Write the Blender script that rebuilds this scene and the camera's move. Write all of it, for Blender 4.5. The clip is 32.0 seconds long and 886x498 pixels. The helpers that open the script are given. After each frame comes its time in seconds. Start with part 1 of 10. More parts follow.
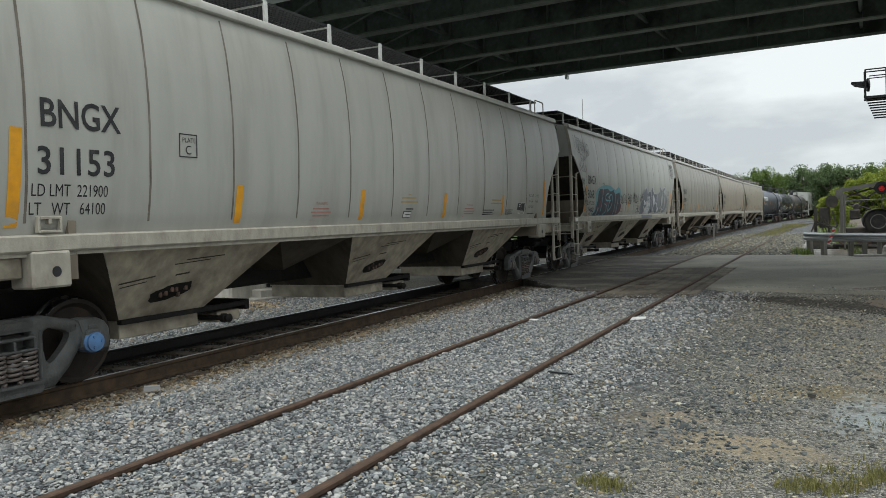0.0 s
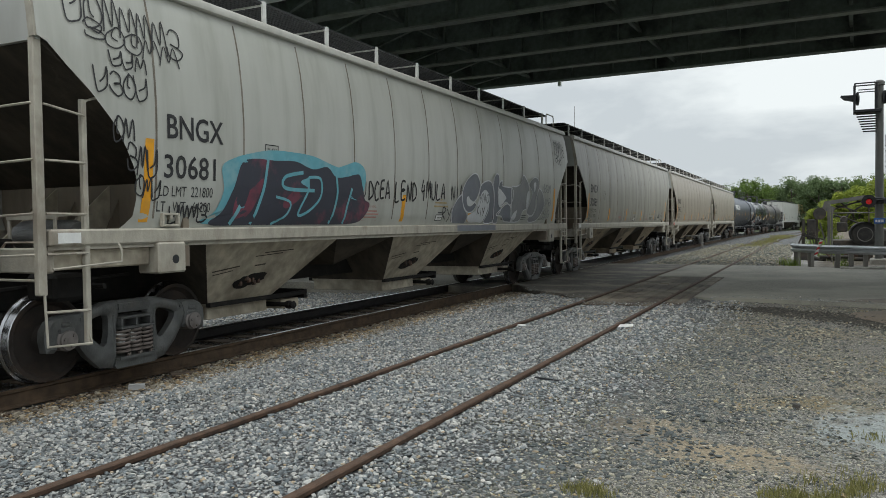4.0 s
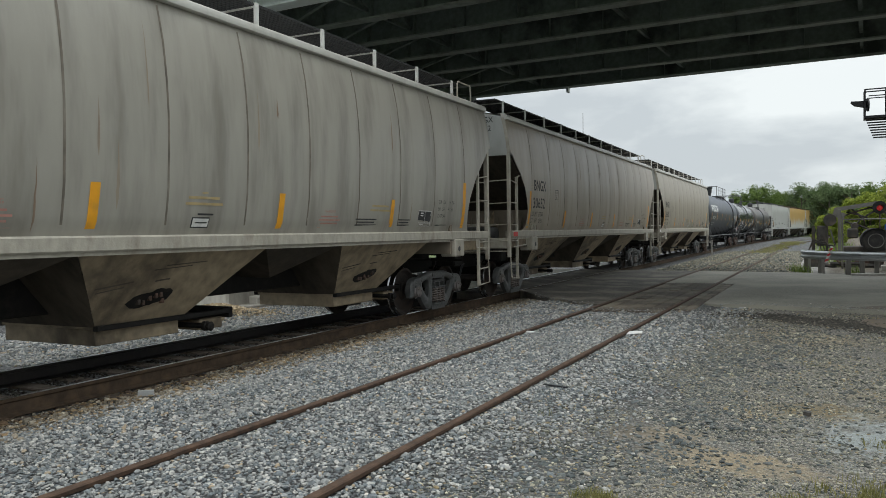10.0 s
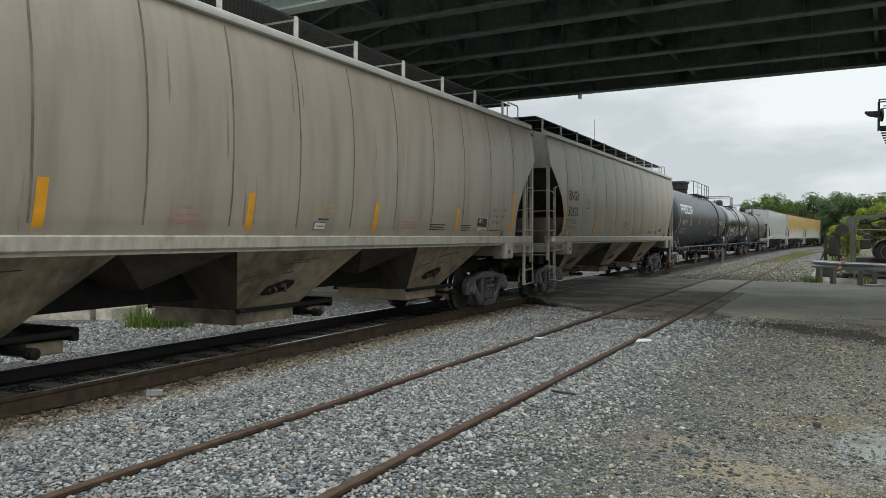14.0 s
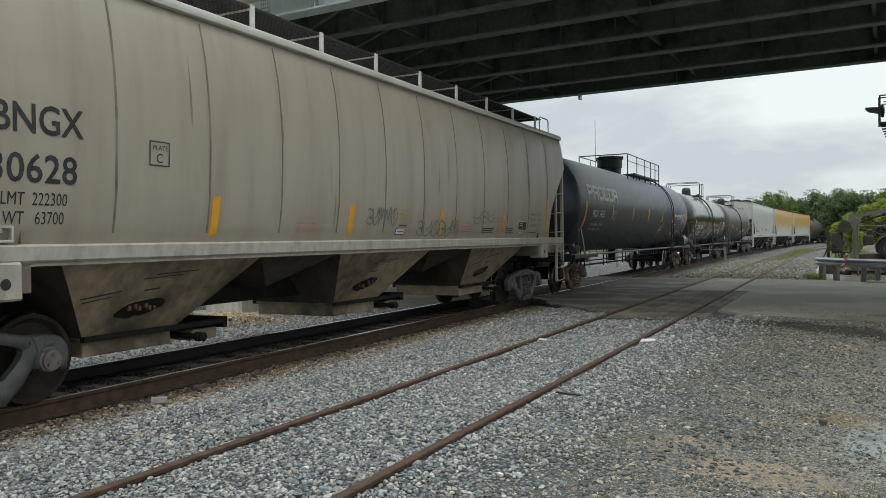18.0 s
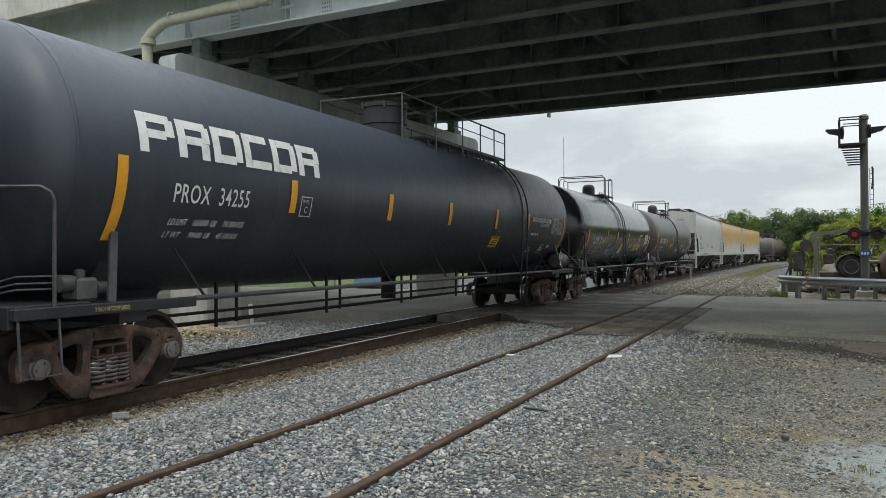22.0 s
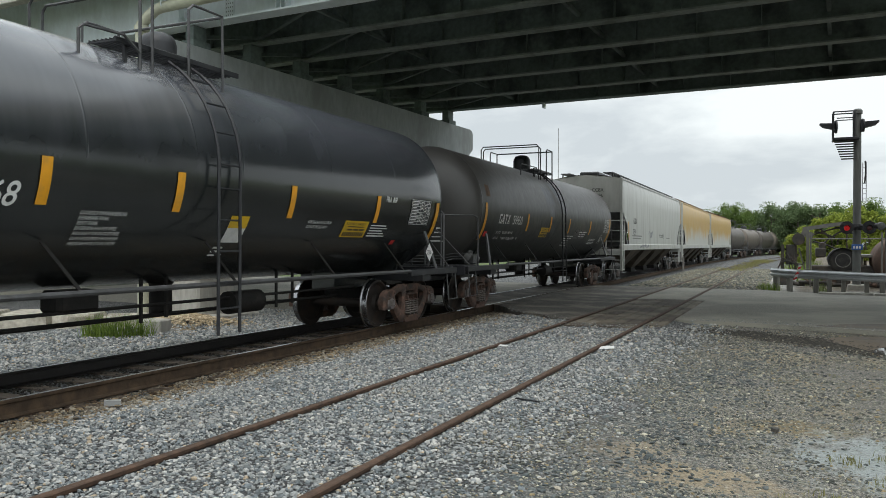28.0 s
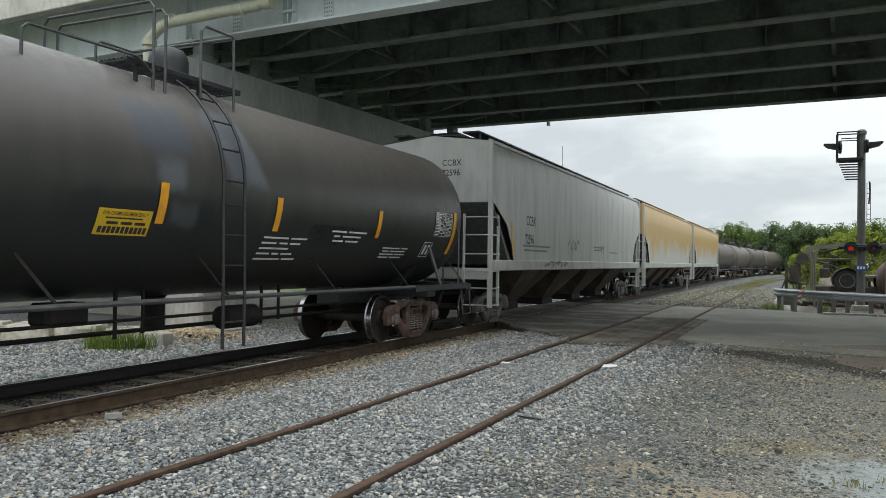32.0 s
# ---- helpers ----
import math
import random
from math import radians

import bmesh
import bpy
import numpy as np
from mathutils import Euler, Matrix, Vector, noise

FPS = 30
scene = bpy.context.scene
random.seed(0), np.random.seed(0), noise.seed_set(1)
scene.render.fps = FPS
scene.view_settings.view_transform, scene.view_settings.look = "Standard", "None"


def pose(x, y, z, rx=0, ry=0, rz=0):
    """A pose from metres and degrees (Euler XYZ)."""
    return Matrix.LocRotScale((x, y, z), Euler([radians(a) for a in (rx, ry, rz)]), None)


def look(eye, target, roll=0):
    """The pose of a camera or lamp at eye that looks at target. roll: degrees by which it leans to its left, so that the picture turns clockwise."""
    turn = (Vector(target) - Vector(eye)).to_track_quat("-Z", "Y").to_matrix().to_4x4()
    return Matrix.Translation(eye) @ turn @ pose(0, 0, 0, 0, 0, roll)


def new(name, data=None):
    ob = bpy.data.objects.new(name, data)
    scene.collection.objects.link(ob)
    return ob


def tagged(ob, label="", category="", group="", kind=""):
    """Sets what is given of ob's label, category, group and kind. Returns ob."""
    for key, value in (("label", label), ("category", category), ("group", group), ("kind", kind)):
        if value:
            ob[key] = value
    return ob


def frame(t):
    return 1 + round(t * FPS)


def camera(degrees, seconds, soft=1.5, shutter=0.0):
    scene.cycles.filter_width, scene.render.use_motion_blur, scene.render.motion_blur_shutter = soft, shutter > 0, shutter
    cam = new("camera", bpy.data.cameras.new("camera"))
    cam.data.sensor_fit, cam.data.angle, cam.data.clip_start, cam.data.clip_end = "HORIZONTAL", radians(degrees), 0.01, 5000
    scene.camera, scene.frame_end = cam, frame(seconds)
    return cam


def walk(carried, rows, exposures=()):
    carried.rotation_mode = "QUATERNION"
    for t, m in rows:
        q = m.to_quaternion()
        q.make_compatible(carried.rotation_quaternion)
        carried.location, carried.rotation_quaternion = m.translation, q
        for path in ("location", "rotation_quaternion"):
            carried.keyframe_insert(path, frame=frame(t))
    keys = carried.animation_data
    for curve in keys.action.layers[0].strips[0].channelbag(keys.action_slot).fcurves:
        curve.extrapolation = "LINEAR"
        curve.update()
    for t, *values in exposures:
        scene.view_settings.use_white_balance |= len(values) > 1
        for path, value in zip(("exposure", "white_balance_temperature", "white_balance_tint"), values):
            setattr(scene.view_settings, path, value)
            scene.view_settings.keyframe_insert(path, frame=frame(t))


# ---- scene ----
# A freight train rolls past under a road bridge; the camera stands beside the siding.
cam = camera(59.93, 32.0, soft=0.8)
PATH = [
    (0, pose(0, 0, 1.584, 87.97, 2.00, 26.54)),
    (0.5, pose(0, 0, 1.584, 87.86, 1.92, 26.82)),
    (1, pose(0, 0, 1.584, 87.80, 2.17, 26.54)),
    (1.5, pose(0, 0, 1.584, 87.84, 2.04, 26.05)),
    (2, pose(0, 0, 1.584, 87.79, 1.66, 25.04)),
    (2.5, pose(0, 0, 1.584, 87.81, 1.12, 25.37)),
    (3, pose(0, 0, 1.584, 87.83, 1.02, 25.80)),
    (3.5, pose(0, 0, 1.584, 87.97, 0.80, 25.81)),
    (5.5, pose(0, 0, 1.584, 88.87, 0.93, 25.97)),
    (6, pose(0, 0, 1.584, 88.89, 0.93, 26.22)),
    (6.5, pose(0, 0, 1.584, 88.85, 0.82, 26.42)),
    (7, pose(0, 0, 1.584, 88.83, 0.82, 27.10)),
    (7.5, pose(0, 0, 1.584, 88.77, 0.76, 26.92)),
    (8, pose(0, 0, 1.584, 88.70, 0.61, 26.82)),
    (8.5, pose(0, 0, 1.584, 88.69, 0.62, 27.55)),
    (9, pose(0, 0, 1.584, 88.67, 0.58, 27.14)),
    (9.5, pose(0, 0, 1.584, 88.66, 0.65, 26.52)),
    (10, pose(0, 0, 1.584, 88.73, 0.79, 26.43)),
    (10.5, pose(0, 0, 1.584, 88.78, 0.66, 26.56)),
    (11, pose(0, 0, 1.584, 88.77, 0.58, 26.71)),
    (11.5, pose(0, 0, 1.584, 88.76, 0.45, 27.64)),
    (12, pose(0, 0, 1.584, 88.75, 0.39, 27.22)),
    (12.5, pose(0, 0, 1.584, 88.80, 0.31, 27.52)),
    (13, pose(0, 0, 1.584, 88.84, -0.12, 27.70)),
    (13.5, pose(0, 0, 1.584, 89.07, -0.05, 27.12)),
    (15.5, pose(0, 0, 1.584, 89.06, 0.10, 28.29)),
    (16, pose(0, 0, 1.584, 89.11, 0.25, 28.93)),
    (16.5, pose(0, 0, 1.584, 89.12, 0.44, 28.87)),
    (17, pose(0, 0, 1.584, 89.08, 0.84, 27.74)),
    (17.5, pose(0, 0, 1.584, 89.20, 0.89, 28.00)),
    (18, pose(0, 0, 1.584, 89.29, 0.85, 27.32)),
    (18.5, pose(0, 0, 1.584, 89.33, 0.94, 26.35)),
    (19, pose(0, 0, 1.584, 90.02, 1.09, 26.86)),
    (19.5, pose(0, 0, 1.584, 90.14, 1.14, 27.08)),
    (20, pose(0, 0, 1.584, 90.13, 0.68, 26.47)),
    (20.5, pose(0, 0, 1.584, 90.31, 0.40, 26.01)),
    (21, pose(0, 0, 1.584, 90.36, 0.30, 25.95)),
    (21.5, pose(0, 0, 1.584, 90.38, 0.15, 24.78)),
    (22, pose(0, 0, 1.584, 90.38, 0.31, 25.01)),
    (22.5, pose(0, 0, 1.584, 90.38, 0.25, 25.37)),
    (23, pose(0, 0, 1.584, 90.34, 0.12, 24.64)),
    (23.5, pose(0, 0, 1.584, 90.27, 0.01, 24.10)),
    (24, pose(0, 0, 1.584, 90.27, 0.02, 24.36)),
    (24.5, pose(0, 0, 1.584, 90.19, 0.01, 24.91)),
    (25, pose(0, 0, 1.584, 89.98, 0.06, 25.04)),
    (25.5, pose(0, 0, 1.584, 89.72, -0.07, 24.61)),
    (27.5, pose(0, 0, 1.584, 89.65, 0.34, 25.35)),
    (28, pose(0, 0, 1.584, 89.66, -0.19, 24.54)),
    (28.5, pose(0, 0, 1.584, 89.69, -0.12, 25.06)),
    (29, pose(0, 0, 1.584, 89.75, -0.07, 25.62)),
    (29.5, pose(0, 0, 1.584, 89.91, -0.45, 25.46)),
    (30, pose(0, 0, 1.584, 90.65, -0.67, 23.29)),
    (30.5, pose(0, 0, 1.584, 90.74, -0.90, 23.57)),
    (31, pose(0, 0, 1.584, 90.84, -0.97, 23.91)),
    (31.5, pose(0, 0, 1.584, 90.91, -0.78, 24.31)),
    (32, pose(0, 0, 1.584, 90.86, -0.80, 24.78)),
]
walk(cam, PATH, ((0, -0.07), (19, -0.07), (23, 0.0), (28, 0.07), (32, 0.08)))

# ---- light ----
world = bpy.data.worlds.new("overcast_sky")
scene.world = world
world.use_nodes = True
wn, wl = world.node_tree.nodes, world.node_tree.links
wn.clear()
w_out = wn.new("ShaderNodeOutputWorld")
w_bg = wn.new("ShaderNodeBackground")
w_sky = wn.new("ShaderNodeTexSky")
w_sky.sky_type, w_sky.sun_disc = "NISHITA", False
w_sky.sun_elevation, w_sky.sun_rotation = radians(64), radians(162)
w_sky.dust_density = 4.0
w_geo = wn.new("ShaderNodeTexCoord")
w_map = wn.new("ShaderNodeMapping")
w_map.inputs["Scale"].default_value = (1.0, 1.0, 2.9)
w_noise = wn.new("ShaderNodeTexNoise")
w_noise.inputs["Scale"].default_value = 3.2
w_noise.inputs["Detail"].default_value = 7.0
w_noise.inputs["Roughness"].default_value = 0.52
w_noise.inputs["Distortion"].default_value = 0.15
w_ramp = wn.new("ShaderNodeValToRGB")
w_ramp.color_ramp.elements[0].position, w_ramp.color_ramp.elements[0].color = 0.42, (0.64, 0.70, 0.735, 1)
w_ramp.color_ramp.elements[1].position, w_ramp.color_ramp.elements[1].color = 0.60, (0.97, 1.03, 1.035, 1)
w_mix = wn.new("ShaderNodeMix")
w_mix.data_type = "RGBA"
w_mix.inputs[0].default_value = 0.94
w_scale = wn.new("ShaderNodeVectorMath")
w_scale.operation = "SCALE"
w_scale.inputs["Scale"].default_value = 0.10
wl.new(w_sky.outputs[0], w_scale.inputs[0])
wl.new(w_geo.outputs["Generated"], w_map.inputs[0])
wl.new(w_map.outputs[0], w_noise.inputs["Vector"])
wl.new(w_noise.outputs["Fac"], w_ramp.inputs[0])
wl.new(w_scale.outputs[0], w_mix.inputs["A"])
wl.new(w_ramp.outputs[0], w_mix.inputs["B"])
w_sep = wn.new("ShaderNodeSeparateXYZ")
wl.new(w_geo.outputs["Generated"], w_sep.inputs[0])
w_up = wn.new("ShaderNodeMapRange")
w_up.inputs["From Min"].default_value, w_up.inputs["From Max"].default_value = 0.22, 1.0
w_up.inputs["To Min"].default_value, w_up.inputs["To Max"].default_value = 1.0, 2.3
wl.new(w_sep.outputs["Z"], w_up.inputs["Value"])
w_zen = wn.new("ShaderNodeVectorMath")
w_zen.operation = "SCALE"
wl.new(w_mix.outputs["Result"], w_zen.inputs[0])
wl.new(w_up.outputs[0], w_zen.inputs["Scale"])
wl.new(w_zen.outputs[0], w_bg.inputs["Color"])
wl.new(w_bg.outputs[0], w_out.inputs[0])
w_bg.inputs["Strength"].default_value = 1.0
sun = new("sun", bpy.data.lights.new("sun", "SUN"))
sun.data.energy, sun.data.angle, sun.data.color = 0.85, radians(30), (1.0, 0.97, 0.92)
sun.matrix_world = look((0, 0, 60), (-9, 27, 0))


# ---- mesh helpers ----
class Shape:
    """Gathers vertices and faces of one mesh, each face with a material number."""

    def __init__(self):
        self.v, self.f, self.m = [], [], []

    def add(self, verts, faces, m=0):
        o = len(self.v)
        self.v.extend([tuple(p) for p in verts])
        self.f.extend([tuple(i + o for i in f) for f in faces])
        self.m.extend([m] * len(faces))
        return self

    def box(self, x0, x1, y0, y1, z0, z1, m=0, bev=0.0):
        x0, x1, y0, y1, z0, z1 = min(x0, x1), max(x0, x1), min(y0, y1), max(y0, y1), min(z0, z1), max(z0, z1)
        if bev <= 0:
            v = [(x, y, z) for x in (x0, x1) for y in (y0, y1) for z in (z0, z1)]
            return self.add(v, [(0, 1, 3, 2), (4, 6, 7, 5), (0, 4, 5, 1), (2, 3, 7, 6), (0, 2, 6, 4), (1, 5, 7, 3)], m)
        b = min(bev, (x1 - x0) / 2.01, (y1 - y0) / 2.01, (z1 - z0) / 2.01)
        v, idx = [], {}
        for i, (x, sx) in enumerate(((x0, 1), (x1, -1))):
            for j, (y, sy) in enumerate(((y0, 1), (y1, -1))):
                for k, (z, sz) in enumerate(((z0, 1), (z1, -1))):
                    for ax in range(3):
                        idx[i, j, k, ax] = len(v)
                        v.append((x + (0 if ax == 0 else b * sx), y + (0 if ax == 1 else b * sy), z + (0 if ax == 2 else b * sz)))
        f = []
        for s in (0, 1):
            f.append([idx[s, j, k, 0] for j, k in ((0, 0), (1, 0), (1, 1), (0, 1))])
            f.append([idx[i, s, k, 1] for i, k in ((0, 0), (1, 0), (1, 1), (0, 1))])
            f.append([idx[i, j, s, 2] for i, j in ((0, 0), (1, 0), (1, 1), (0, 1))])
        for p in (0, 1):
            for q in (0, 1):
                f.append([idx[p, q, 0, 0], idx[p, q, 1, 0], idx[p, q, 1, 1], idx[p, q, 0, 1]])
                f.append([idx[p, 0, q, 0], idx[p, 1, q, 0], idx[p, 1, q, 2], idx[p, 0, q, 2]])
                f.append([idx[0, p, q, 1], idx[1, p, q, 1], idx[1, p, q, 2], idx[0, p, q, 2]])
        f += [[idx[i, j, k, a] for a in range(3)] for i in (0, 1) for j in (0, 1) for k in (0, 1)]
        return self.add(v, f, m)

    def tube(self, pts, r, n=6, m=0):
        """A round bar along a row of points."""
        pts = [Vector(p) for p in pts]
        v, f = [], []
        up = None
        for i, p in enumerate(pts):
            d = (pts[min(i + 1, len(pts) - 1)] - pts[max(i - 1, 0)]).normalized()
            if up is None:
                up = d.orthogonal().normalized()
            up = (up - d * up.dot(d))
            up = up.normalized() if up.length > 1e-6 else d.orthogonal().normalized()
            side = d.cross(up)
            rr = r[i] if isinstance(r, (list, tuple)) else r
            v += [p + (up * math.cos(a) + side * math.sin(a)) * rr for a in [2 * math.pi * k / n for k in range(n)]]
        for i in range(len(pts) - 1):
            f += [(i * n + k, i * n + (k + 1) % n, (i + 1) * n + (k + 1) % n, (i + 1) * n + k) for k in range(n)]
        f += [tuple(range(n))[::-1], tuple(range((len(pts) - 1) * n, len(pts) * n))]
        return self.add(v, f, m)

    def flat(self, p0, p1, w, t, wide=(0, 0, 1), m=0):
        """A flat bar from p0 to p1, w along the way `wide`, t thick."""
        p0, p1 = Vector(p0), Vector(p1)
        d = (p1 - p0).normalized()
        a = Vector(wide)
        a = (a - d * a.dot(d)).normalized() * (w / 2)
        b = d.cross(a).normalized() * (t / 2)
        v = [p + s * a + u * b for p in (p0, p1) for s, u in ((-1, -1), (1, -1), (1, 1), (-1, 1))]
        return self.add(v, [(0, 1, 2, 3), (4, 7, 6, 5), (0, 4, 5, 1), (1, 5, 6, 2), (2, 6, 7, 3), (3, 7, 4, 0)], m)

    def prism(self, poly, axis, a0, a1, m=0):
        """A polygon drawn out along an axis; poly holds the two other coordinates in order."""
        def at(p, a):
            c = list(p)
            c.insert(axis, a)
            return tuple(c)
        n = len(poly)
        v = [at(p, a0) for p in poly] + [at(p, a1) for p in poly]
        f = [tuple(range(n)), tuple(range(n, 2 * n))[::-1]] + [(i, (i + 1) % n, n + (i + 1) % n, n + i) for i in range(n)]
        return self.add(v, f, m)

    def lathe(self, prof, centre=(0, 0, 0), axis=1, n=24, m=0, mats=None):
        """A profile of (radius, way along the axis) turned round it."""
        cx, cy, cz = centre
        v, f, ms = [], [], []
        for r, h in prof:
            for k in range(n):
                a = 2 * math.pi * k / n
                c, s = r * math.cos(a), r * math.sin(a)
                v.append((cx + h, cy + c, cz + s) if axis == 0 else (cx + s, cy + h, cz + c) if axis == 1 else (cx + c, cy + s, cz + h))
        for i in range(len(prof) - 1):
            for k in range(n):
                f.append((i * n + k, i * n + (k + 1) % n, (i + 1) * n + (k + 1) % n, (i + 1) * n + k))
                ms.append(mats[i] if mats else m)
        f += [tuple(range(n))[::-1], tuple(range((len(prof) - 1) * n, len(prof) * n))]
        ms += [ms[0], ms[-1]]
        o = len(self.v)
        self.v.extend(v)
        self.f.extend([tuple(i + o for i in q) for q in f])
        self.m.extend(ms)
        return self

    def ring(self, centre, R, r, axis=0, n=20, k=6, m=0):
        """A torus."""
        v, f = [], []
        for i in range(n):
            a = 2 * math.pi * i / n
            for j in range(k):
                b = 2 * math.pi * j / k
                q, h = R + r * math.cos(b), r * math.sin(b)
                p = [q * math.cos(a), q * math.sin(a)]
                p.insert(axis, h)
                v.append(tuple(c + d for c, d in zip(p, centre)))
        for i in range(n):
            for j in range(k):
                f.append((i * k + j, i * k + (j + 1) % k, ((i + 1) % n) * k + (j + 1) % k, ((i + 1) % n) * k + j))
        return self.add(v, f, m)

    def grid(self, rows, m=0):
        """Rows of points, all as long, skinned."""
        n = len(rows[0])
        v = [p for r in rows for p in r]
        f = [(i * n + j, i * n + j + 1, (i + 1) * n + j + 1, (i + 1) * n + j) for i in range(len(rows) - 1) for j in range(n - 1)]
        return self.add(v, f, m)

    def mesh(self, name, mats, angle=35, fix=True):
        me = bpy.data.meshes.new(name)
        me.from_pydata(self.v, [], self.f)
        for mt in mats:
            me.materials.append(mt)
        me.polygons.foreach_set("material_index", self.m)
        if fix:
            bm = bmesh.new()
            bm.from_mesh(me)
            bmesh.ops.recalc_face_normals(bm, faces=bm.faces)
            bm.to_mesh(me)
            bm.free()
        me.polygons.foreach_set("use_smooth", [True] * len(me.polygons))
        me.set_sharp_from_angle(angle=radians(angle))
        me.update()
        return me


def part(name, shape, mats, parent=None, label="", at=None, angle=35, fix=True):
    """One mesh object, under a thing or a part."""
    me = shape if isinstance(shape, bpy.types.Mesh) else shape.mesh(name, mats if isinstance(mats, (list, tuple)) else [mats], angle, fix)
    ob = new(name, me)
    if parent is not None:
        ob.parent = parent
    if at is not None:
        ob.matrix_basis = at
    if label:
        ob["label"] = label
    return ob


def thing(name, label, category, group="", kind="", at=None):
    ob = new(name)
    ob.empty_display_size = 0.2
    if at is not None:
        ob.matrix_basis = at
    return tagged(ob, label, category, group, kind)


FONT_CACHE = {}


def letters(body, size, place, spacing=1.0, bold=0.0, squeeze=1.0):
    """A Shape of flat lettering; place(u, v) gives the point for u along the line and v up."""
    key = (body, spacing, bold)
    if key not in FONT_CACHE:
        cu = bpy.data.curves.new("lettering", "FONT")
        cu.body, cu.size, cu.space_character, cu.offset, cu.resolution_u = body, 1.0, spacing, bold, 3
        ob = bpy.data.objects.new("lettering", cu)
        scene.collection.objects.link(ob)
        dg = bpy.context.evaluated_depsgraph_get()
        me = bpy.data.meshes.new_from_object(ob.evaluated_get(dg))
        FONT_CACHE[key] = ([tuple(p.co) for p in me.vertices], [tuple(q.vertices) for q in me.polygons])
        bpy.data.objects.remove(ob)
        bpy.data.curves.remove(cu)
        bpy.data.meshes.remove(me)
    vs, fs = FONT_CACHE[key]
    s = Shape()
    s.add([place(p[0] * size * squeeze, p[1] * size) for p in vs], fs)
    return s


# ---- materials ----
def material(name, color, rough=0.6, metal=0.0, spots=(), bump=0.0, bump_scale=40.0, grain=0.12, grain_scale=8.0, stretch=(1, 1, 1),
             dirt=None, dirt_scale=1.2, dirt_amount=0.5, dirt_edge=(0.45, 0.7), random=0.0, island=0.0, spec=0.5, coat=0.0, emit=0.0, rough_var=0.15, dirt_detail=8.0):
    """A surface with grain, stains of a second colour, and fine relief, in object space."""
    mt = bpy.data.materials.new(name)
    mt.use_nodes = True
    n, l = mt.node_tree.nodes, mt.node_tree.links
    p = n["Principled BSDF"]
    p.inputs["Roughness"].default_value, p.inputs["Metallic"].default_value = rough, metal
    p.inputs["Specular IOR Level"].default_value = spec
    p.inputs["Coat Weight"].default_value = coat
    tc = n.new("ShaderNodeTexCoord")
    mp = n.new("ShaderNodeMapping")
    mp.inputs["Scale"].default_value = stretch
    l.new(tc.outputs["Object"], mp.inputs[0])
    nz = n.new("ShaderNodeTexNoise")
    nz.inputs["Scale"].default_value, nz.inputs["Detail"].default_value = grain_scale, 6.0
    l.new(mp.outputs[0], nz.inputs["Vector"])
    r1 = n.new("ShaderNodeMapRange")
    r1.inputs["From Min"].default_value, r1.inputs["From Max"].default_value = 0.3, 0.7
    r1.inputs["To Min"].default_value, r1.inputs["To Max"].default_value = 1 - grain, 1 + grain
    l.new(nz.outputs["Fac"], r1.inputs["Value"])
    sc = n.new("ShaderNodeVectorMath")
    sc.operation = "SCALE"
    sc.inputs[0].default_value = color[:3]
    l.new(r1.outputs[0], sc.inputs["Scale"])
    col = sc.outputs[0]
    if dirt is not None:
        nd = n.new("ShaderNodeTexNoise")
        nd.inputs["Scale"].default_value, nd.inputs["Detail"].default_value, nd.inputs["Roughness"].default_value = dirt_scale, dirt_detail, 0.62
        l.new(mp.outputs[0], nd.inputs["Vector"])
        rd = n.new("ShaderNodeMapRange")
        rd.interpolation_type = "SMOOTHSTEP"
        rd.inputs["From Min"].default_value, rd.inputs["From Max"].default_value = dirt_edge
        rd.inputs["To Max"].default_value = dirt_amount
        l.new(nd.outputs["Fac"], rd.inputs["Value"])
        mx = n.new("ShaderNodeMix")
        mx.data_type = "RGBA"
        mx.inputs["B"].default_value = (*dirt[:3], 1)
        l.new(rd.outputs[0], mx.inputs[0])
        l.new(col, mx.inputs["A"])
        col = mx.outputs["Result"]
    for on, amount in ((random, "object"), (island, "island")):
        if on:
            if amount == "object":
                src = n.new("ShaderNodeObjectInfo").outputs["Random"]
            else:
                src = n.new("ShaderNodeNewGeometry").outputs["Random Per Island"]
            rr = n.new("ShaderNodeMapRange")
            rr.inputs["To Min"].default_value, rr.inputs["To Max"].default_value = 1 - on, 1 + on
            l.new(src, rr.inputs["Value"])
            s2 = n.new("ShaderNodeVectorMath")
            s2.operation = "SCALE"
            l.new(col, s2.inputs[0])
            l.new(rr.outputs[0], s2.inputs["Scale"])
            col = s2.outputs[0]
    l.new(col, p.inputs["Base Color"])
    if rough_var:
        r2 = n.new("ShaderNodeMapRange")
        r2.inputs["To Min"].default_value, r2.inputs["To Max"].default_value = max(0.02, rough - rough_var), min(1, rough + rough_var)
        l.new(nz.outputs["Fac"], r2.inputs["Value"])
        l.new(r2.outputs[0], p.inputs["Roughness"])
    if bump:
        nb = n.new("ShaderNodeTexNoise")
        nb.inputs["Scale"].default_value, nb.inputs["Detail"].default_value = bump_scale, 4.0
        l.new(tc.outputs["Object"], nb.inputs["Vector"])
        bp = n.new("ShaderNodeBump")
        bp.inputs["Strength"].default_value, bp.inputs["Distance"].default_value = 1.0, bump
        l.new(nb.outputs["Fac"], bp.inputs["Height"])
        l.new(bp.outputs[0], p.inputs["Normal"])
    if emit:
        p.inputs["Emission Color"].default_value, p.inputs["Emission Strength"].default_value = (*color[:3], 1), emit
    return mt


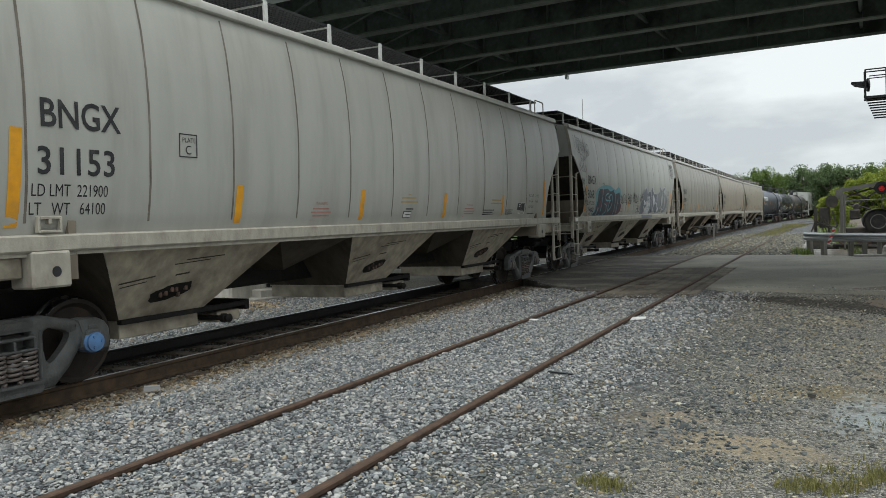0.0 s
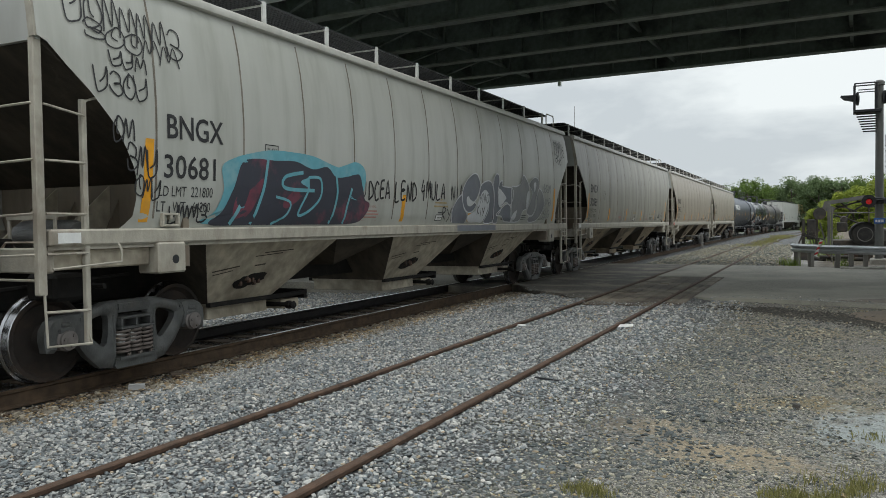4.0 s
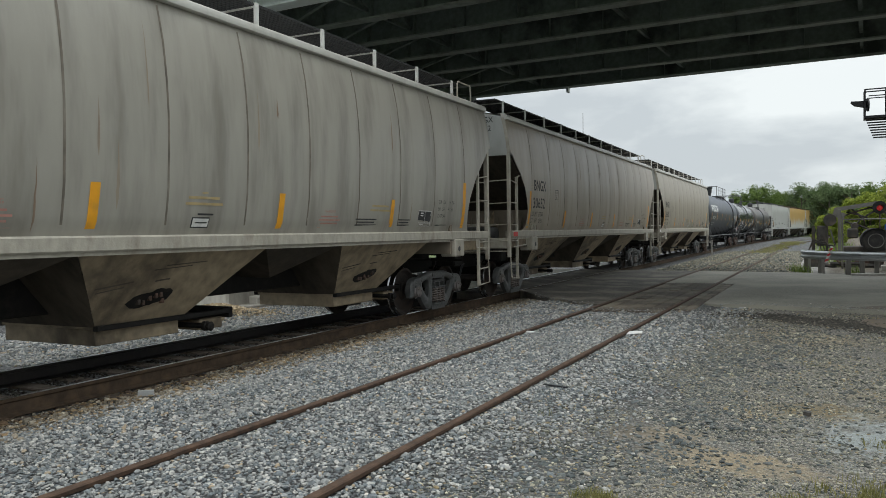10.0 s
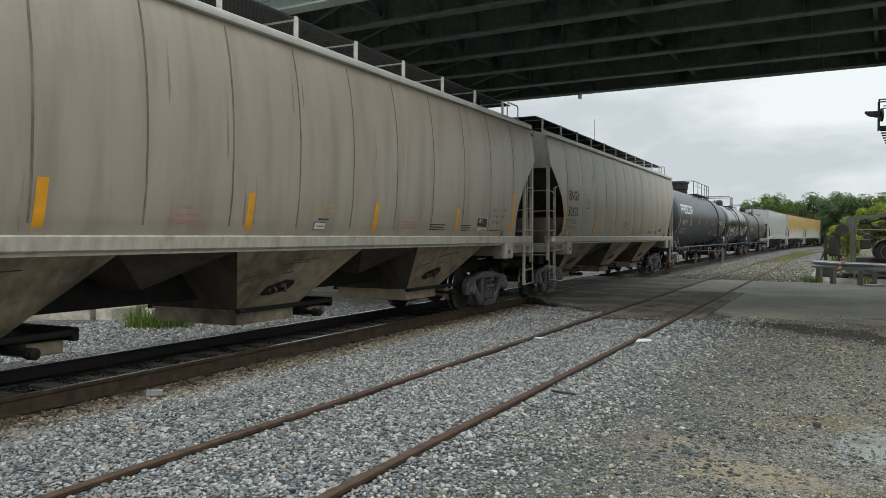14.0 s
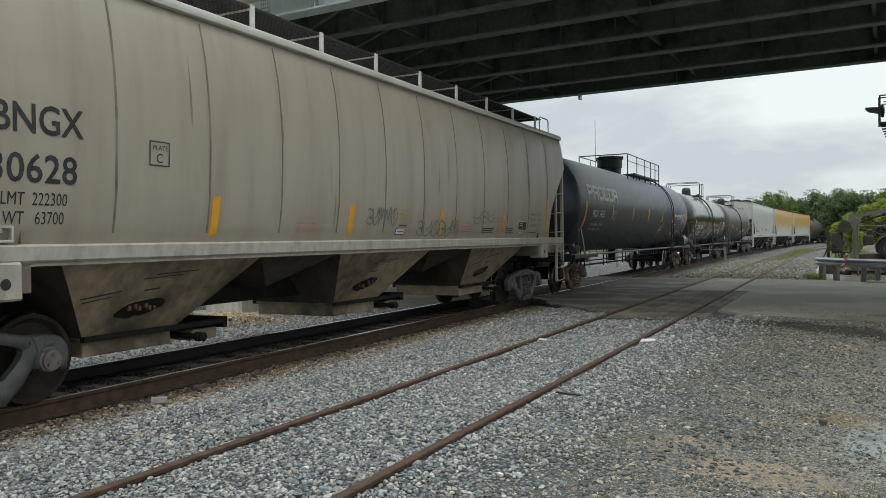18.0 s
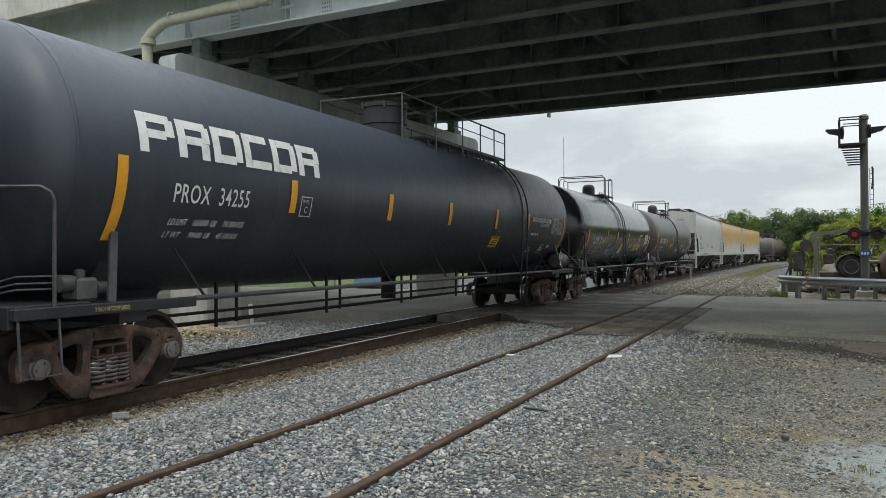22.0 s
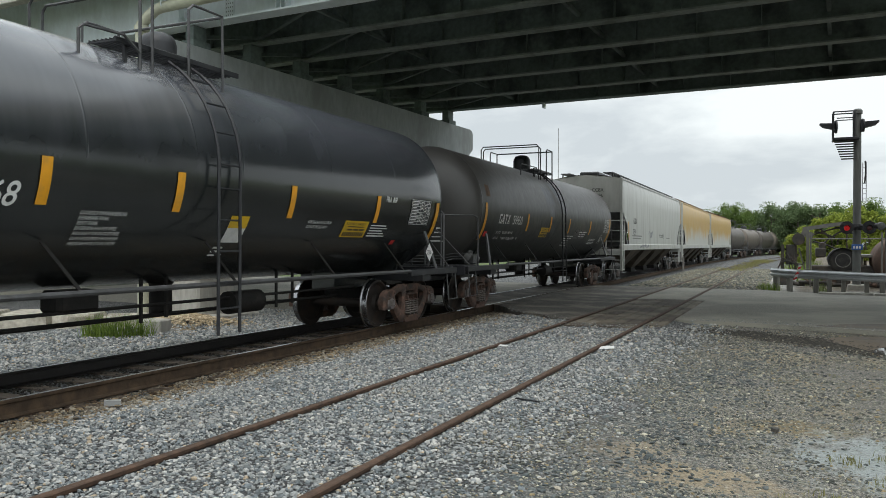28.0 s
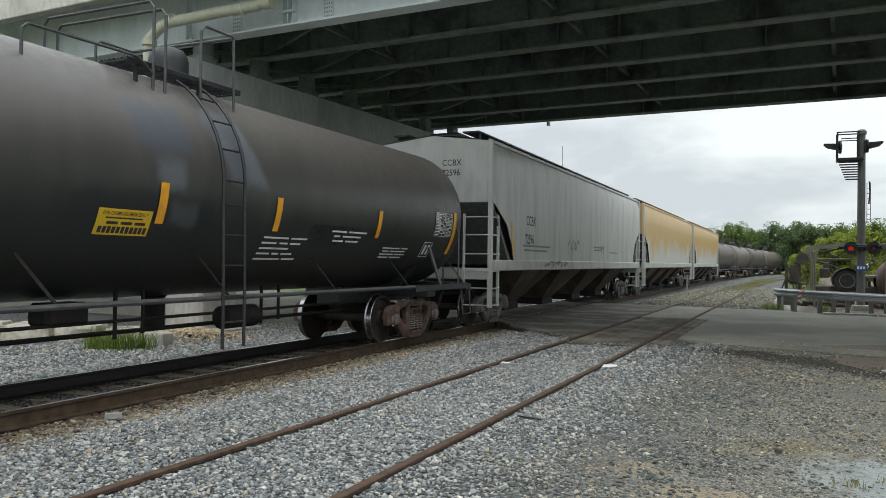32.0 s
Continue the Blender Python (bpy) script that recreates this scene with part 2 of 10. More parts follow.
M_RAIL_MAIN = material("rail_brown", (0.066, 0.046, 0.031), 0.85, 0.0, dirt=(0.125, 0.082, 0.050), dirt_scale=5, bump=0.004, bump_scale=60, grain=0.3, spec=0.2)
# Far rail: grease, blackened further for the shade below the cars.
M_RAIL_BLACK = material("rail_greased", (0.016, 0.014, 0.013), 0.6, 0.0, dirt=(0.035, 0.028, 0.022), dirt_scale=6, bump=0.003, bump_scale=60, grain=0.3)
M_RAIL_TOP = material("rail_polished", (0.42, 0.42, 0.43), 0.28, 1.0, grain=0.1, stretch=(20, 1, 1), rough_var=0.1)
M_RAIL_SIDE = material("rail_rust", (0.078, 0.045, 0.028), 0.9, 0.0, dirt=(0.040, 0.027, 0.019), dirt_scale=9, bump=0.004, bump_scale=70, grain=0.4)
M_TIE = material("tie_wood", (0.10, 0.075, 0.055), 0.9, dirt=(0.2, 0.16, 0.12), dirt_scale=6, stretch=(1, 6, 6), bump=0.008, bump_scale=30, grain=0.35)
M_ASPHALT = material("asphalt", (0.205, 0.196, 0.168), 0.85, dirt=(0.315, 0.298, 0.245), dirt_scale=0.4, dirt_amount=0.85, dirt_edge=(0.40, 0.66), bump=0.008, bump_scale=120, grain=0.5, grain_scale=60)
M_ASPHALT_NEW = material("asphalt_patch", (0.078, 0.071, 0.060), 0.8, dirt=(0.21, 0.188, 0.148), dirt_scale=0.9, dirt_amount=0.9, dirt_edge=(0.45, 0.63), bump=0.010, bump_scale=90, grain=0.55, grain_scale=50)
# Inner webs are darker than their flanges; the fascia girder is palest.
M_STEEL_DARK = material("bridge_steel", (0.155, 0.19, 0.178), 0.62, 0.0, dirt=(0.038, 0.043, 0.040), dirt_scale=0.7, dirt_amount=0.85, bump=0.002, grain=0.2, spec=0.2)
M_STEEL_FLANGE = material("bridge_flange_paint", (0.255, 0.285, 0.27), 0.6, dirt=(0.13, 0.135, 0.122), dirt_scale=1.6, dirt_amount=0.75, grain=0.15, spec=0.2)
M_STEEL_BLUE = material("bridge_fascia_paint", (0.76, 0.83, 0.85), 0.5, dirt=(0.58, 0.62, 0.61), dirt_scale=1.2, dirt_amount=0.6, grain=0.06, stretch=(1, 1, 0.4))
M_FASCIA = material("fascia_concrete", (0.56, 0.54, 0.49), 0.88, dirt=(0.33, 0.315, 0.275), dirt_scale=0.9, dirt_amount=0.75, bump=0.006, bump_scale=35, grain=0.18, stretch=(1, 1, 0.4))
M_CONDUIT = material("conduit_brown", (0.16, 0.135, 0.12), 0.7, dirt=(0.09, 0.075, 0.065), dirt_scale=2, grain=0.2)
M_CONCRETE = material("concrete", (0.42, 0.405, 0.365), 0.88, dirt=(0.24, 0.23, 0.20), dirt_scale=0.9, dirt_amount=0.75, bump=0.006, bump_scale=35, grain=0.18, stretch=(1, 1, 0.4))
M_SLAB = material("broken_concrete", (0.44, 0.41, 0.34), 0.9, dirt=(0.22, 0.195, 0.15), dirt_scale=2.2, dirt_amount=0.8, bump=0.02, bump_scale=14, grain=0.3)
M_PIER = material("painted_pier_concrete", (0.40, 0.425, 0.42), 0.7, dirt=(0.24, 0.245, 0.23), dirt_scale=0.8, dirt_amount=0.7, bump=0.003, bump_scale=30, grain=0.12, stretch=(1, 1, 0.4))
M_CREAM = material("cream_pipe_paint", (0.56, 0.56, 0.43), 0.5, dirt=(0.36, 0.35, 0.27), dirt_scale=3, dirt_amount=0.5, grain=0.06)
M_BLACK = material("black_steel", (0.015, 0.016, 0.019), 0.5, 0.0, dirt=(0.034, 0.034, 0.035), dirt_scale=3, bump=0.002, grain=0.3)
M_GREASE = material("grimy_steel", (0.017, 0.016, 0.015), 0.7, 0.1, dirt=(0.045, 0.038, 0.031), dirt_scale=5, dirt_edge=(0.5, 0.75), bump=0.003, grain=0.3, spec=0.2)
M_TRUCK = material("truck_casting", (0.082, 0.084, 0.082), 0.48, 0.0, dirt=(0.125, 0.115, 0.10), dirt_scale=5, dirt_amount=0.6, dirt_edge=(0.5, 0.72), bump=0.006, bump_scale=45, grain=0.3)
M_SPRING = material("spring_steel", (0.15, 0.125, 0.11), 0.6, 0.0, dirt=(0.05, 0.036, 0.03), dirt_scale=6, grain=0.3)
M_SEAM = material("weld_seam_grime", (0.155, 0.132, 0.105), 0.8, dirt=(0.29, 0.265, 0.22), dirt_scale=1.6, dirt_amount=0.6, stretch=(1, 1, 1), grain=0.3)
M_TRUCK_RUST = material("truck_casting_rusty", (0.128, 0.074, 0.054), 0.8, 0.0, dirt=(0.045, 0.036, 0.031), dirt_scale=5, dirt_amount=0.9, dirt_edge=(0.40, 0.62), bump=0.008, bump_scale=45, grain=0.4)
M_WHEEL = material("wheel_plate", (0.034, 0.029, 0.026), 0.7, 0.1, dirt=(0.065, 0.045, 0.034), dirt_scale=3, dirt_amount=0.7, bump=0.002, grain=0.25, spec=0.2)
M_TREAD = material("wheel_tread", (0.40, 0.40, 0.41), 0.25, 1.0, grain=0.1, rough_var=0.08)
M_CAP = material("bearing_cap", (0.20, 0.18, 0.17), 0.65, 0.3, dirt=(0.09, 0.07, 0.06), dirt_scale=7, grain=0.2)
M_CAP_BLUE = material("bearing_cap_blue", (0.12, 0.26, 0.50), 0.55, 0.1, dirt=(0.10, 0.13, 0.2), dirt_scale=9, grain=0.15)
M_HANDRAIL = material("handrail_steel", (0.075, 0.076, 0.078), 0.5, 0.2, dirt=(0.04, 0.037, 0.034), dirt_scale=6, grain=0.25)
M_ORANGE = material("reflector_orange", (0.80, 0.36, 0.015), 0.45, dirt=(0.50, 0.27, 0.06), dirt_scale=6, dirt_amount=0.5, grain=0.08)
M_INK = material("black_lettering", (0.022, 0.022, 0.025), 0.6, grain=0.2, dirt=(0.10, 0.10, 0.095), dirt_scale=9, dirt_amount=0.35)
M_WHITE = material("white_lettering", (0.74, 0.74, 0.72), 0.6, grain=0.06, dirt=(0.45, 0.45, 0.43), dirt_scale=7, dirt_amount=0.4)
M_RED = material("red_sign", (0.58, 0.03, 0.03), 0.5, grain=0.06)
M_YELLOW = material("yellow_sign", (0.72, 0.46, 0.02), 0.5, grain=0.06, dirt=(0.35, 0.24, 0.05), dirt_scale=8, dirt_amount=0.4)
M_GALV = material("galvanised_steel", (0.42, 0.44, 0.45), 0.45, 0.6, dirt=(0.28, 0.28, 0.27), dirt_scale=4, grain=0.12)


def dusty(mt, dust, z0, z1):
    """Crown paler with runs to the flank: dust, and sky sheen painted in."""
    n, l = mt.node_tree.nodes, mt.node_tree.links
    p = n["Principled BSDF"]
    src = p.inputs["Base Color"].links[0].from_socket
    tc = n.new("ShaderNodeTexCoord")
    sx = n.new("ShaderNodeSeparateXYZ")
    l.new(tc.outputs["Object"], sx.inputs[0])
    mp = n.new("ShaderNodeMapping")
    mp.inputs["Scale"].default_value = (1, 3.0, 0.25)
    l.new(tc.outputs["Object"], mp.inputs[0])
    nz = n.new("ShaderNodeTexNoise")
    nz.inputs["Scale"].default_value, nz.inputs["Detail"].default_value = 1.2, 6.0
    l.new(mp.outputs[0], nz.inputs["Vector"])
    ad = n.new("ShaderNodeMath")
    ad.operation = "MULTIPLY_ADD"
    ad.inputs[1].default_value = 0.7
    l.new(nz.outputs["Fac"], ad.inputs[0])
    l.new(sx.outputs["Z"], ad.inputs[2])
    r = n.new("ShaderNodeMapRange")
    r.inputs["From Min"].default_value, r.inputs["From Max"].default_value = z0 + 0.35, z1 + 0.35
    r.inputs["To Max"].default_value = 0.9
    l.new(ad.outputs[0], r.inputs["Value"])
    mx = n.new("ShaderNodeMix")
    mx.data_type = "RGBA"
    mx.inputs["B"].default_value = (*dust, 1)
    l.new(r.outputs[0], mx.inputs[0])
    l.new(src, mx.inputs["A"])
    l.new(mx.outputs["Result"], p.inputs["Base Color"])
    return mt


def car_paint(name, color, dirt, amount=0.55, rough=0.40):
    """Weathered paint with stains that run downwards."""
    return material(name, color, rough, dirt=dirt, dirt_scale=1.3, dirt_amount=amount, dirt_edge=(0.42, 0.72), stretch=(1, 1.7, 0.28),
                    grain=0.045, grain_scale=3, bump=0.0012, bump_scale=9, dirt_detail=4.5)


PAINT_HOPPERS = [
    car_paint("hopper_grey_a", (0.43, 0.428, 0.388), (0.305, 0.298, 0.255)),
    car_paint("hopper_grey_b", (0.45, 0.453, 0.415), (0.30, 0.297, 0.255)),
    car_paint("hopper_grey_c", (0.34, 0.322, 0.278), (0.185, 0.170, 0.143), 0.75),
    car_paint("hopper_grey_d", (0.375, 0.325, 0.262), (0.265, 0.215, 0.162), 0.65),
    car_paint("hopper_grey_e", (0.375, 0.330, 0.262), (0.29, 0.240, 0.182), 0.6),
]
PAINT_LOWER = material("hopper_lower_dusty", (0.40, 0.355, 0.275), 0.72, dirt=(0.13, 0.105, 0.078), dirt_scale=0.7, dirt_amount=0.8, dirt_edge=(0.50, 0.72), stretch=(1, 1.1, 1.0), grain=0.3, grain_scale=6, bump=0.003, bump_scale=25)
PAINT_LOWER_BROWN = material("hopper_lower_brown", (0.30, 0.237, 0.158), 0.75, dirt=(0.045, 0.034, 0.024), dirt_scale=0.7, dirt_amount=0.85, dirt_edge=(0.46, 0.68), stretch=(1, 1.1, 1.0), grain=0.3, grain_scale=6, bump=0.003, bump_scale=25)
# Sheets facing away: grime, with their shade mixed into the dark colour.
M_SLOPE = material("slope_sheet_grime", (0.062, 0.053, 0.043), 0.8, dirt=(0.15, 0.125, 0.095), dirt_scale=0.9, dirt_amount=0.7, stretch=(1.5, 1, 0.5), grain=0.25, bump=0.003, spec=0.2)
PAINT_BULK = car_paint("bulkhead_tan", (0.25, 0.21, 0.16), (0.115, 0.088, 0.064), 0.7, 0.75)
PAINT_TRIM = car_paint("roof_trim_pale", (0.50, 0.49, 0.45), (0.33, 0.31, 0.27), 0.5)
PAINT_POST = material("walk_post_white", (0.66, 0.66, 0.64), 0.6, dirt=(0.42, 0.40, 0.36), dirt_scale=5, dirt_amount=0.5, grain=0.08)
PAINT_SILL = material("hopper_sill", (0.385, 0.358, 0.298), 0.55, dirt=(0.20, 0.165, 0.125), dirt_scale=2.2, dirt_amount=0.75, dirt_edge=(0.50, 0.72), stretch=(1, 1.2, 0.6), grain=0.16, grain_scale=9, bump=0.003, bump_scale=40)
PAINT_END = car_paint("hopper_end_white", (0.41, 0.42, 0.40), (0.25, 0.23, 0.19), 0.6)
# Black tanks: crown tone stands for settled dust plus light from the sky.
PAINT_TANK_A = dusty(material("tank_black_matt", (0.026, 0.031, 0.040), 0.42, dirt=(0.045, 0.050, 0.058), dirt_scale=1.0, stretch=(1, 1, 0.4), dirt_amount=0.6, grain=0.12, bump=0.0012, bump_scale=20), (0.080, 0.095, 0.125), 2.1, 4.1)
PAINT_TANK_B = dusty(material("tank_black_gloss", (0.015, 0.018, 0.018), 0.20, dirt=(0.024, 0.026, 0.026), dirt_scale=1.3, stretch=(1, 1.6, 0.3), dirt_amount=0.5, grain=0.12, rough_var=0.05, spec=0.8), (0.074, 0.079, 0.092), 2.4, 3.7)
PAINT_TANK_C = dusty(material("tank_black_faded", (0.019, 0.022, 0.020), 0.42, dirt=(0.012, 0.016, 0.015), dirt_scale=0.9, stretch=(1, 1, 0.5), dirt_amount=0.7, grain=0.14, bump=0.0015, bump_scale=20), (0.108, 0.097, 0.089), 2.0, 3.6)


def coat_and_shade(mt, color, y0, y1, z0, z1, soft=0.10, amount=0.85, lean=0.0):
    """A ragged-edged patch: brushed paint on the siding side, painted shade on the head."""
    n, l = mt.node_tree.nodes, mt.node_tree.links
    p = n["Principled BSDF"]
    src = p.inputs["Base Color"].links[0].from_socket
    tc = n.new("ShaderNodeTexCoord")
    nz = n.new("ShaderNodeTexNoise")
    nz.inputs["Scale"].default_value, nz.inputs["Detail"].default_value = 2.6, 6.0
    l.new(tc.outputs["Object"], nz.inputs["Vector"])
    wob = n.new("ShaderNodeVectorMath")
    wob.operation = "MULTIPLY_ADD"
    wob.inputs[1].default_value = (0.0, 0.30, 0.30)
    l.new(nz.outputs["Color"], wob.inputs[0])
    l.new(tc.outputs["Object"], wob.inputs[2])
    sx = n.new("ShaderNodeSeparateXYZ")
    l.new(wob.outputs[0], sx.inputs[0])
    sk = n.new("ShaderNodeMath")
    sk.operation = "MULTIPLY_ADD"
    sk.inputs[1].default_value = lean
    l.new(sx.outputs["Z"], sk.inputs[0])
    l.new(sx.outputs["Y"], sk.inputs[2])
    got = None
    for out_, a_, b_ in ((sk.outputs[0], y0 + lean * z0 + 0.15, 1), (sk.outputs[0], y1 + lean * z0 + 0.15, -1), (sx.outputs["Z"], z0 + 0.15, 1), (sx.outputs["Z"], z1 + 0.15, -1)):
        r = n.new("ShaderNodeMapRange")
        r.interpolation_type = "SMOOTHSTEP"
        r.inputs["From Min"].default_value, r.inputs["From Max"].default_value = a_ - soft * b_, a_ + soft * b_
        l.new(out_, r.inputs["Value"])
        if got is None:
            got = r.outputs[0]
        else:
            m = n.new("ShaderNodeMath")
            m.operation = "MULTIPLY"
            l.new(got, m.inputs[0])
            l.new(r.outputs[0], m.inputs[1])
            got = m.outputs[0]
    am = n.new("ShaderNodeMath")
    am.operation = "MULTIPLY"
    am.inputs[1].default_value = amount
    l.new(got, am.inputs[0])
    mx = n.new("ShaderNodeMix")
    mx.data_type = "RGBA"
    mx.inputs["B"].default_value = (*color, 1)
    l.new(am.outputs[0], mx.inputs[0])
    l.new(src, mx.inputs["A"])
    l.new(mx.outputs["Result"], p.inputs["Base Color"])
    return mt


coat_and_shade(PAINT_TANK_C, (0.016, 0.019, 0.020), -2.4, -0.25, 0.9, 2.28, 0.08, 0.9)
coat_and_shade(PAINT_TANK_C, (0.062, 0.070, 0.090), -1.42, -0.55, 2.80, 3.34, 0.10, 0.85, 0.25)
coat_and_shade(PAINT_TANK_C, (0.12, 0.128, 0.14), -1.12, -0.72, 2.35, 2.72, 0.10, 0.7, 0.2)
coat_and_shade(PAINT_TANK_C, (0.12, 0.132, 0.155), 0.12, 0.85, 2.55, 3.46, 0.10, 0.75, 0.45)
coat_and_shade(PAINT_TANK_C, (0.10, 0.105, 0.115), -0.95, -0.55, 1.95, 2.22, 0.07, 0.5)
# Front head darkened in colour for less dust and the shade it stands in.
coat_and_shade(PAINT_TANK_C, (0.058, 0.055, 0.051), -9.5, -6.80, 0.5, 4.6, 0.08, 0.75)
PAINT_TANK_D = material("tank_grey", (0.092, 0.078, 0.066), 0.5, dirt=(0.03, 0.029, 0.028), dirt_scale=1.0, stretch=(1, 1.6, 0.4), dirt_amount=0.8, grain=0.12)
PAINT_HOPPER_W = car_paint("hopper_pale_grey", (0.48, 0.487, 0.462), (0.29, 0.285, 0.255), 0.7)


def two_tone(name, top, low, edge):
    """Faded paint whose upper and lower coats meet in an uneven, streaked border at the height edge."""
    mt = car_paint(name, top, tuple(c * 0.8 for c in top), 0.5)
    n, l = mt.node_tree.nodes, mt.node_tree.links
    p = n["Principled BSDF"]
    src = p.inputs["Base Color"].links[0].from_socket
    tc = n.new("ShaderNodeTexCoord")
    sx = n.new("ShaderNodeSeparateXYZ")
    l.new(tc.outputs["Object"], sx.inputs[0])
    nz = n.new("ShaderNodeTexNoise")
    nz.inputs["Scale"].default_value, nz.inputs["Detail"].default_value = 0.8, 7.0
    l.new(tc.outputs["Object"], nz.inputs["Vector"])
    ad = n.new("ShaderNodeMath")
    ad.operation = "MULTIPLY_ADD"
    ad.inputs[1].default_value = 2.4
    l.new(nz.outputs["Fac"], ad.inputs[0])
    l.new(sx.outputs["Z"], ad.inputs[2])
    r = n.new("ShaderNodeMapRange")
    r.inputs["From Min"].default_value, r.inputs["From Max"].default_value = edge + 0.7, edge + 1.7
    l.new(ad.outputs[0], r.inputs["Value"])
    mx = n.new("ShaderNodeMix")
    mx.data_type = "RGBA"
    mx.inputs["A"].default_value = (*low, 1)
    l.new(r.outputs[0], mx.inputs[0])
    l.new(src, mx.inputs["B"])
    l.new(mx.outputs["Result"], p.inputs["Base Color"])
    return mt


PAINT_HOPPER_Y = two_tone("hopper_yellow_and_white", (0.52, 0.34, 0.115), (0.52, 0.52, 0.485), 2.4)
PAINT_TANK_E = material("tank_brown_grey", (0.135, 0.112, 0.09), 0.5, dirt=(0.045, 0.04, 0.035), dirt_scale=1.0, stretch=(1, 1.6, 0.4), dirt_amount=0.8, grain=0.12)

M_RED_FADED = material("faded_red_stencil", (0.42, 0.20, 0.165), 0.6, dirt=(0.40, 0.33, 0.28), dirt_scale=9, dirt_amount=0.7, grain=0.15)
M_OCHRE_FADED = material("faded_ochre_stencil", (0.42, 0.315, 0.15), 0.6, dirt=(0.40, 0.36, 0.27), dirt_scale=9, dirt_amount=0.7, grain=0.15)
M_STREAK = material("rust_streak", (0.28, 0.22, 0.165), 0.75, dirt=(0.32, 0.27, 0.21), dirt_scale=3, dirt_amount=0.9, stretch=(1, 1, 0.3), grain=0.2)
M_RUSTRUN = material("rust_run_dark", (0.235, 0.165, 0.115), 0.8, dirt=(0.29, 0.23, 0.17), dirt_scale=3, dirt_amount=0.9, stretch=(1, 1, 0.3), grain=0.2)
M_OCHRE = material("ochre_lettering", (0.55, 0.43, 0.18), 0.6, grain=0.15)


# ---- tracks: one plan ----
X0, PSI0, KAPPA, S0 = -7.97, 0.0060, 0.001333, 64.5
_ss = np.arange(-60.0, 420.0, 0.5)
_psi = np.where(_ss > S0, PSI0 - KAPPA * (_ss - S0), PSI0)
_px = np.cumsum(-np.sin(_psi) * 0.5)
_py = np.cumsum(np.cos(_psi) * 0.5)
_px += X0 - np.interp(0.0, _ss, _px)
_py -= np.interp(0.0, _ss, _py)


def main_at(s, off=0.0):
    """Point and heading of the main line at the way s; off: metres to the right."""
    p = float(np.interp(s, _ss, _psi))
    return float(np.interp(s, _ss, _px)) + off * math.cos(p), float(np.interp(s, _ss, _py)) + off * math.sin(p), p


SIDE_X, SIDE_S0, SIDE_K = -3.54, 53.0, 0.0013
_spsi = np.where(_ss > SIDE_S0, 0.0 - SIDE_K * (_ss - SIDE_S0), 0.0)
_spx = np.cumsum(-np.sin(_spsi) * 0.5)
_spy = np.cumsum(np.cos(_spsi) * 0.5)
_spx += SIDE_X - np.interp(0.0, _ss, _spx)
_spy -= np.interp(0.0, _ss, _spy)


def side_at(s, off=0.0):
    p = float(np.interp(s, _ss, _spsi))
    return float(np.interp(s, _ss, _spx)) + off * math.cos(p), float(np.interp(s, _ss, _spy)) + off * math.sin(p), p


def rail_mesh(name, at, off, tall, s0, s1, mats):
    """A rail with foot, web and head, its top at z = 0."""
    prof = [(-0.075, -tall), (0.075, -tall), (0.075, -tall + 0.012), (0.018, -tall + 0.03), (0.012, -0.048), (0.034, -0.036), (0.037, -0.008), (0.028, 0.0),
            (-0.028, 0.0), (-0.037, -0.008), (-0.034, -0.036), (-0.012, -0.048), (-0.018, -tall + 0.03), (-0.075, -tall + 0.012)]
    ways = list(np.arange(s0, min(s1, 60), 2.0)) + list(np.arange(max(s0, 60), s1 + 0.1, 5.0))
    s, n = Shape(), len(prof)
    for w in ways:
        for a, b in prof:
            x, y, _ = at(w, off + a)
            s.v.append((x, y, b))
    for i in range(len(ways) - 1):
        for k in range(n):
            s.f.append((i * n + k, i * n + (k + 1) % n, (i + 1) * n + (k + 1) % n, (i + 1) * n + k))
            s.m.append(1 if k in (7,) else 0)
    return s.mesh(name, mats, 30)


main_track = thing("main_track", "main railway track with brown rails and polished heads", "track", kind="structure")
for off in (-0.7525, 0.7525):
    part("rail", rail_mesh("rail", main_at, off, 0.185, -14, 330, [M_RAIL_MAIN if off > 0 else M_RAIL_BLACK, M_RAIL_TOP]), None, main_track)
siding = thing("siding_track", "rusty siding track sunk in grey ballast", "track", kind="structure")
for off in (-0.7525, 0.7525):
    part("rail", rail_mesh("rail", side_at, off, 0.15, -3, 170, [M_RAIL_SIDE, M_RAIL_SIDE]), None, siding)
tie_shape = Shape().box(-1.3, 1.3, -0.115, 0.115, -0.365, -0.188, 0, 0.012)
tie_mesh = tie_shape.mesh("tie", [M_TIE])
for i in range(70):
    s = -8 + i * 0.56
    x, y, p = main_at(s)
    part("tie", tie_mesh, None, main_track, at=pose(x, y, random.uniform(-0.012, 0.004), 0, 0, math.degrees(p) + random.uniform(-0.6, 0.6)))


# ---- ground ----
def ground_z(x, y):
    """Height of the gravel."""
    d = x - X0
    z = -0.10
    if d < 0:
        z = -0.215 if d > -1.9 else -0.215 - 0.10 * min(1, (-1.9 - d) / 1.5)
    elif d < 1.0:
        z = -0.205
    elif d < 2.4:
        z = -0.205 + 0.14 * (d - 1.0) / 1.4
    elif x < -2.2:
        z = -0.065
    elif x < 0:
        z = -0.065 - 0.05 * (x + 2.2) / 2.2
    else:
        z = -0.115
    if x > -5.2:
        z = max(z, -0.048 - 0.05 * max(0.0, abs(x - SIDE_X) - 1.1))
    return z + 0.012 * noise.noise(Vector((x * 0.8, y * 0.8, 0.3))) + 0.006 * noise.noise(Vector((x * 2.9, y * 2.9, 1.3)))


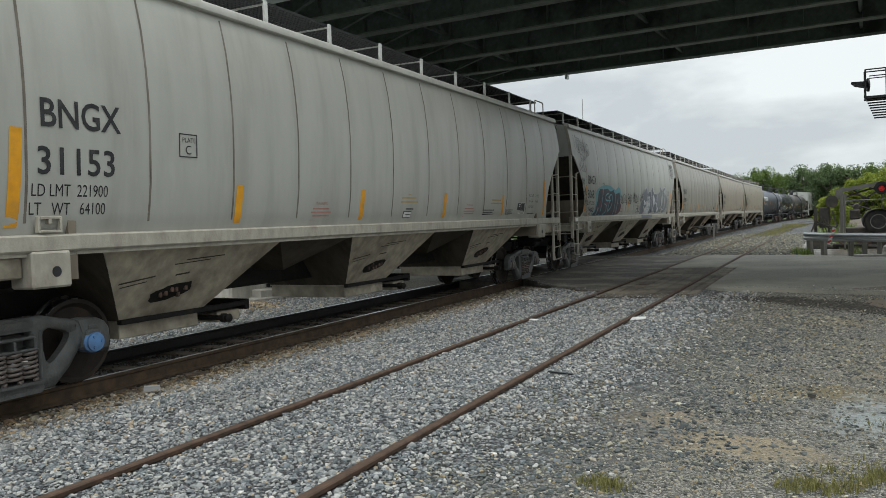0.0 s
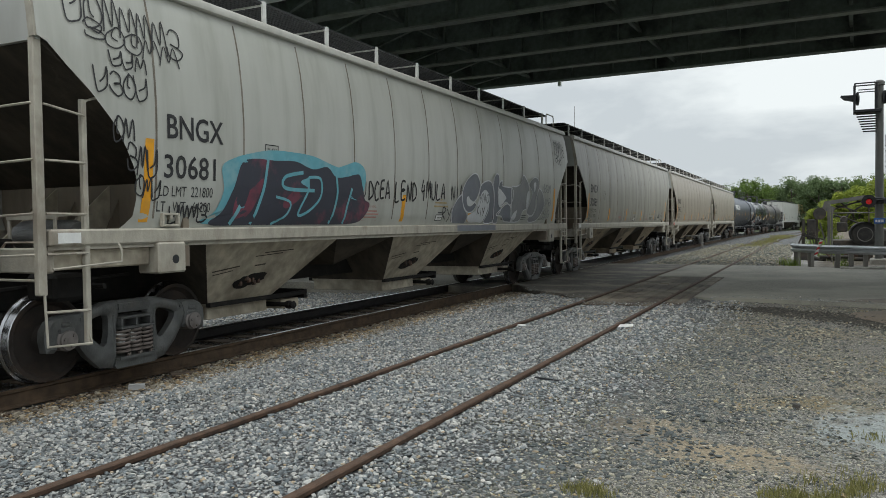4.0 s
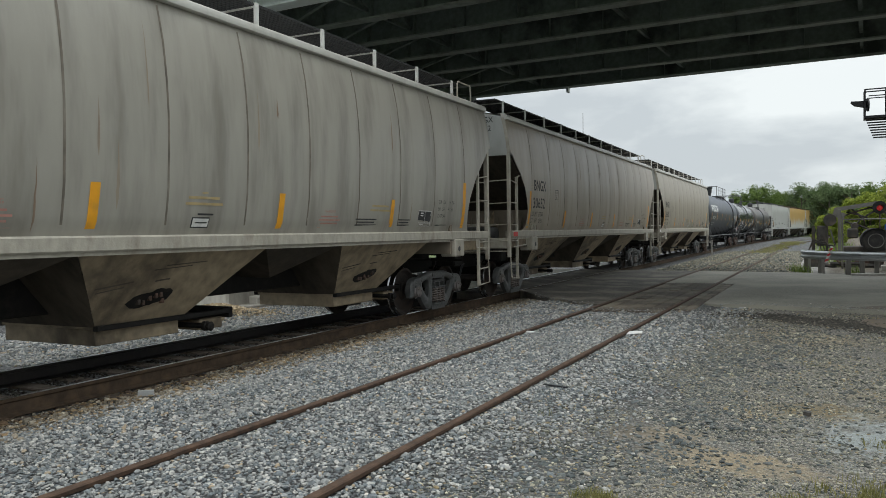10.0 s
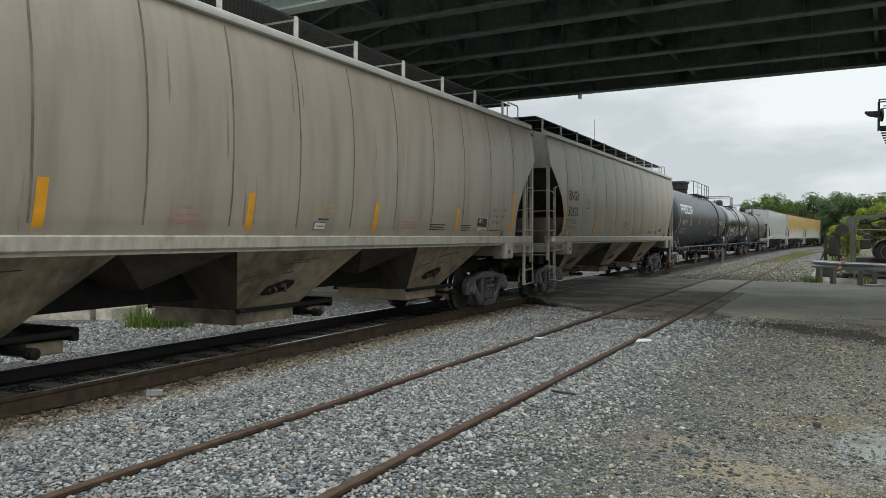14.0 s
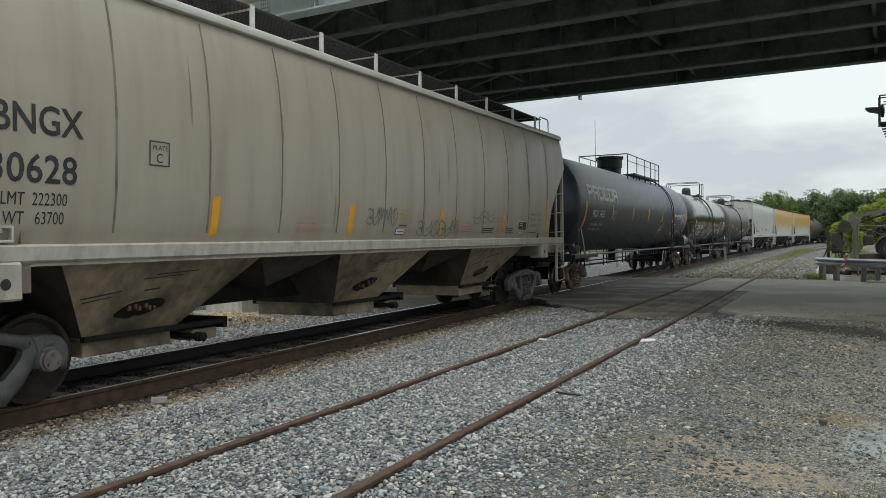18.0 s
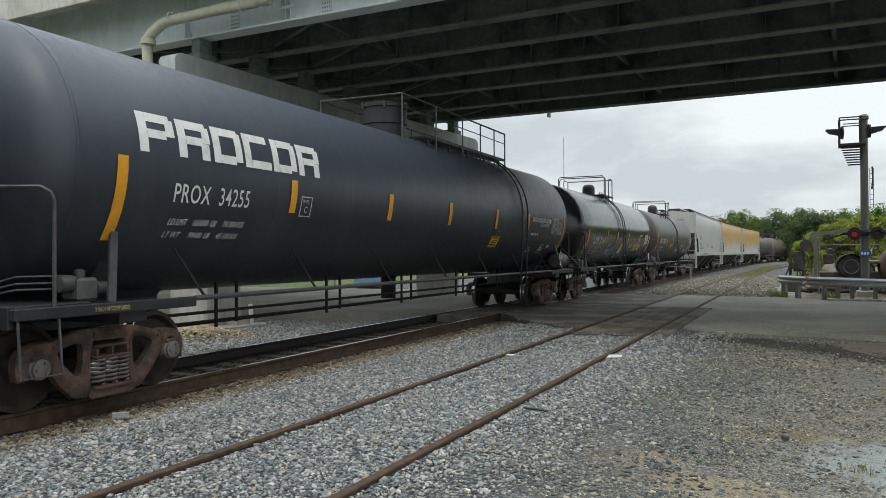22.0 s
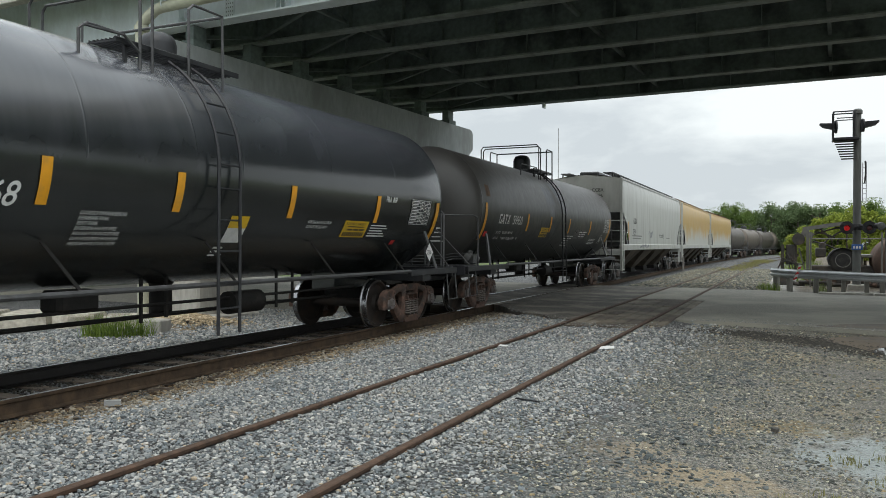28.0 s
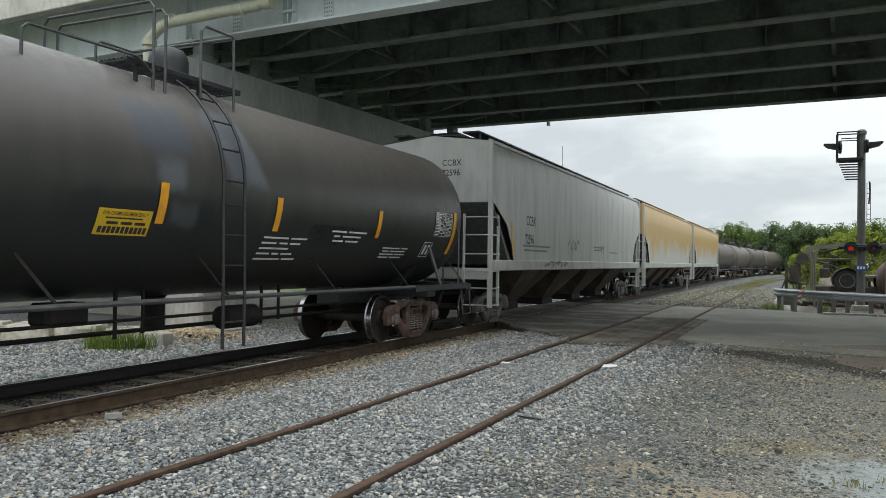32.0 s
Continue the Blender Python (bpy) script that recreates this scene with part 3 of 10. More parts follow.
def m_ground():
    mt = bpy.data.materials.new("gravel_ground")
    mt.use_nodes = True
    n, l = mt.node_tree.nodes, mt.node_tree.links
    p = n["Principled BSDF"]
    p.inputs["Roughness"].default_value = 0.9
    tc = n.new("ShaderNodeTexCoord")
    sep = n.new("ShaderNodeSeparateXYZ")
    l.new(tc.outputs["Object"], sep.inputs[0])
    big = n.new("ShaderNodeTexNoise")
    big.inputs["Scale"].default_value, big.inputs["Detail"].default_value = 0.55, 6
    l.new(tc.outputs["Object"], big.inputs["Vector"])

    def ramp(src, a, b):
        r = n.new("ShaderNodeMapRange")
        r.interpolation_type = "SMOOTHSTEP"
        r.inputs["From Min"].default_value, r.inputs["From Max"].default_value = a, b
        l.new(src, r.inputs["Value"])
        return r.outputs[0]

    def math_node(op, a, b):
        m = n.new("ShaderNodeMath")
        m.operation = op
        for i, q in enumerate((a, b)):
            if isinstance(q, (int, float)):
                m.inputs[i].default_value = q
            else:
                l.new(q, m.inputs[i])
        return m.outputs[0]

    def mix(f, a, b):
        m = n.new("ShaderNodeMix")
        m.data_type = "RGBA"
        l.new(f, m.inputs[0])
        for key, q in (("A", a), ("B", b)):
            if isinstance(q, tuple):
                m.inputs[key].default_value = (*q, 1)
            else:
                l.new(q, m.inputs[key])
        return m.outputs["Result"]

    cells = n.new("ShaderNodeTexVoronoi")
    cells.inputs["Scale"].default_value = 26
    l.new(tc.outputs["Object"], cells.inputs["Vector"])
    stone = n.new("ShaderNodeValToRGB")
    e = stone.color_ramp.elements
    e[0].position, e[0].color = 0.0, (0.055, 0.058, 0.062, 1)
    e[1].position, e[1].color = 1.0, (0.30, 0.295, 0.275, 1)
    q = e.new(0.45)
    q.color = (0.19, 0.20, 0.205, 1)
    sepc = n.new("ShaderNodeSeparateColor")
    l.new(cells.outputs["Color"], sepc.inputs[0])
    l.new(sepc.outputs[0], stone.inputs[0])
    # Shade between the stones is painted as a dark gap colour.
    gap = ramp(cells.outputs["Distance"], 0.62, 0.30)
    ballast = mix(gap, (0.036, 0.036, 0.036), stone.outputs[0])
    fine = n.new("ShaderNodeTexVoronoi")
    fine.inputs["Scale"].default_value = 85
    l.new(tc.outputs["Object"], fine.inputs["Vector"])
    fsep = n.new("ShaderNodeSeparateColor")
    l.new(fine.outputs["Color"], fsep.inputs[0])
    grit_ramp = n.new("ShaderNodeValToRGB")
    g = grit_ramp.color_ramp.elements
    g[0].position, g[0].color = 0.0, (0.045, 0.044, 0.041, 1)
    g[1].position, g[1].color = 1.0, (0.36, 0.34, 0.295, 1)
    q = g.new(0.6)
    q.color = (0.145, 0.139, 0.121, 1)
    l.new(fsep.outputs[0], grit_ramp.inputs[0])
    big2 = n.new("ShaderNodeTexNoise")
    big2.inputs["Scale"].default_value, big2.inputs["Detail"].default_value = 0.9, 5
    l.new(tc.outputs["Object"], big2.inputs["Vector"])
    sandy = mix(ramp(big2.outputs["Fac"], 0.58, 0.72), grit_ramp.outputs[0], (0.24, 0.20, 0.135))
    edge = math_node("ADD", sep.outputs["X"], math_node("MULTIPLY", math_node("SUBTRACT", big.outputs["Fac"], 0.5), 2.2))

    def spot(cx, cy, rx, ry):
        dx = math_node("POWER", math_node("DIVIDE", math_node("SUBTRACT", sep.outputs["X"], cx), rx), 2.0)
        dy = math_node("POWER", math_node("DIVIDE", math_node("SUBTRACT", sep.outputs["Y"], cy), ry), 2.0)
        d = math_node("SQRT", math_node("ADD", dx, dy), 0.0)
        return ramp(math_node("ADD", d, math_node("MULTIPLY", math_node("SUBTRACT", speck.outputs["Fac"], 0.5), 2.6)), 1.25, 0.55)

    speck = n.new("ShaderNodeTexNoise")
    speck.inputs["Scale"].default_value, speck.inputs["Detail"].default_value, speck.inputs["Roughness"].default_value = 4.5, 7, 0.65
    l.new(tc.outputs["Object"], speck.inputs["Vector"])
    tan = mix(fsep.outputs[1], (0.17, 0.14, 0.095), (0.34, 0.28, 0.19))
    silt = mix(fsep.outputs[1], (0.20, 0.225, 0.22), (0.34, 0.37, 0.36))
    wet = spot(0.95, 6.9, 0.95, 1.0)
    sandy = mix(spot(-1.25, 6.35, 0.42, 0.34), sandy, tan)
    sandy = mix(spot(-0.75, 5.85, 0.75, 0.30), sandy, tan)
    sandy = mix(spot(-0.4, 12.8, 0.9, 0.8), sandy, tan)
    sandy = mix(spot(0.1, 7.85, 0.55, 0.3), sandy, (0.16, 0.125, 0.07))
    sandy = mix(wet, sandy, silt)
    sandy = mix(spot(2.6, 15.9, 2.2, 1.0), sandy, (0.085, 0.070, 0.048))
    sandy = mix(spot(0.4, 14.9, 1.6, 0.5), sandy, (0.065, 0.060, 0.052))
    near = mix(ramp(edge, -2.1, -0.9), ballast, sandy)
    grassn = n.new("ShaderNodeTexNoise")
    grassn.inputs["Scale"].default_value, grassn.inputs["Detail"].default_value = 3.0, 8
    l.new(tc.outputs["Object"], grassn.inputs["Vector"])
    grass = mix(ramp(grassn.outputs["Fac"], 0.35, 0.65), (0.045, 0.075, 0.02), (0.12, 0.155, 0.045))
    pale = mix(ramp(grassn.outputs["Fac"], 0.4, 0.6), (0.22, 0.21, 0.19), (0.34, 0.33, 0.30))
    far_y = ramp(math_node("ADD", sep.outputs["Y"], math_node("MULTIPLY", big.outputs["Fac"], 8.0)), 34.0, 38.0)
    beside = ramp(math_node("ADD", sep.outputs["X"], math_node("MULTIPLY", sep.outputs["Y"], -0.035)), -3.2, -2.4)
    soil = mix(ramp(grassn.outputs["Fac"], 0.38, 0.62), (0.075, 0.06, 0.042), (0.16, 0.135, 0.10))
    yard = ramp(math_node("ADD", math_node("ADD", sep.outputs["X"], math_node("MULTIPLY", sep.outputs["Y"], -0.02)), math_node("MULTIPLY", big.outputs["Fac"], 1.5)), -0.2, 0.6)
    c = mix(far_y, near, mix(beside, ballast, mix(yard, pale, soil)))
    far_g = ramp(math_node("ADD", sep.outputs["Y"], math_node("MULTIPLY", big.outputs["Fac"], 40.0)), 150.0, 172.0)
    c = mix(far_g, c, grass)
    left_g = ramp(math_node("ADD", math_node("MULTIPLY", sep.outputs["X"], -1.0), math_node("MULTIPLY", big.outputs["Fac"], 6.0)), 25.0, 29.0)
    c = mix(left_g, c, grass)
    right_g = ramp(math_node("ADD", sep.outputs["X"], math_node("MULTIPLY", big.outputs["Fac"], 6.0)), 20.0, 26.0)
    c = mix(right_g, c, grass)
    l.new(c, p.inputs["Base Color"])
    rg = n.new("ShaderNodeMapRange")
    rg.inputs["To Min"].default_value, rg.inputs["To Max"].default_value = 0.9, 0.28
    l.new(wet, rg.inputs["Value"])
    l.new(rg.outputs[0], p.inputs["Roughness"])
    bp = n.new("ShaderNodeBump")
    bp.inputs["Distance"].default_value = 0.02
    l.new(math_node("ADD", math_node("MULTIPLY", cells.outputs["Distance"], -1.0), math_node("MULTIPLY", fine.outputs["Distance"], -0.3)), bp.inputs["Height"])
    l.new(bp.outputs[0], p.inputs["Normal"])
    return mt


M_GROUND = m_ground()
gx = [-3000, -600, -200, -90, -60, -40, -30, -24] + list(np.arange(-20, 6.01, 0.4)) + [8, 10, 14, 20, 30, 50, 90, 200, 600, 3000]
gy = [-400, -100, -40, -20, -10, -5] + list(np.arange(-2, 36.01, 0.45)) + [38, 41, 45, 50, 56, 64, 74, 86, 100, 130, 180, 260, 400, 900, 3500]
g = Shape().grid([[(x, y, ground_z(x, y)) for x in gx] for y in gy])
ground = part("ground", g, M_GROUND, fix=False, angle=60)
tagged(ground, "grey gravel and ballast ground with grass beyond", "ground", kind="structure")

# road over the tracks: one slab in three strips between the rails
road = thing("road", "grey asphalt road crossing the tracks below the bridge", "road", kind="structure")


def slab(name, pts, top, mat, low=-0.4, parent=road):
    return part(name, Shape().prism(pts, 2, low, top), mat, parent)


ln, rn = X0 - 0.7525, X0 + 0.7525
sl, sr_ = SIDE_X - 0.7525, SIDE_X + 0.7525
slab("asphalt", [(-80, 18.6), (-13, 18.2), (ln - 0.18, 18.6), (ln - 0.26, 30.5), (-13, 31), (-80, 31)], -0.010, M_ASPHALT)
slab("asphalt", [(ln + 0.0, 18.3), (rn - 0.20, 18.1), (rn - 0.28, 30.4), (ln - 0.08, 30.6)], -0.012, M_ASPHALT_NEW)
slab("asphalt", [(rn - 0.05, 19.2), (-6.8, 18.8), (-6.2, 17.7), (-5.4, 17.1), (-4.9, 16.5), (sl - 0.06, 16.1), (sl - 0.06, 30.0), (rn - 0.13, 30.3)], -0.008, M_ASPHALT_NEW)
M_PLANK = material("crossing_plank", (0.075, 0.060, 0.045), 0.9, random=0.2, dirt=(0.19, 0.163, 0.122), dirt_scale=1.1, dirt_amount=0.85, dirt_edge=(0.42, 0.62), bump=0.008, bump_scale=50, grain=0.35, grain_scale=20)
plank_rng = random.Random(21)


def planks(x0, x1, n, cuts):
    """Rough crossing timbers laid along the rails."""
    w = (x1 - x0) / n
    for i in range(n):
        for ya, yb in zip(cuts, cuts[1:]):
            ya_, yb_ = ya + plank_rng.uniform(-0.12, 0.0) + 0.02, yb + plank_rng.uniform(-0.12, 0.0)
            top = -0.012 + plank_rng.uniform(-0.014, 0.004)
            part("plank", Shape().box(x0 + w * i + 0.005, x0 + w * (i + 1) - 0.005, ya_, yb_, -0.22, top, 0, 0.02), M_PLANK, road)


planks(sl + 0.08, sr_ - 0.08, 5, (15.15, 17.9, 20.6, 23.35))
planks(sr_ + 0.055, -2.36, 2, (15.7, 18.3, 20.9, 23.4))
slab("asphalt", [(sl + 0.07, 23.23), (sr_ - 0.07, 23.43), (sr_ - 0.07, 30.0), (sl + 0.07, 30.0)], -0.012, M_ASPHALT)
slab("asphalt", [(sr_ + 0.06, 23.33), (-2.33, 23.43), (-2.33, 17.2), (-1.9, 16.9), (-1.2, 17.05), (0.4, 16.9), (3.2, 16.2), (40, 15.0), (60, 15), (60, 27.8), (6, 28.0), (0.8, 28.6), (-0.6, 29.8), (sr_ + 0.06, 30.0)], -0.020, M_ASPHALT)

# ---- bridge ----
BZ = 7.0
bridge = thing("road_bridge", "steel girder road bridge over the railway with a dark underside", "bridge", kind="structure", at=pose(-3.5, 21, 0, 0, 0, -2.5))
GIRDERS = [14.5, 16.55, 18.65, 20.9, 23.2, 25.85, 28.1]
BR = pose(3.5, -21, 0)
BX0, BX1 = -70, 55
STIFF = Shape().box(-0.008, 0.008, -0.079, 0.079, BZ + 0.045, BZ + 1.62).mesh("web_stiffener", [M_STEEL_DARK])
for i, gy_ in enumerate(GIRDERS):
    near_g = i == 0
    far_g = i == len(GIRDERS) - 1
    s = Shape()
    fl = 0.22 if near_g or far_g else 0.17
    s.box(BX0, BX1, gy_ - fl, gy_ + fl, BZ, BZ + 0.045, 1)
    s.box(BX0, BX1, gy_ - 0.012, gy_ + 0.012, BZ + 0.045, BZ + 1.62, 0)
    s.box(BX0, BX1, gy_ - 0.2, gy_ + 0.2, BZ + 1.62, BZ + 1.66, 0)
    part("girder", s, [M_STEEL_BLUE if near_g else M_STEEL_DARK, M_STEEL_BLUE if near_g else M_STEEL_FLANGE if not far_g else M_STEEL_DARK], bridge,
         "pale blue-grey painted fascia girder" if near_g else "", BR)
    for sgn in ((-1, 1) if not (near_g or far_g) else ((1,) if near_g else (-1,))):
        for k in range(26):
            part("web_stiffener", STIFF, None, bridge, at=BR @ pose(-24.0 + 1.55 * k, gy_ + sgn * 0.091, 0))
part("fascia_panel", Shape().box(BX0, BX1, 13.0, 13.28, 7.90, 9.86, 0, 0.02), M_FASCIA, bridge, "weathered concrete edge panel", BR)
part("deck", Shape().box(BX0, BX1, 13.3, 29.3, BZ + 1.662, BZ + 1.95), M_CONCRETE, bridge, "concrete bridge deck slab", BR)
for y0, y1 in ((13.3, 13.65), (28.95, 29.3)):
    part("parapet", Shape().box(BX0, BX1, y0, y1, BZ + 1.955, BZ + 2.85, 0, 0.03), M_CONCRETE, bridge, "concrete parapet", BR)
part("drip_plate", Shape().box(-9.10, -9.02, 28.10, 28.30, 6.82, 7.10, 0, 0.004), M_STEEL_BLUE, bridge, "small pale hanging plate", BR @ pose(0, 0, 0))
# lateral bracing just above the lower flanges
for i, (a, b) in enumerate(zip(GIRDERS, GIRDERS[1:])):
    for k in range(5):
        x = -27.0 + 3.5 * k
        p0, p1 = ((x, a + 0.05, BZ + 0.16), (x + 3.5, b - 0.05, BZ + 0.16)) if k % 2 else ((x, b - 0.05, BZ + 0.16), (x + 3.5, a + 0.05, BZ + 0.16))
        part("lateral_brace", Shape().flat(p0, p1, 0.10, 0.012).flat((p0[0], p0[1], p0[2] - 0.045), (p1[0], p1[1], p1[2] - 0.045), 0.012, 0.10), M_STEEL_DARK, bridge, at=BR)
# cross frames between the girders
part("conduit", Shape().tube([(BX0, 19.55, BZ + 0.30), (BX1, 19.55, BZ + 0.30)], 0.09, 8), M_CONDUIT, bridge, "dull brown conduit below the deck", BR)
for k in range(22):
    x = -59.75 + k * 5.5
    for a, b in zip(GIRDERS, GIRDERS[1:]):
        s = Shape()
        s.flat((x, a + 0.02, BZ + 0.25), (x, b - 0.02, BZ + 0.25), 0.09, 0.09, m=0)
        s.flat((x, a + 0.02, BZ + 1.45), (x, b - 0.02, BZ + 1.45), 0.09, 0.09, m=0)
        s.flat((x + 0.03, a + 0.02, BZ + 0.28), (x + 0.03, b - 0.02, BZ + 1.42), 0.08, 0.02, (1, 0, 0), 0)
        s.flat((x - 0.03, a + 0.02, BZ + 1.42), (x - 0.03, b - 0.02, BZ + 0.28), 0.08, 0.02, (1, 0, 0), 0)
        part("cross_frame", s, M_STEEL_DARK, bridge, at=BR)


# ---- rolling stock ----
def wheelset_mesh(mats, r=0.457):
    """Axle with two wheels, flanges inside, and the bearing ends."""
    s = Shape()
    for sg in (-1, 1):
        prof = [(0.10, 0.655), (0.115, 0.665), (r - 0.075, 0.70), (r - 0.06, 0.685), (r + 0.025, 0.685), (r + 0.024, 0.705), (r + 0.002, 0.722),
                (r - 0.004, 0.815), (r - 0.012, 0.822), (r - 0.055, 0.824), (r - 0.065, 0.80), (r - 0.10, 0.765), (0.17, 0.775), (0.14, 0.83), (0.10, 0.84)]
        s.lathe([(a, sg * b) for a, b in prof], axis=0, n=32, mats=[0, 0, 0, 0, 0, 1, 1, 1, 0, 0, 0, 0, 0, 0])
        s.lathe([(0.088, sg * 0.84), (0.088, sg * 0.93), (0.115, sg * 0.94), (0.115, sg * 1.10), (0.10, sg * 1.115), (0.10, sg * 1.145), (0.05, sg * 1.155)], axis=0, n=18, mats=[0, 0, 2, 2, 2, 2])
        for k in range(3):
            a = k * 2.094
            s.lathe([(0.018, sg * 1.145), (0.018, sg * 1.17)], (0, 0.062 * math.cos(a), 0.062 * math.sin(a)), 0, 6, 2)
    s.lathe([(0.085, -0.66), (0.08, 0), (0.085, 0.66)], axis=0, n=12, m=0)
    return s.mesh("wheelset", mats)


WHEELSET = wheelset_mesh([M_WHEEL, M_TREAD, M_CAP])
WHEELSET_BLUE = wheelset_mesh([M_WHEEL, M_TREAD, M_CAP_BLUE])


def side_frame_mesh(mat, sg):
    """Cast side frame with its windows, spring nest and pedestals."""
    s = Shape()
    a, b = sg * 0.965, sg * 1.085
    # each half: a rounded casting about its window, from the bolster out to the bearing
    outer = [(0.20, 0.66), (0.20, 0.80), (0.36, 0.795), (0.52, 0.755), (0.70, 0.715), (0.80, 0.66), (0.79, 0.54), (0.75, 0.42), (0.62, 0.24), (0.45, 0.085), (0.24, 0.06), (0.25, 0.25), (0.25, 0.45)]
    inner = [(0.335, 0.60), (0.35, 0.645), (0.40, 0.665), (0.50, 0.645), (0.59, 0.615), (0.635, 0.585), (0.63, 0.54), (0.59, 0.475), (0.52, 0.40), (0.45, 0.335), (0.40, 0.315), (0.36, 0.345), (0.335, 0.46)]
    mix_ = lambda f: [(p[0] + (w[0] - p[0]) * f, p[1] + (w[1] - p[1]) * f) for p, w in zip(outer, inner)]
    n = len(outer)
    for q in (-1, 1):
        loops_ = [[(x, q * y, z) for y, z in lp] for lp, x in ((outer, a), (outer, b - sg * 0.03), (mix_(0.16), b - sg * 0.006), (mix_(0.45), b + sg * 0.004), (mix_(0.80), b - sg * 0.006), (inner, b - sg * 0.03), (inner, a))]
        vs = [p for lp in loops_ for p in lp]
        m_ = len(loops_)
        s.add(vs, [(k * n + i, k * n + (i + 1) % n, ((k + 1) % m_) * n + (i + 1) % n, ((k + 1) % m_) * n + i) for k in range(m_) for i in range(n)])
        # rounded jaw over the bearing
        jaw = [(0.70, 0.712), (0.82, 0.722), (0.96, 0.705), (1.06, 0.655), (1.115, 0.575), (1.125, 0.47), (1.10, 0.345), (1.02, 0.335), (1.005, 0.47), (0.975, 0.545), (0.805, 0.555), (0.785, 0.38), (0.74, 0.40), (0.755, 0.55)]
        cy, cz = 0.89, 0.60
        jaw_in = [(cy + (y - cy) * 0.86, cz + (z - cz) * 0.86) for y, z in jaw]
        k_ = len(jaw)
        lp = [(a - sg * 0.004, jaw), (b - sg * 0.022, jaw), (b + sg * 0.006, jaw_in)]
        s.add([(x, q * y, z) for x, row in lp for y, z in row], [(r * k_ + i, r * k_ + (i + 1) % k_, (r + 1) * k_ + (i + 1) % k_, (r + 1) * k_ + i) for r in (0, 1) for i in range(k_)] + [tuple(range(k_)), tuple(range(2 * k_, 3 * k_))])
        s.box(a - sg * 0.03, b + sg * 0.03, q * 0.80, q * 0.98, 0.525, 0.585, 0, 0.015)
        s.box(a, b + sg * 0.018, q * 0.83, q * 0.95, 0.595, 0.64, 0, 0.012)
        s.lathe([(0.02, sg * 1.08), (0.02, sg * 1.10)], (0, q * 0.70, 0.65), 0, 8)
        s.box(a, b + sg * 0.012, q * 0.262, q * 0.30, 0.16, 0.66, 0, 0.012)
    s.prism([(-0.22, 0.665), (0.22, 0.665), (0.22, 0.80), (-0.22, 0.80)], 0, a + sg * 0.003, b - sg * 0.012)
    s.prism([(-0.22, 0.70), (0.22, 0.70), (0.22, 0.765), (-0.22, 0.765)], 0, b - sg * 0.02, b + sg * 0.01)
    s.prism([(-0.27, 0.055), (0.27, 0.055), (0.30, 0.09), (0.28, 0.16), (-0.28, 0.16), (-0.30, 0.09)], 0, a - sg * 0.05, b + sg * 0.02)
    s.prism([(-0.265, 0.155), (0.265, 0.155), (0.265, 0.185), (-0.265, 0.185)], 0, a - sg * 0.09, b + sg * 0.075)
    # end of the bolster with its two pockets
    s.box(a - sg * 0.10, b + sg * 0.06, -0.235, 0.235, 0.475, 0.505, 0, 0.012)
    s.box(a - sg * 0.10, b + sg * 0.05, -0.215, 0.215, 0.59, 0.622, 0, 0.012)
    for y in (-0.205, 0.0, 0.205):
        s.box(a, b + sg * 0.045, y - 0.014, y + 0.014, 0.505, 0.59, 0, 0.004)
    s.box(a - sg * 0.10, a, -0.22, 0.22, 0.505, 0.59)
    return s.mesh("side_frame", [mat])


def spring_mesh(sg):
    """One coil spring of the nest."""
    s = Shape()
    turns, n = 6.2, 84
    s.tube([(sg * 1.075 + 0.071 * math.cos(2 * math.pi * turns * i / n), 0.071 * math.sin(2 * math.pi * turns * i / n), 0.195 + 0.275 * i / n) for i in range(n + 1)], 0.0165, 6)
    return s.mesh("spring", [M_SPRING])


SPRINGS = {1: spring_mesh(1), -1: spring_mesh(-1)}


def bolster_mesh(mat):
    s = Shape()
    s.prism([(-0.95, 0.46), (0.95, 0.46), (0.95, 0.60), (0.45, 0.72), (-0.45, 0.72), (-0.95, 0.60)], 1, -0.19, 0.19)
    s.lathe([(0.2, 0.715), (0.2, 0.80)], axis=2, n=16)
    for q in (-1, 1):
        s.box(-0.75, 0.75, q * 0.36, q * 0.42, 0.36, 0.46)
        for w in (-1, 1):
            s.box(w * 0.70, w * 0.82, q * 0.39, q * 0.43, 0.33, 0.58)
    return s.mesh("truck", [mat])


TRUCK_MESHES = {}
for key, mt in (("grey", M_TRUCK), ("rust", M_TRUCK_RUST)):
    TRUCK_MESHES[key] = (bolster_mesh(M_GREASE), side_frame_mesh(mt, 1), side_frame_mesh(mt, -1))
SPIN = []


def truck(car, y, style="grey", blue=False):
    bol, fr, fl = TRUCK_MESHES[style]
    t = part("truck", bol, None, car, "four-wheel truck with coil springs", pose(0, y, 0))
    for sg, me in ((1, fr), (-1, fl)):
        f = part("side_frame", me, None, t)
        for yy in (-0.16, 0.0, 0.16):
            part("spring", SPRINGS[sg], None, t, at=pose(0, yy, 0))
    for q in (-0.889, 0.889):
        w = part("wheelset", WHEELSET_BLUE if blue else WHEELSET, None, t, "steel wheels on an axle", pose(0, q, 0.457))
        SPIN.append((w, q))
    return t


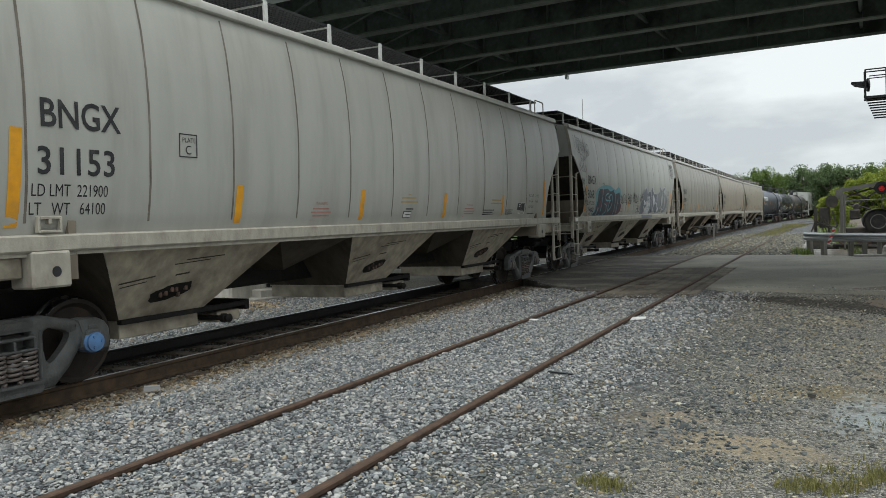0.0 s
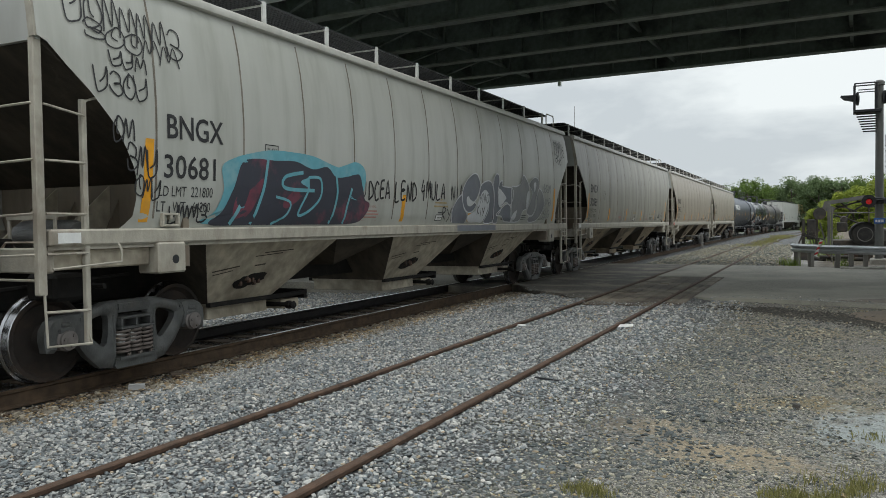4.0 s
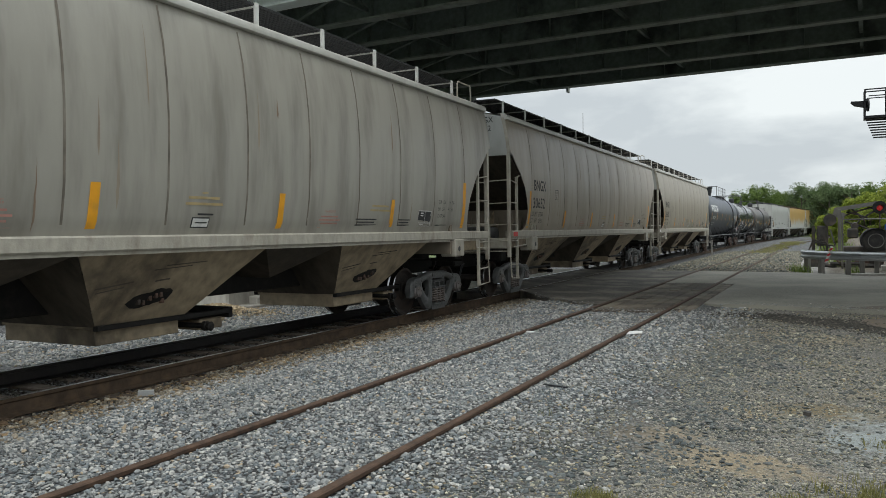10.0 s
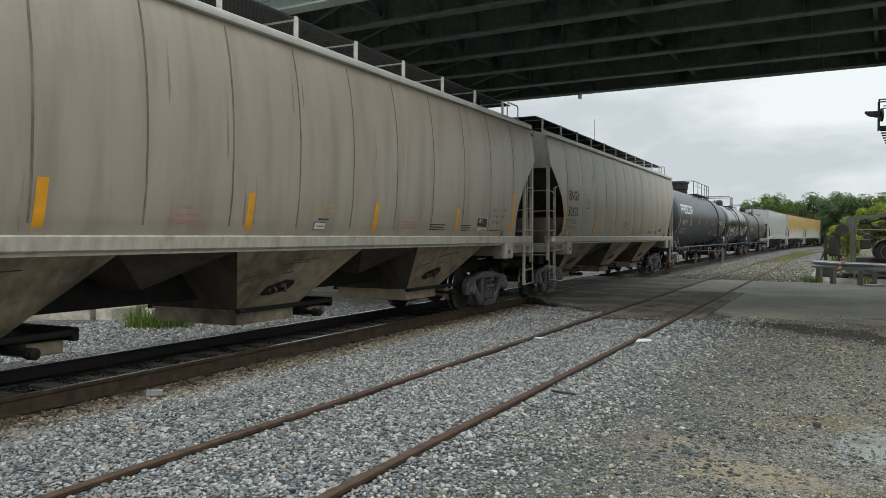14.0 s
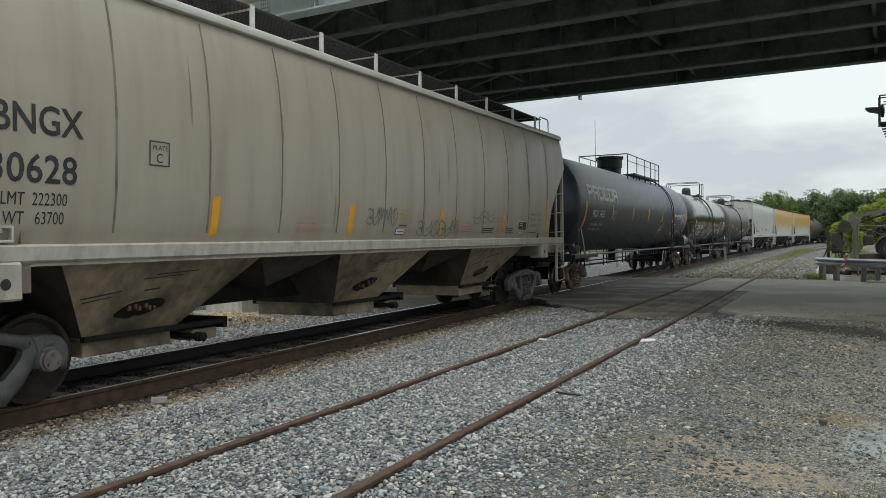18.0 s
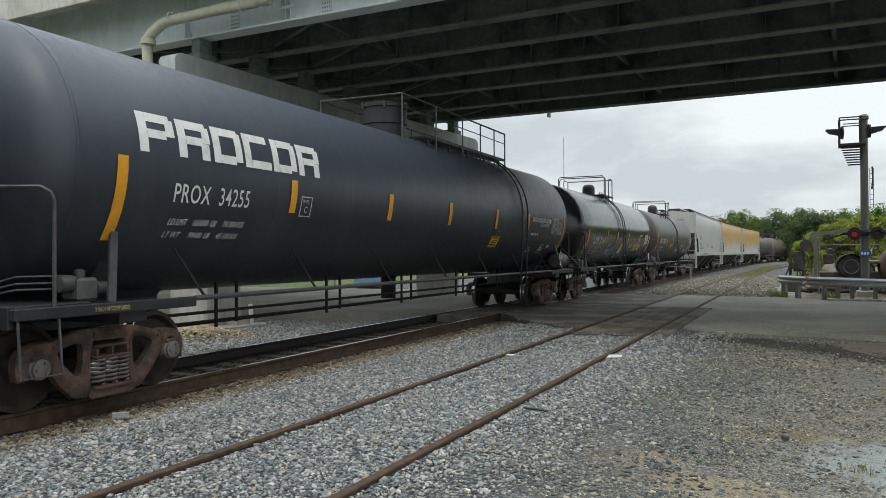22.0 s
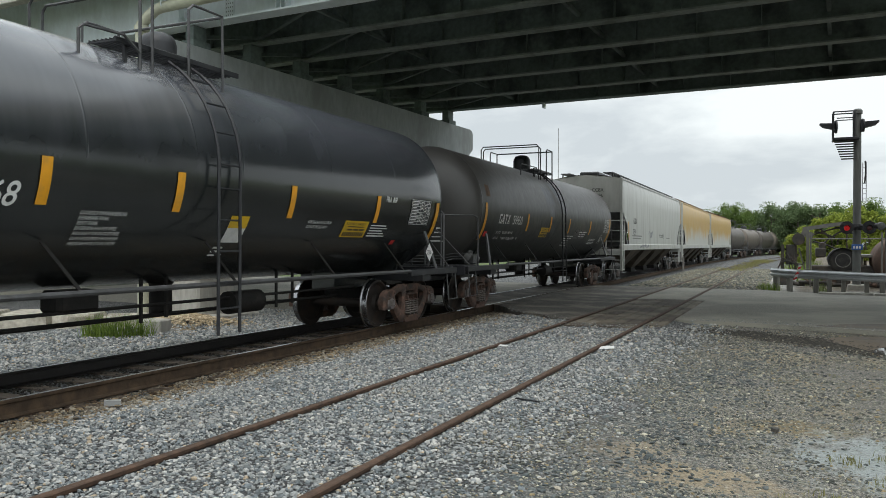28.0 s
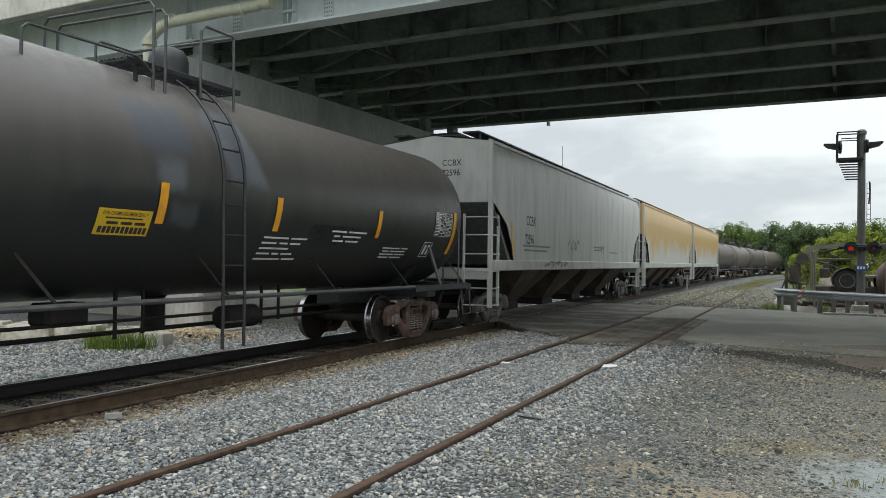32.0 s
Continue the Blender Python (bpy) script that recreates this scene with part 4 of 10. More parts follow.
def coupler(car, y, out):
    s = Shape()
    s.box(-0.07, 0.07, y, y + out * 0.42, 0.80, 0.95, 0, 0.02)
    s.box(-0.14, 0.12, y + out * 0.36, y + out * 0.56, 0.74, 1.0, 0, 0.04)
    s.box(0.03, 0.15, y + out * 0.5, y + out * 0.64, 0.76, 0.98, 0, 0.03)
    part("coupler", s, M_GREASE, car)
    h = Shape()
    h.tube([(0.33, y - out * 0.05, 0.82), (0.36, y + out * 0.12, 0.78), (0.36, y + out * 0.28, 0.55), (0.32, y + out * 0.46, 0.42), (0.22, y + out * 0.62, 0.46)], 0.025, 6)
    part("air_hose", h, M_BLACK, car)


def hopper_half(z):
    """Half width of the curved-side hopper at the height z."""
    return float(np.interp(z, [1.58, 1.75, 2.1, 2.6, 2.95, 3.35, 3.7, 4.0, 4.23], [1.505, 1.555, 1.603, 1.628, 1.63, 1.607, 1.567, 1.51, 1.45]))


def hopper_end(z):
    """Way from the middle to the cut end of the side sheet."""
    return float(np.interp(z, [1.58, 1.64, 1.72, 1.90, 2.10, 2.25, 2.41, 2.61, 2.71, 2.95, 3.15, 3.33, 3.37, 4.3], [7.86, 7.78, 7.70, 7.67, 7.68, 7.73, 7.82, 7.95, 8.04, 8.29, 8.54, 8.74, 8.84, 8.86]))


SEAMS = [-7.4] + [-5.93 + 1.335 * k for k in range(11)]


def hopper_skin(y, z, lift=0.0):
    """Point of the near side sheet."""
    k = [abs(y - q) for q in SEAMS]
    d = min(k)
    pillow = 0.016 * min(1.0, d / 0.6) ** 0.6 if 1.7 < z < 4.12 else 0.0
    return hopper_half(z) + pillow + lift


def hopper_half_skin(y, z):
    return hopper_half(z)


def on_hopper(y0, z0, lift=0.006):
    return lambda u, v: (hopper_skin(y0 + u, z0 + v, lift), y0 + u, z0 + v)


def patch(y0, y1, z0, z1, skin, lift=0.006, nz=4, ny=2, lean=0.0):
    """A painted rectangle that lies on a side."""
    return Shape().grid([[(skin(y0 + (y1 - y0) * j / ny + lean * i / nz, z0 + (z1 - z0) * i / nz) + lift, y0 + (y1 - y0) * j / ny + lean * i / nz, z0 + (z1 - z0) * i / nz)
                          for j in range(ny + 1)] for i in range(nz + 1)])


M_GRATE = material("grating_steel", (0.035, 0.036, 0.038), 0.6, 0.2, grain=0.2)


RUSTY = {"30889": 12, "30652": 14, "30628": 10}


def hopper_car(name, paint, label, marks, number, weights):
    """Curved-side covered hopper, body along y, rail at z = 0; near side is +x."""
    car = thing(name, label, "freight car", "cars of the train")
    lower = PAINT_LOWER if number in ("31153", "30681") else PAINT_LOWER_BROWN
    s = Shape()
    zs = [1.58, 1.64, 1.72, 1.8, 1.9, 2.1, 2.25, 2.41, 2.61, 2.71, 2.83, 2.95, 3.05, 3.15, 3.24, 3.33, 3.37, 3.5, 3.65, 3.8, 3.92, 4.02, 4.13, 4.23]
    ys = sorted(set([-8.86 + 17.72 * i / 68 for i in range(69)] + SEAMS))
    for sg in (1, -1):
        rows = []
        for z in zs:
            e = hopper_end(z)
            rows.append([(sg * hopper_skin(max(-e, min(e, y)), z), max(-e, min(e, y)), z) for y in ys])
        s.grid(rows)
    # roof
    roof = [(-1.45, 4.23), (-1.30, 4.29), (-0.7, 4.41), (0, 4.45), (0.7, 4.41), (1.30, 4.29), (1.45, 4.23)]
    s.grid([[(x, y, z) for x, z in roof] for y in (-8.84, 8.84)])
    body = part("body", s, paint, car, fix=False)
    for y in SEAMS:
        part("weld_seam", patch(y - 0.015, y + 0.015, 1.70, 4.10, hopper_half_skin, 0.0045, 12, 1), M_SEAM, body, fix=False)
    # ends: upright head, slope sheet and bulkhead
    for q in (-1, 1):
        e = Shape()
        e.prism([(-1.59, 3.34), (1.59, 3.34), (1.59, 3.4), (1.53, 3.85), (1.44, 4.22), (0.7, 4.40), (0, 4.44), (-0.7, 4.40), (-1.44, 4.22), (-1.53, 3.85), (-1.59, 3.4)], 1, q * 8.78, q * 8.835)
        part("end_panel", e, PAINT_END, car, "white end panel")
        sl = Shape()
        for sg in (1, -1):
            rim = [(hopper_half(z) - 0.03, z) for z in (3.36, 3.6, 3.8, 4.0, 4.2)]
            e = Shape().grid([[(sg * (x + dx), q * y, z) for dx, y in ((-0.04, 8.836), (-0.04, 8.865), (0.04, 8.865), (0.04, 8.836))] for x, z in rim])
            part("corner_flange", e, PAINT_SILL, car, fix=False)
        sl.prism([(q * 8.78, 3.37), (q * 8.78, 3.32), (q * 6.95, 2.12), (q * 6.85, 2.12), (q * 6.85, 2.2)], 0, -1.58, 1.58)
        part("slope_sheet", sl, M_SLOPE, car, "grimy sloping end sheet with shade in its colour")
        bh = Shape().box(-1.56, 1.56, q * 6.86, q * 6.95, 1.16, 2.118)
        for xx in (-0.95, -0.2, 0.55, 1.2):
            bh.prism([(q * 6.95, 1.2), (q * 7.35, 1.2), (q * 6.95, 1.95)], 0, xx - 0.01, xx + 0.01)
        part("bulkhead", bh, PAINT_BULK, car, "dusty tan end bulkhead")
        rig = Shape()
        rig.tube([(-1.2, q * 7.9, 1.02), (1.35, q * 7.9, 1.0)], 0.03, 6)
        rig.tube([(0.62, q * 6.9, 1.05), (0.62, q * 8.7, 0.98)], 0.025, 6)
        rig.tube([(-0.7, q * 6.9, 1.10), (-0.55, q * 8.6, 1.05)], 0.025, 6)
        rig.box(0.7, 1.15, q * 7.95, q * 8.35, 0.86, 1.14, 0, 0.04)
        rig.box(-0.4, 0.1, q * 8.0, q * 8.5, 1.225, 1.5, 0, 0.03)
        part("brake_rigging", rig, M_GREASE, car)
        cp = Shape()
        for zz, yy in ((1.30, 8.45), (1.36, 8.2), (1.28, 7.9)):
            cp.tube([(-1.4, q * yy, zz), (0.1, q * yy, zz), (0.22, q * yy, zz + 0.10), (0.8, q * yy, zz + 0.10), (0.92, q * yy, zz), (1.42, q * yy, zz)], 0.014, 5)
        part("air_pipe", cp, lower, car, "thin air pipes across the end platform")
        if q < 0:
            part("air_reservoir", Shape().lathe([(0.04, -0.5), (0.15, -0.47), (0.18, -0.38), (0.18, 0.38), (0.15, 0.47), (0.04, 0.5)], (0.35, -7.75, 1.52), 0, 16), M_TRUCK, car, "dull grey air reservoir")
            fr_ = Shape()
            for xx in (-0.02, 0.72):
                fr_.flat((xx, -7.98, 1.22), (xx, -7.98, 1.74), 0.04, 0.02, (1, 0, 0)).flat((xx, -7.98, 1.74), (xx, -7.5, 1.76), 0.04, 0.02, (1, 0, 0))
            fr_.flat((-0.05, -7.985, 1.73), (0.75, -7.985, 1.73), 0.05, 0.02, (0, 0, 1))
            part("reservoir_frame", fr_, PAINT_SILL, car)
        if q > 0:
            part("air_reservoir", Shape().lathe([(0.05, -0.62), (0.19, -0.58), (0.22, -0.5), (0.22, 0.5), (0.19, 0.58), (0.05, 0.62)], (-0.55, 7.75, 1.75), 0, 16).box(-0.95, -0.2, 7.6, 7.9, 1.22, 1.55), M_GREASE, car, "dark air reservoir")
            part("brake_cylinder", Shape().box(0.05, 0.5, 7.25, 7.7, 1.22, 2.05, 0, 0.04).lathe([(0.14, 7.2), (0.14, 8.1), (0.05, 8.15)], (0.85, 0, 1.55), 1, 14), M_GREASE, car)
        w = Shape()
        w.box(-0.35, 0.35, q * 6.9, q * 8.74, 1.16, 1.22, 0)
        for xx in (-0.45, 0.45):
            w.prism([(q * 7.0, 1.22), (q * 8.1, 1.22), (q * 7.0, 2.1)], 0, xx - 0.012, xx + 0.012)
        part("end_platform", w, lower, car)
        es = Shape().box(-1.55, 1.55, q * 8.66, q * 8.78, 1.18, 1.42, 0, 0.015)
        part("end_sill", es, PAINT_SILL, car)
    # side sills with jacking pads
    for sg in (1, -1):
        b = Shape()
        b.box(sg * 1.42, sg * 1.60, -8.74, 8.74, 1.43, 1.595, 0, 0.02)
        b.box(sg * 1.36, sg * 1.56, -8.74, 8.74, 1.395, 1.43, 0)
        part("side_sill", b, PAINT_SILL, car)
        for q in (-1, 1):
            j = Shape()
            j.box(sg * 1.30, sg * 1.625, q * 6.98, q * 7.40, 1.10, 1.44, 0, 0.02)
            j.lathe([(0.05, sg * 1.60), (0.05, sg * 1.629)], (0, q * 7.15, 1.25), 0, 14, 1)
            part("jacking_pad", j, [PAINT_SILL, M_BLACK], car)
            f = Shape().box(sg * 1.25, sg * 1.50, q * 7.41, q * 8.74, 1.20, 1.40, 0, 0.015)
            part("sill_bracket", f, lower, car)
        tr = Shape().prism([(sg * 1.40, 4.17), (sg * 1.50, 4.15), (sg * 1.535, 4.165), (sg * 1.54, 4.21), (sg * 1.515, 4.265), (sg * 1.46, 4.29), (sg * 1.38, 4.30)], 1, -8.86, 8.86)
        part("roof_trim", tr, PAINT_TRIM, car, "pale rounded edge trim of the roof")
    part("center_sill", Shape().box(-0.22, 0.22, -8.64, 8.64, 0.72, 1.16, 0, 0.02), M_GREASE, car)
    # discharge bays
    for c in (-5.0, -0.2, 4.62):
        tp, bt, xb = 1.42, 0.57, 0.80
        y0, y1, y2, y3 = c - 1.45, c + 1.55, c - 0.72, c + 0.60
        h = Shape()
        for sg in (1, -1):
            h.add([(sg * 1.44, y0, tp), (sg * 1.44, y1, tp), (sg * xb, y3, bt), (sg * xb, y2, bt)], [(0, 1, 2, 3)])
        h.box(-xb - 0.012, xb + 0.012, y2 - 0.012, y3 + 0.012, bt - 0.015, bt + 0.012, 0, 0.004)
        h.box(-xb + 0.03, xb - 0.03, y2 + 0.02, y3 - 0.02, 0.37, bt - 0.015, 0, 0.01)
        bay = part("hopper_bay", h, lower, car, "dust-stained discharge bay", fix=False)
        # Shade below the end panel is part of this sheet's colour.
        es = Shape()
        for ya, yb in ((y0, y2), (y1, y3)):
            es.add([(1.43, ya, tp), (-1.43, ya, tp), (-xb + 0.005, yb, bt), (xb - 0.005, yb, bt)], [(0, 1, 2, 3)])
        # End sheets turned from the light take the shade-dark grime.
        part("bay_slope_sheet", es, M_SLOPE, bay, "grimy sloping bay sheet with shade in its colour", fix=False)
        o = Shape()
        for sg in (1, -1):
            o.box(sg * 0.78, sg * 0.86, c - 0.74, c + 1.50, 0.54, 0.60, 0, 0.006)
        o.box(-0.86, 0.86, c + 1.42, c + 1.50, 0.48, 0.62, 0, 0.006)
        o.box(-0.74, 0.74, c + 0.60, c + 1.42, 0.51, 0.53, 0, 0.004)
        o.tube([(-0.85, c + 0.80, 0.44), (0.98, c + 0.80, 0.44)], 0.035, 8, 1)
        o.lathe([(0.06, 0.98), (0.062, 1.04), (0.05, 1.05), (0.05, 1.09), (0.062, 1.10), (0.03, 1.13)], (0, c + 0.80, 0.44), 0, 10, 1)
        part("outlet_gate", o, M_GREASE, bay, "black sliding outlet gate with its shaft")
        part("gate_box", Shape().box(-0.80, 0.80, c + 0.92, c + 1.36, 0.36, 0.50, 0, 0.015), lower, bay)
        face = lambda y, z: 1.44 - (tp - z) * (1.44 - xb) / (tp - bt)
        ring = []
        for k in range(22):
            a_ = k * math.tau / 22
            r_ = 1.0 + 0.22 * math.sin(2 * a_ + 0.7) + random.uniform(-0.10, 0.10)
            ring.append((c - 0.13 + 0.27 * r_ * math.cos(a_) + 0.06 * math.sin(a_), 0.87 + 0.115 * r_ * math.sin(a_)))
        st_ = Shape()
        st_.add([(face(y, z) + 0.005, y, z - 0.004) for y, z in ring] + [(face(0, 0.87) + 0.005, c - 0.13, 0.866)], [(i, (i + 1) % 22, 22) for i in range(22)])
        part("grease_stain", st_, M_GREASE, bay, fix=False)
        for i in range(6):
            a_ = random.uniform(0, 6.28)
            zz = 0.86 + 0.04 * math.sin(a_)
            kn = Shape().box(face(0, zz) - 0.02, face(0, zz) + 0.035, c - 0.32 + 0.075 * i, c - 0.275 + 0.075 * i, zz - 0.03, zz + 0.03, 0, 0.008)
            part("vibrator_bracket", kn, M_TRUCK_RUST, bay)
        for ya, za, yb, zb, w in ((-0.30, 1.205, 0.28, 1.235, 0.012), (-0.14, 1.25, 0.50, 1.275, 0.014), (-1.02, 1.03, -0.52, 1.085, 0.018), (-0.98, 0.985, -0.62, 1.03, 0.014), (-0.2, 1.075, 0.02, 1.09, 0.02)):
            ln_ = Shape()
            ln_.add([(face(0, z) + 0.005, c + y, z - 0.004) for y, z in ((ya, za - w / 2), (yb, zb - w / 2), (yb, zb + w / 2), (ya, za + w / 2))], [(0, 1, 2, 3)])
            part("scuff_mark", ln_, M_SLOPE, bay, fix=False)
    for a, w in ((-2.55, 0.9), (2.26, 0.9)):
        sd = Shape()
        for sg in (1, -1):
            sd.add([(sg * 1.40, a - w, 1.40), (sg * 1.40, a + w, 1.40), (sg * 0.75, a, 0.95)], [(0, 1, 2)])
        sd.add([(1.40, a - w, 1.40), (-1.40, a - w, 1.40), (-0.75, a, 0.95), (0.75, a, 0.95)], [(0, 1, 2, 3)])
        sd.add([(1.40, a + w, 1.40), (-1.40, a + w, 1.40), (-0.75, a, 0.95), (0.75, a, 0.95)], [(0, 1, 2, 3)])
        # Same shade-dark colour in the hollow between the bays.
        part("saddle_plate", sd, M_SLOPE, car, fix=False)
    # corner posts, ladders and steps
    for sg in (1, -1):
        for q in (-1, 1):
            lad = Shape()
            lad.box(sg * 1.51, sg * 1.585, q * 8.77, q * 8.86, 0.98, 3.36, 0, 0.008)
            lad.box(sg * 1.52, sg * 1.58, q * 8.27, q * 8.33, 0.45, 2.86, 0, 0.008)
            lad.flat((sg * 1.55, q * 8.3, 2.84), (sg * 1.60, q * 7.93, 2.97), 0.05, 0.02, (1, 0, 0))
            lad.tube([(sg * 1.57, q * 8.8, 1.02), (sg * 1.60, q * 8.8, 0.50), (sg * 1.60, q * 8.3, 0.47), (sg * 1.57, q * 8.3, 0.6)], 0.014, 6)
            lad.tube([(sg * 1.585, q * 8.8, 0.82), (sg * 1.585, q * 8.3, 0.80)], 0.014, 6)
            lad.tube([(sg * 1.62, q * 7.95, 1.44), (sg * 1.66, q * 7.95, 1.38), (sg * 1.66, q * 7.95, 1.26), (sg * 1.62, q * 8.74, 1.22)], 0.012, 6)
            side = part("ladder", lad, PAINT_SILL, car, "side ladder with round rungs")
            for z in (1.36, 1.74, 2.24, 2.76):
                part("rung", Shape().tube([(sg * 1.575, q * 8.76, z), (sg * 1.575, q * 8.3, z - (0.06 if z > 2.5 else 0.0))], 0.013, 6), PAINT_SILL, side)
            en = Shape()
            en.box(sg * 0.96, sg * 1.03, q * 8.845, q * 8.91, 1.18, 3.72, 0, 0.008)
            for z in (1.36, 1.74, 2.24, 2.76):
                en.tube([(sg * 1.54, q * 8.86, z), (sg * 0.98, q * 8.91, z - 0.02)], 0.013, 6)
            if sg > 0:
                en.tube([(1.0, q * 8.91, 2.72), (-1.0, q * 8.91, 2.72)], 0.013, 6)
                en.tube([(1.5, q * 8.84, 1.12), (-1.5, q * 8.84, 1.12)], 0.014, 6)
            part("end_ladder", en, PAINT_SILL, car)
    # roof walk of open grating on posts, with end handrails
    for sg in (1, -1):
        g = Shape()
        for i in range(13):
            xx = 0.26 + 0.07 * i
            g.box(sg * (xx - 0.009), sg * (xx + 0.009), -8.5, 8.5, 4.685, 4.715)
        for i in range(214):
            yy = -8.5 + i * 0.0798
            g.box(sg * 0.25, sg * 1.11, yy - 0.011, yy + 0.011, 4.690, 4.713)
        part("roof_walk", g, M_GRATE, car, "open steel grating walkway on the roof", fix=False)
        po = Shape()
        po.box(sg * 1.10, sg * 1.135, -0.035, 0.035, 4.28, 4.722, 0)
        po.box(sg * 0.25, sg * 1.101, -0.012, 0.012, 4.665, 4.688, 0)
        post = po.mesh("walk_post", [PAINT_POST])
        for i in range(11):
            part("walk_post", post, None, car, at=pose(0, -8.0 + i * 1.6, 0))
    for sg in (1, -1):
        hr = Shape()
        hr.tube([(sg * 1.22, 8.75, 4.27), (sg * 1.22, 8.75, 4.66), (sg * 1.22, 8.70, 4.71), (sg * 1.22, 8.1, 4.71), (sg * 1.22, 8.05, 4.66), (sg * 1.22, 8.05, 4.29)], 0.016, 6)
        part("end_handrail", hr, PAINT_SILL, car)
    for q in (-1, 1):
        gs = Shape()
        for i in range(7):
            gs.box(-0.25, 0.25, q * (8.02 + 0.08 * i) - 0.008, q * (8.02 + 0.08 * i) + 0.008, 4.692, 4.712)
        gs.box(-0.26, -0.24, q * 8.0, q * 8.52, 4.688, 4.714).box(0.24, 0.26, q * 8.0, q * 8.52, 4.688, 4.714)
        part("end_step", gs, M_GRATE, car)
    hatch = Shape().box(-0.42, 0.42, -7.6, 7.6, 4.43, 4.56, 0, 0.04)
    part("hatch_cover", hatch, paint, car)
    # brake wheel
    bw = Shape().ring((0.55, 8.96, 2.42), 0.27, 0.02, 1, 20, 6)
    for k in range(5):
        a = k * 1.2566
        bw.tube([(0.55, 8.94, 2.42), (0.55 + 0.27 * math.cos(a), 8.96, 2.42 + 0.27 * math.sin(a))], 0.012, 5)
    bw.box(0.4, 0.7, 8.74, 8.92, 2.2, 2.6, 0, 0.03)
    bw.tube([(0.55, 8.84, 2.2), (0.55, 8.82, 1.2)], 0.014, 6)
    part("brake_wheel", bw, M_GREASE, car)
    # lettering and reflectors
    part("lettering", letters(marks, 0.37, on_hopper(-7.27, 2.585), 1.0, 0.014, 0.90), M_INK, body)
    part("lettering", letters(number, 0.36, on_hopper(-7.31, 2.15), 1.02, 0.012, 1.0), M_INK, body)
    part("lettering", letters("LD LMT  " + weights[0], 0.165, on_hopper(-7.36, 1.945), 1.0, 0.0, 0.75), M_INK, body)
    part("lettering", letters("LT   WT   " + weights[1], 0.165, on_hopper(-7.38, 1.775), 1.0, 0.0, 0.75), M_INK, body)
    part("lettering", letters("PLATE", 0.075, on_hopper(-5.475, 2.565), 1.0, 0.0, 1.0), M_INK, body)
    part("lettering", letters("C", 0.14, on_hopper(-5.43, 2.435), 1.0, 0.0, 1.0), M_INK, body)
    fr = Shape()
    for a, b, c, d in ((-5.52, -5.505, 2.40, 2.66), (-5.255, -5.24, 2.40, 2.66), (-5.505, -5.255, 2.40, 2.412), (-5.505, -5.255, 2.648, 2.66)):
        o = patch(a, b, c, d, hopper_skin, 0.006, 2, 2)
        fr.add(o.v, o.f)
    part("plate_frame", fr, M_INK, body, fix=False)
    for y, z0, z1, w in ((-7.54, 1.66, 2.55, 0.13), (-4.5, 1.66, 2.12, 0.12), (-1.59, 1.66, 2.12, 0.12), (1.43, 1.66, 2.12, 0.12), (4.48, 1.68, 2.13, 0.12), (7.44, 1.66, 2.55, 0.13)):
        part("reflector_strip", patch(y - w / 2, y + w / 2, z0, z1, hopper_skin, 0.005, 6, 2, 0.04 if y < -5 else 0.02 if y < 5 else 0.0), M_ORANGE, body, "orange reflective strip", fix=False)
    # small stencils along the lower side
    for y, z, n, w, dz, mt in ((3.36, 1.70, 3, 0.62, 0.045, M_INK), (4.72, 1.70, 3, 0.43, 0.045, M_INK), (6.2, 1.70, 1, 0.5, 0.05, M_INK), (-0.12, 1.815, 1, 0.26, 0.05, M_INK),
                               (2.35, 1.67, 4, 0.54, 0.05, M_RED_FADED), (-2.95, 1.67, 4, 0.50, 0.05, M_RED_FADED),
                               (-0.32, 1.93, 2, 0.62, 0.07, M_OCHRE_FADED), (-0.07, 2.06, 1, 0.1, 0.05, M_OCHRE_FADED), (3.77, 1.93, 2, 0.66, 0.07, M_OCHRE_FADED)):
        for i in range(n):
            part("stencil", patch(y + 0.04 * (i % 2), y + w * (1 - 0.11 * (i % 2)), z + i * dz, z + i * dz + dz * 0.42, hopper_skin, 0.0055, 1, 2), mt, body, fix=False)
    for y in (2.47, -2.84):
        part("lettering", letters("WARNING", 0.062, on_hopper(y, 1.885), 1.0, 0.0, 1.0), M_RED_FADED, body)
    pl = part("data_plate", patch(-0.21, 0.08, 1.67, 1.79, hopper_skin, 0.010, 1, 2), M_INK, body, "white plate with a black border", fix=False)
    part("plate_face", patch(-0.195, 0.065, 1.683, 1.777, hopper_skin, 0.014, 1, 2), M_WHITE, pl, fix=False)
    part("stencil_mark", patch(-0.16, 0.03, 1.722, 1.735, hopper_skin, 0.017, 1, 1), M_INK, pl, fix=False)
    # rust that has run down the sides
    if number in RUSTY:
        rr = random.Random(int(number))
        for k in range(RUSTY[number]):
            y, z1, ln_ = rr.uniform(-6.6, 6.6), rr.uniform(2.2, 3.9), rr.uniform(0.25, 1.3)
            z0, w, sway = max(1.62, z1 - ln_), rr.uniform(0.005, 0.02), rr.uniform(-0.02, 0.02)
            rows = []
            for q in range(13):
                f = q / 12
                yy, ww, z = y + sway * f + rr.uniform(-0.004, 0.004), w * min(1.0, 6 * f, 1.6 * (1 - f)) + 0.0006, z0 + (z1 - z0) * f
                rows.append([(hopper_skin(u, z) + 0.0035, u, z) for u in (yy - ww, yy + ww)])
            part("rust_streak", Shape().grid(rows), M_STREAK if rr.random() < 0.8 else M_RUSTRUN, body, fix=False)
    tagp = part("stencil_panel", patch(5.45, 5.97, 1.69, 1.97, hopper_skin, 0.006, 2, 2), M_INK, body, "black stencil panel", fix=False)
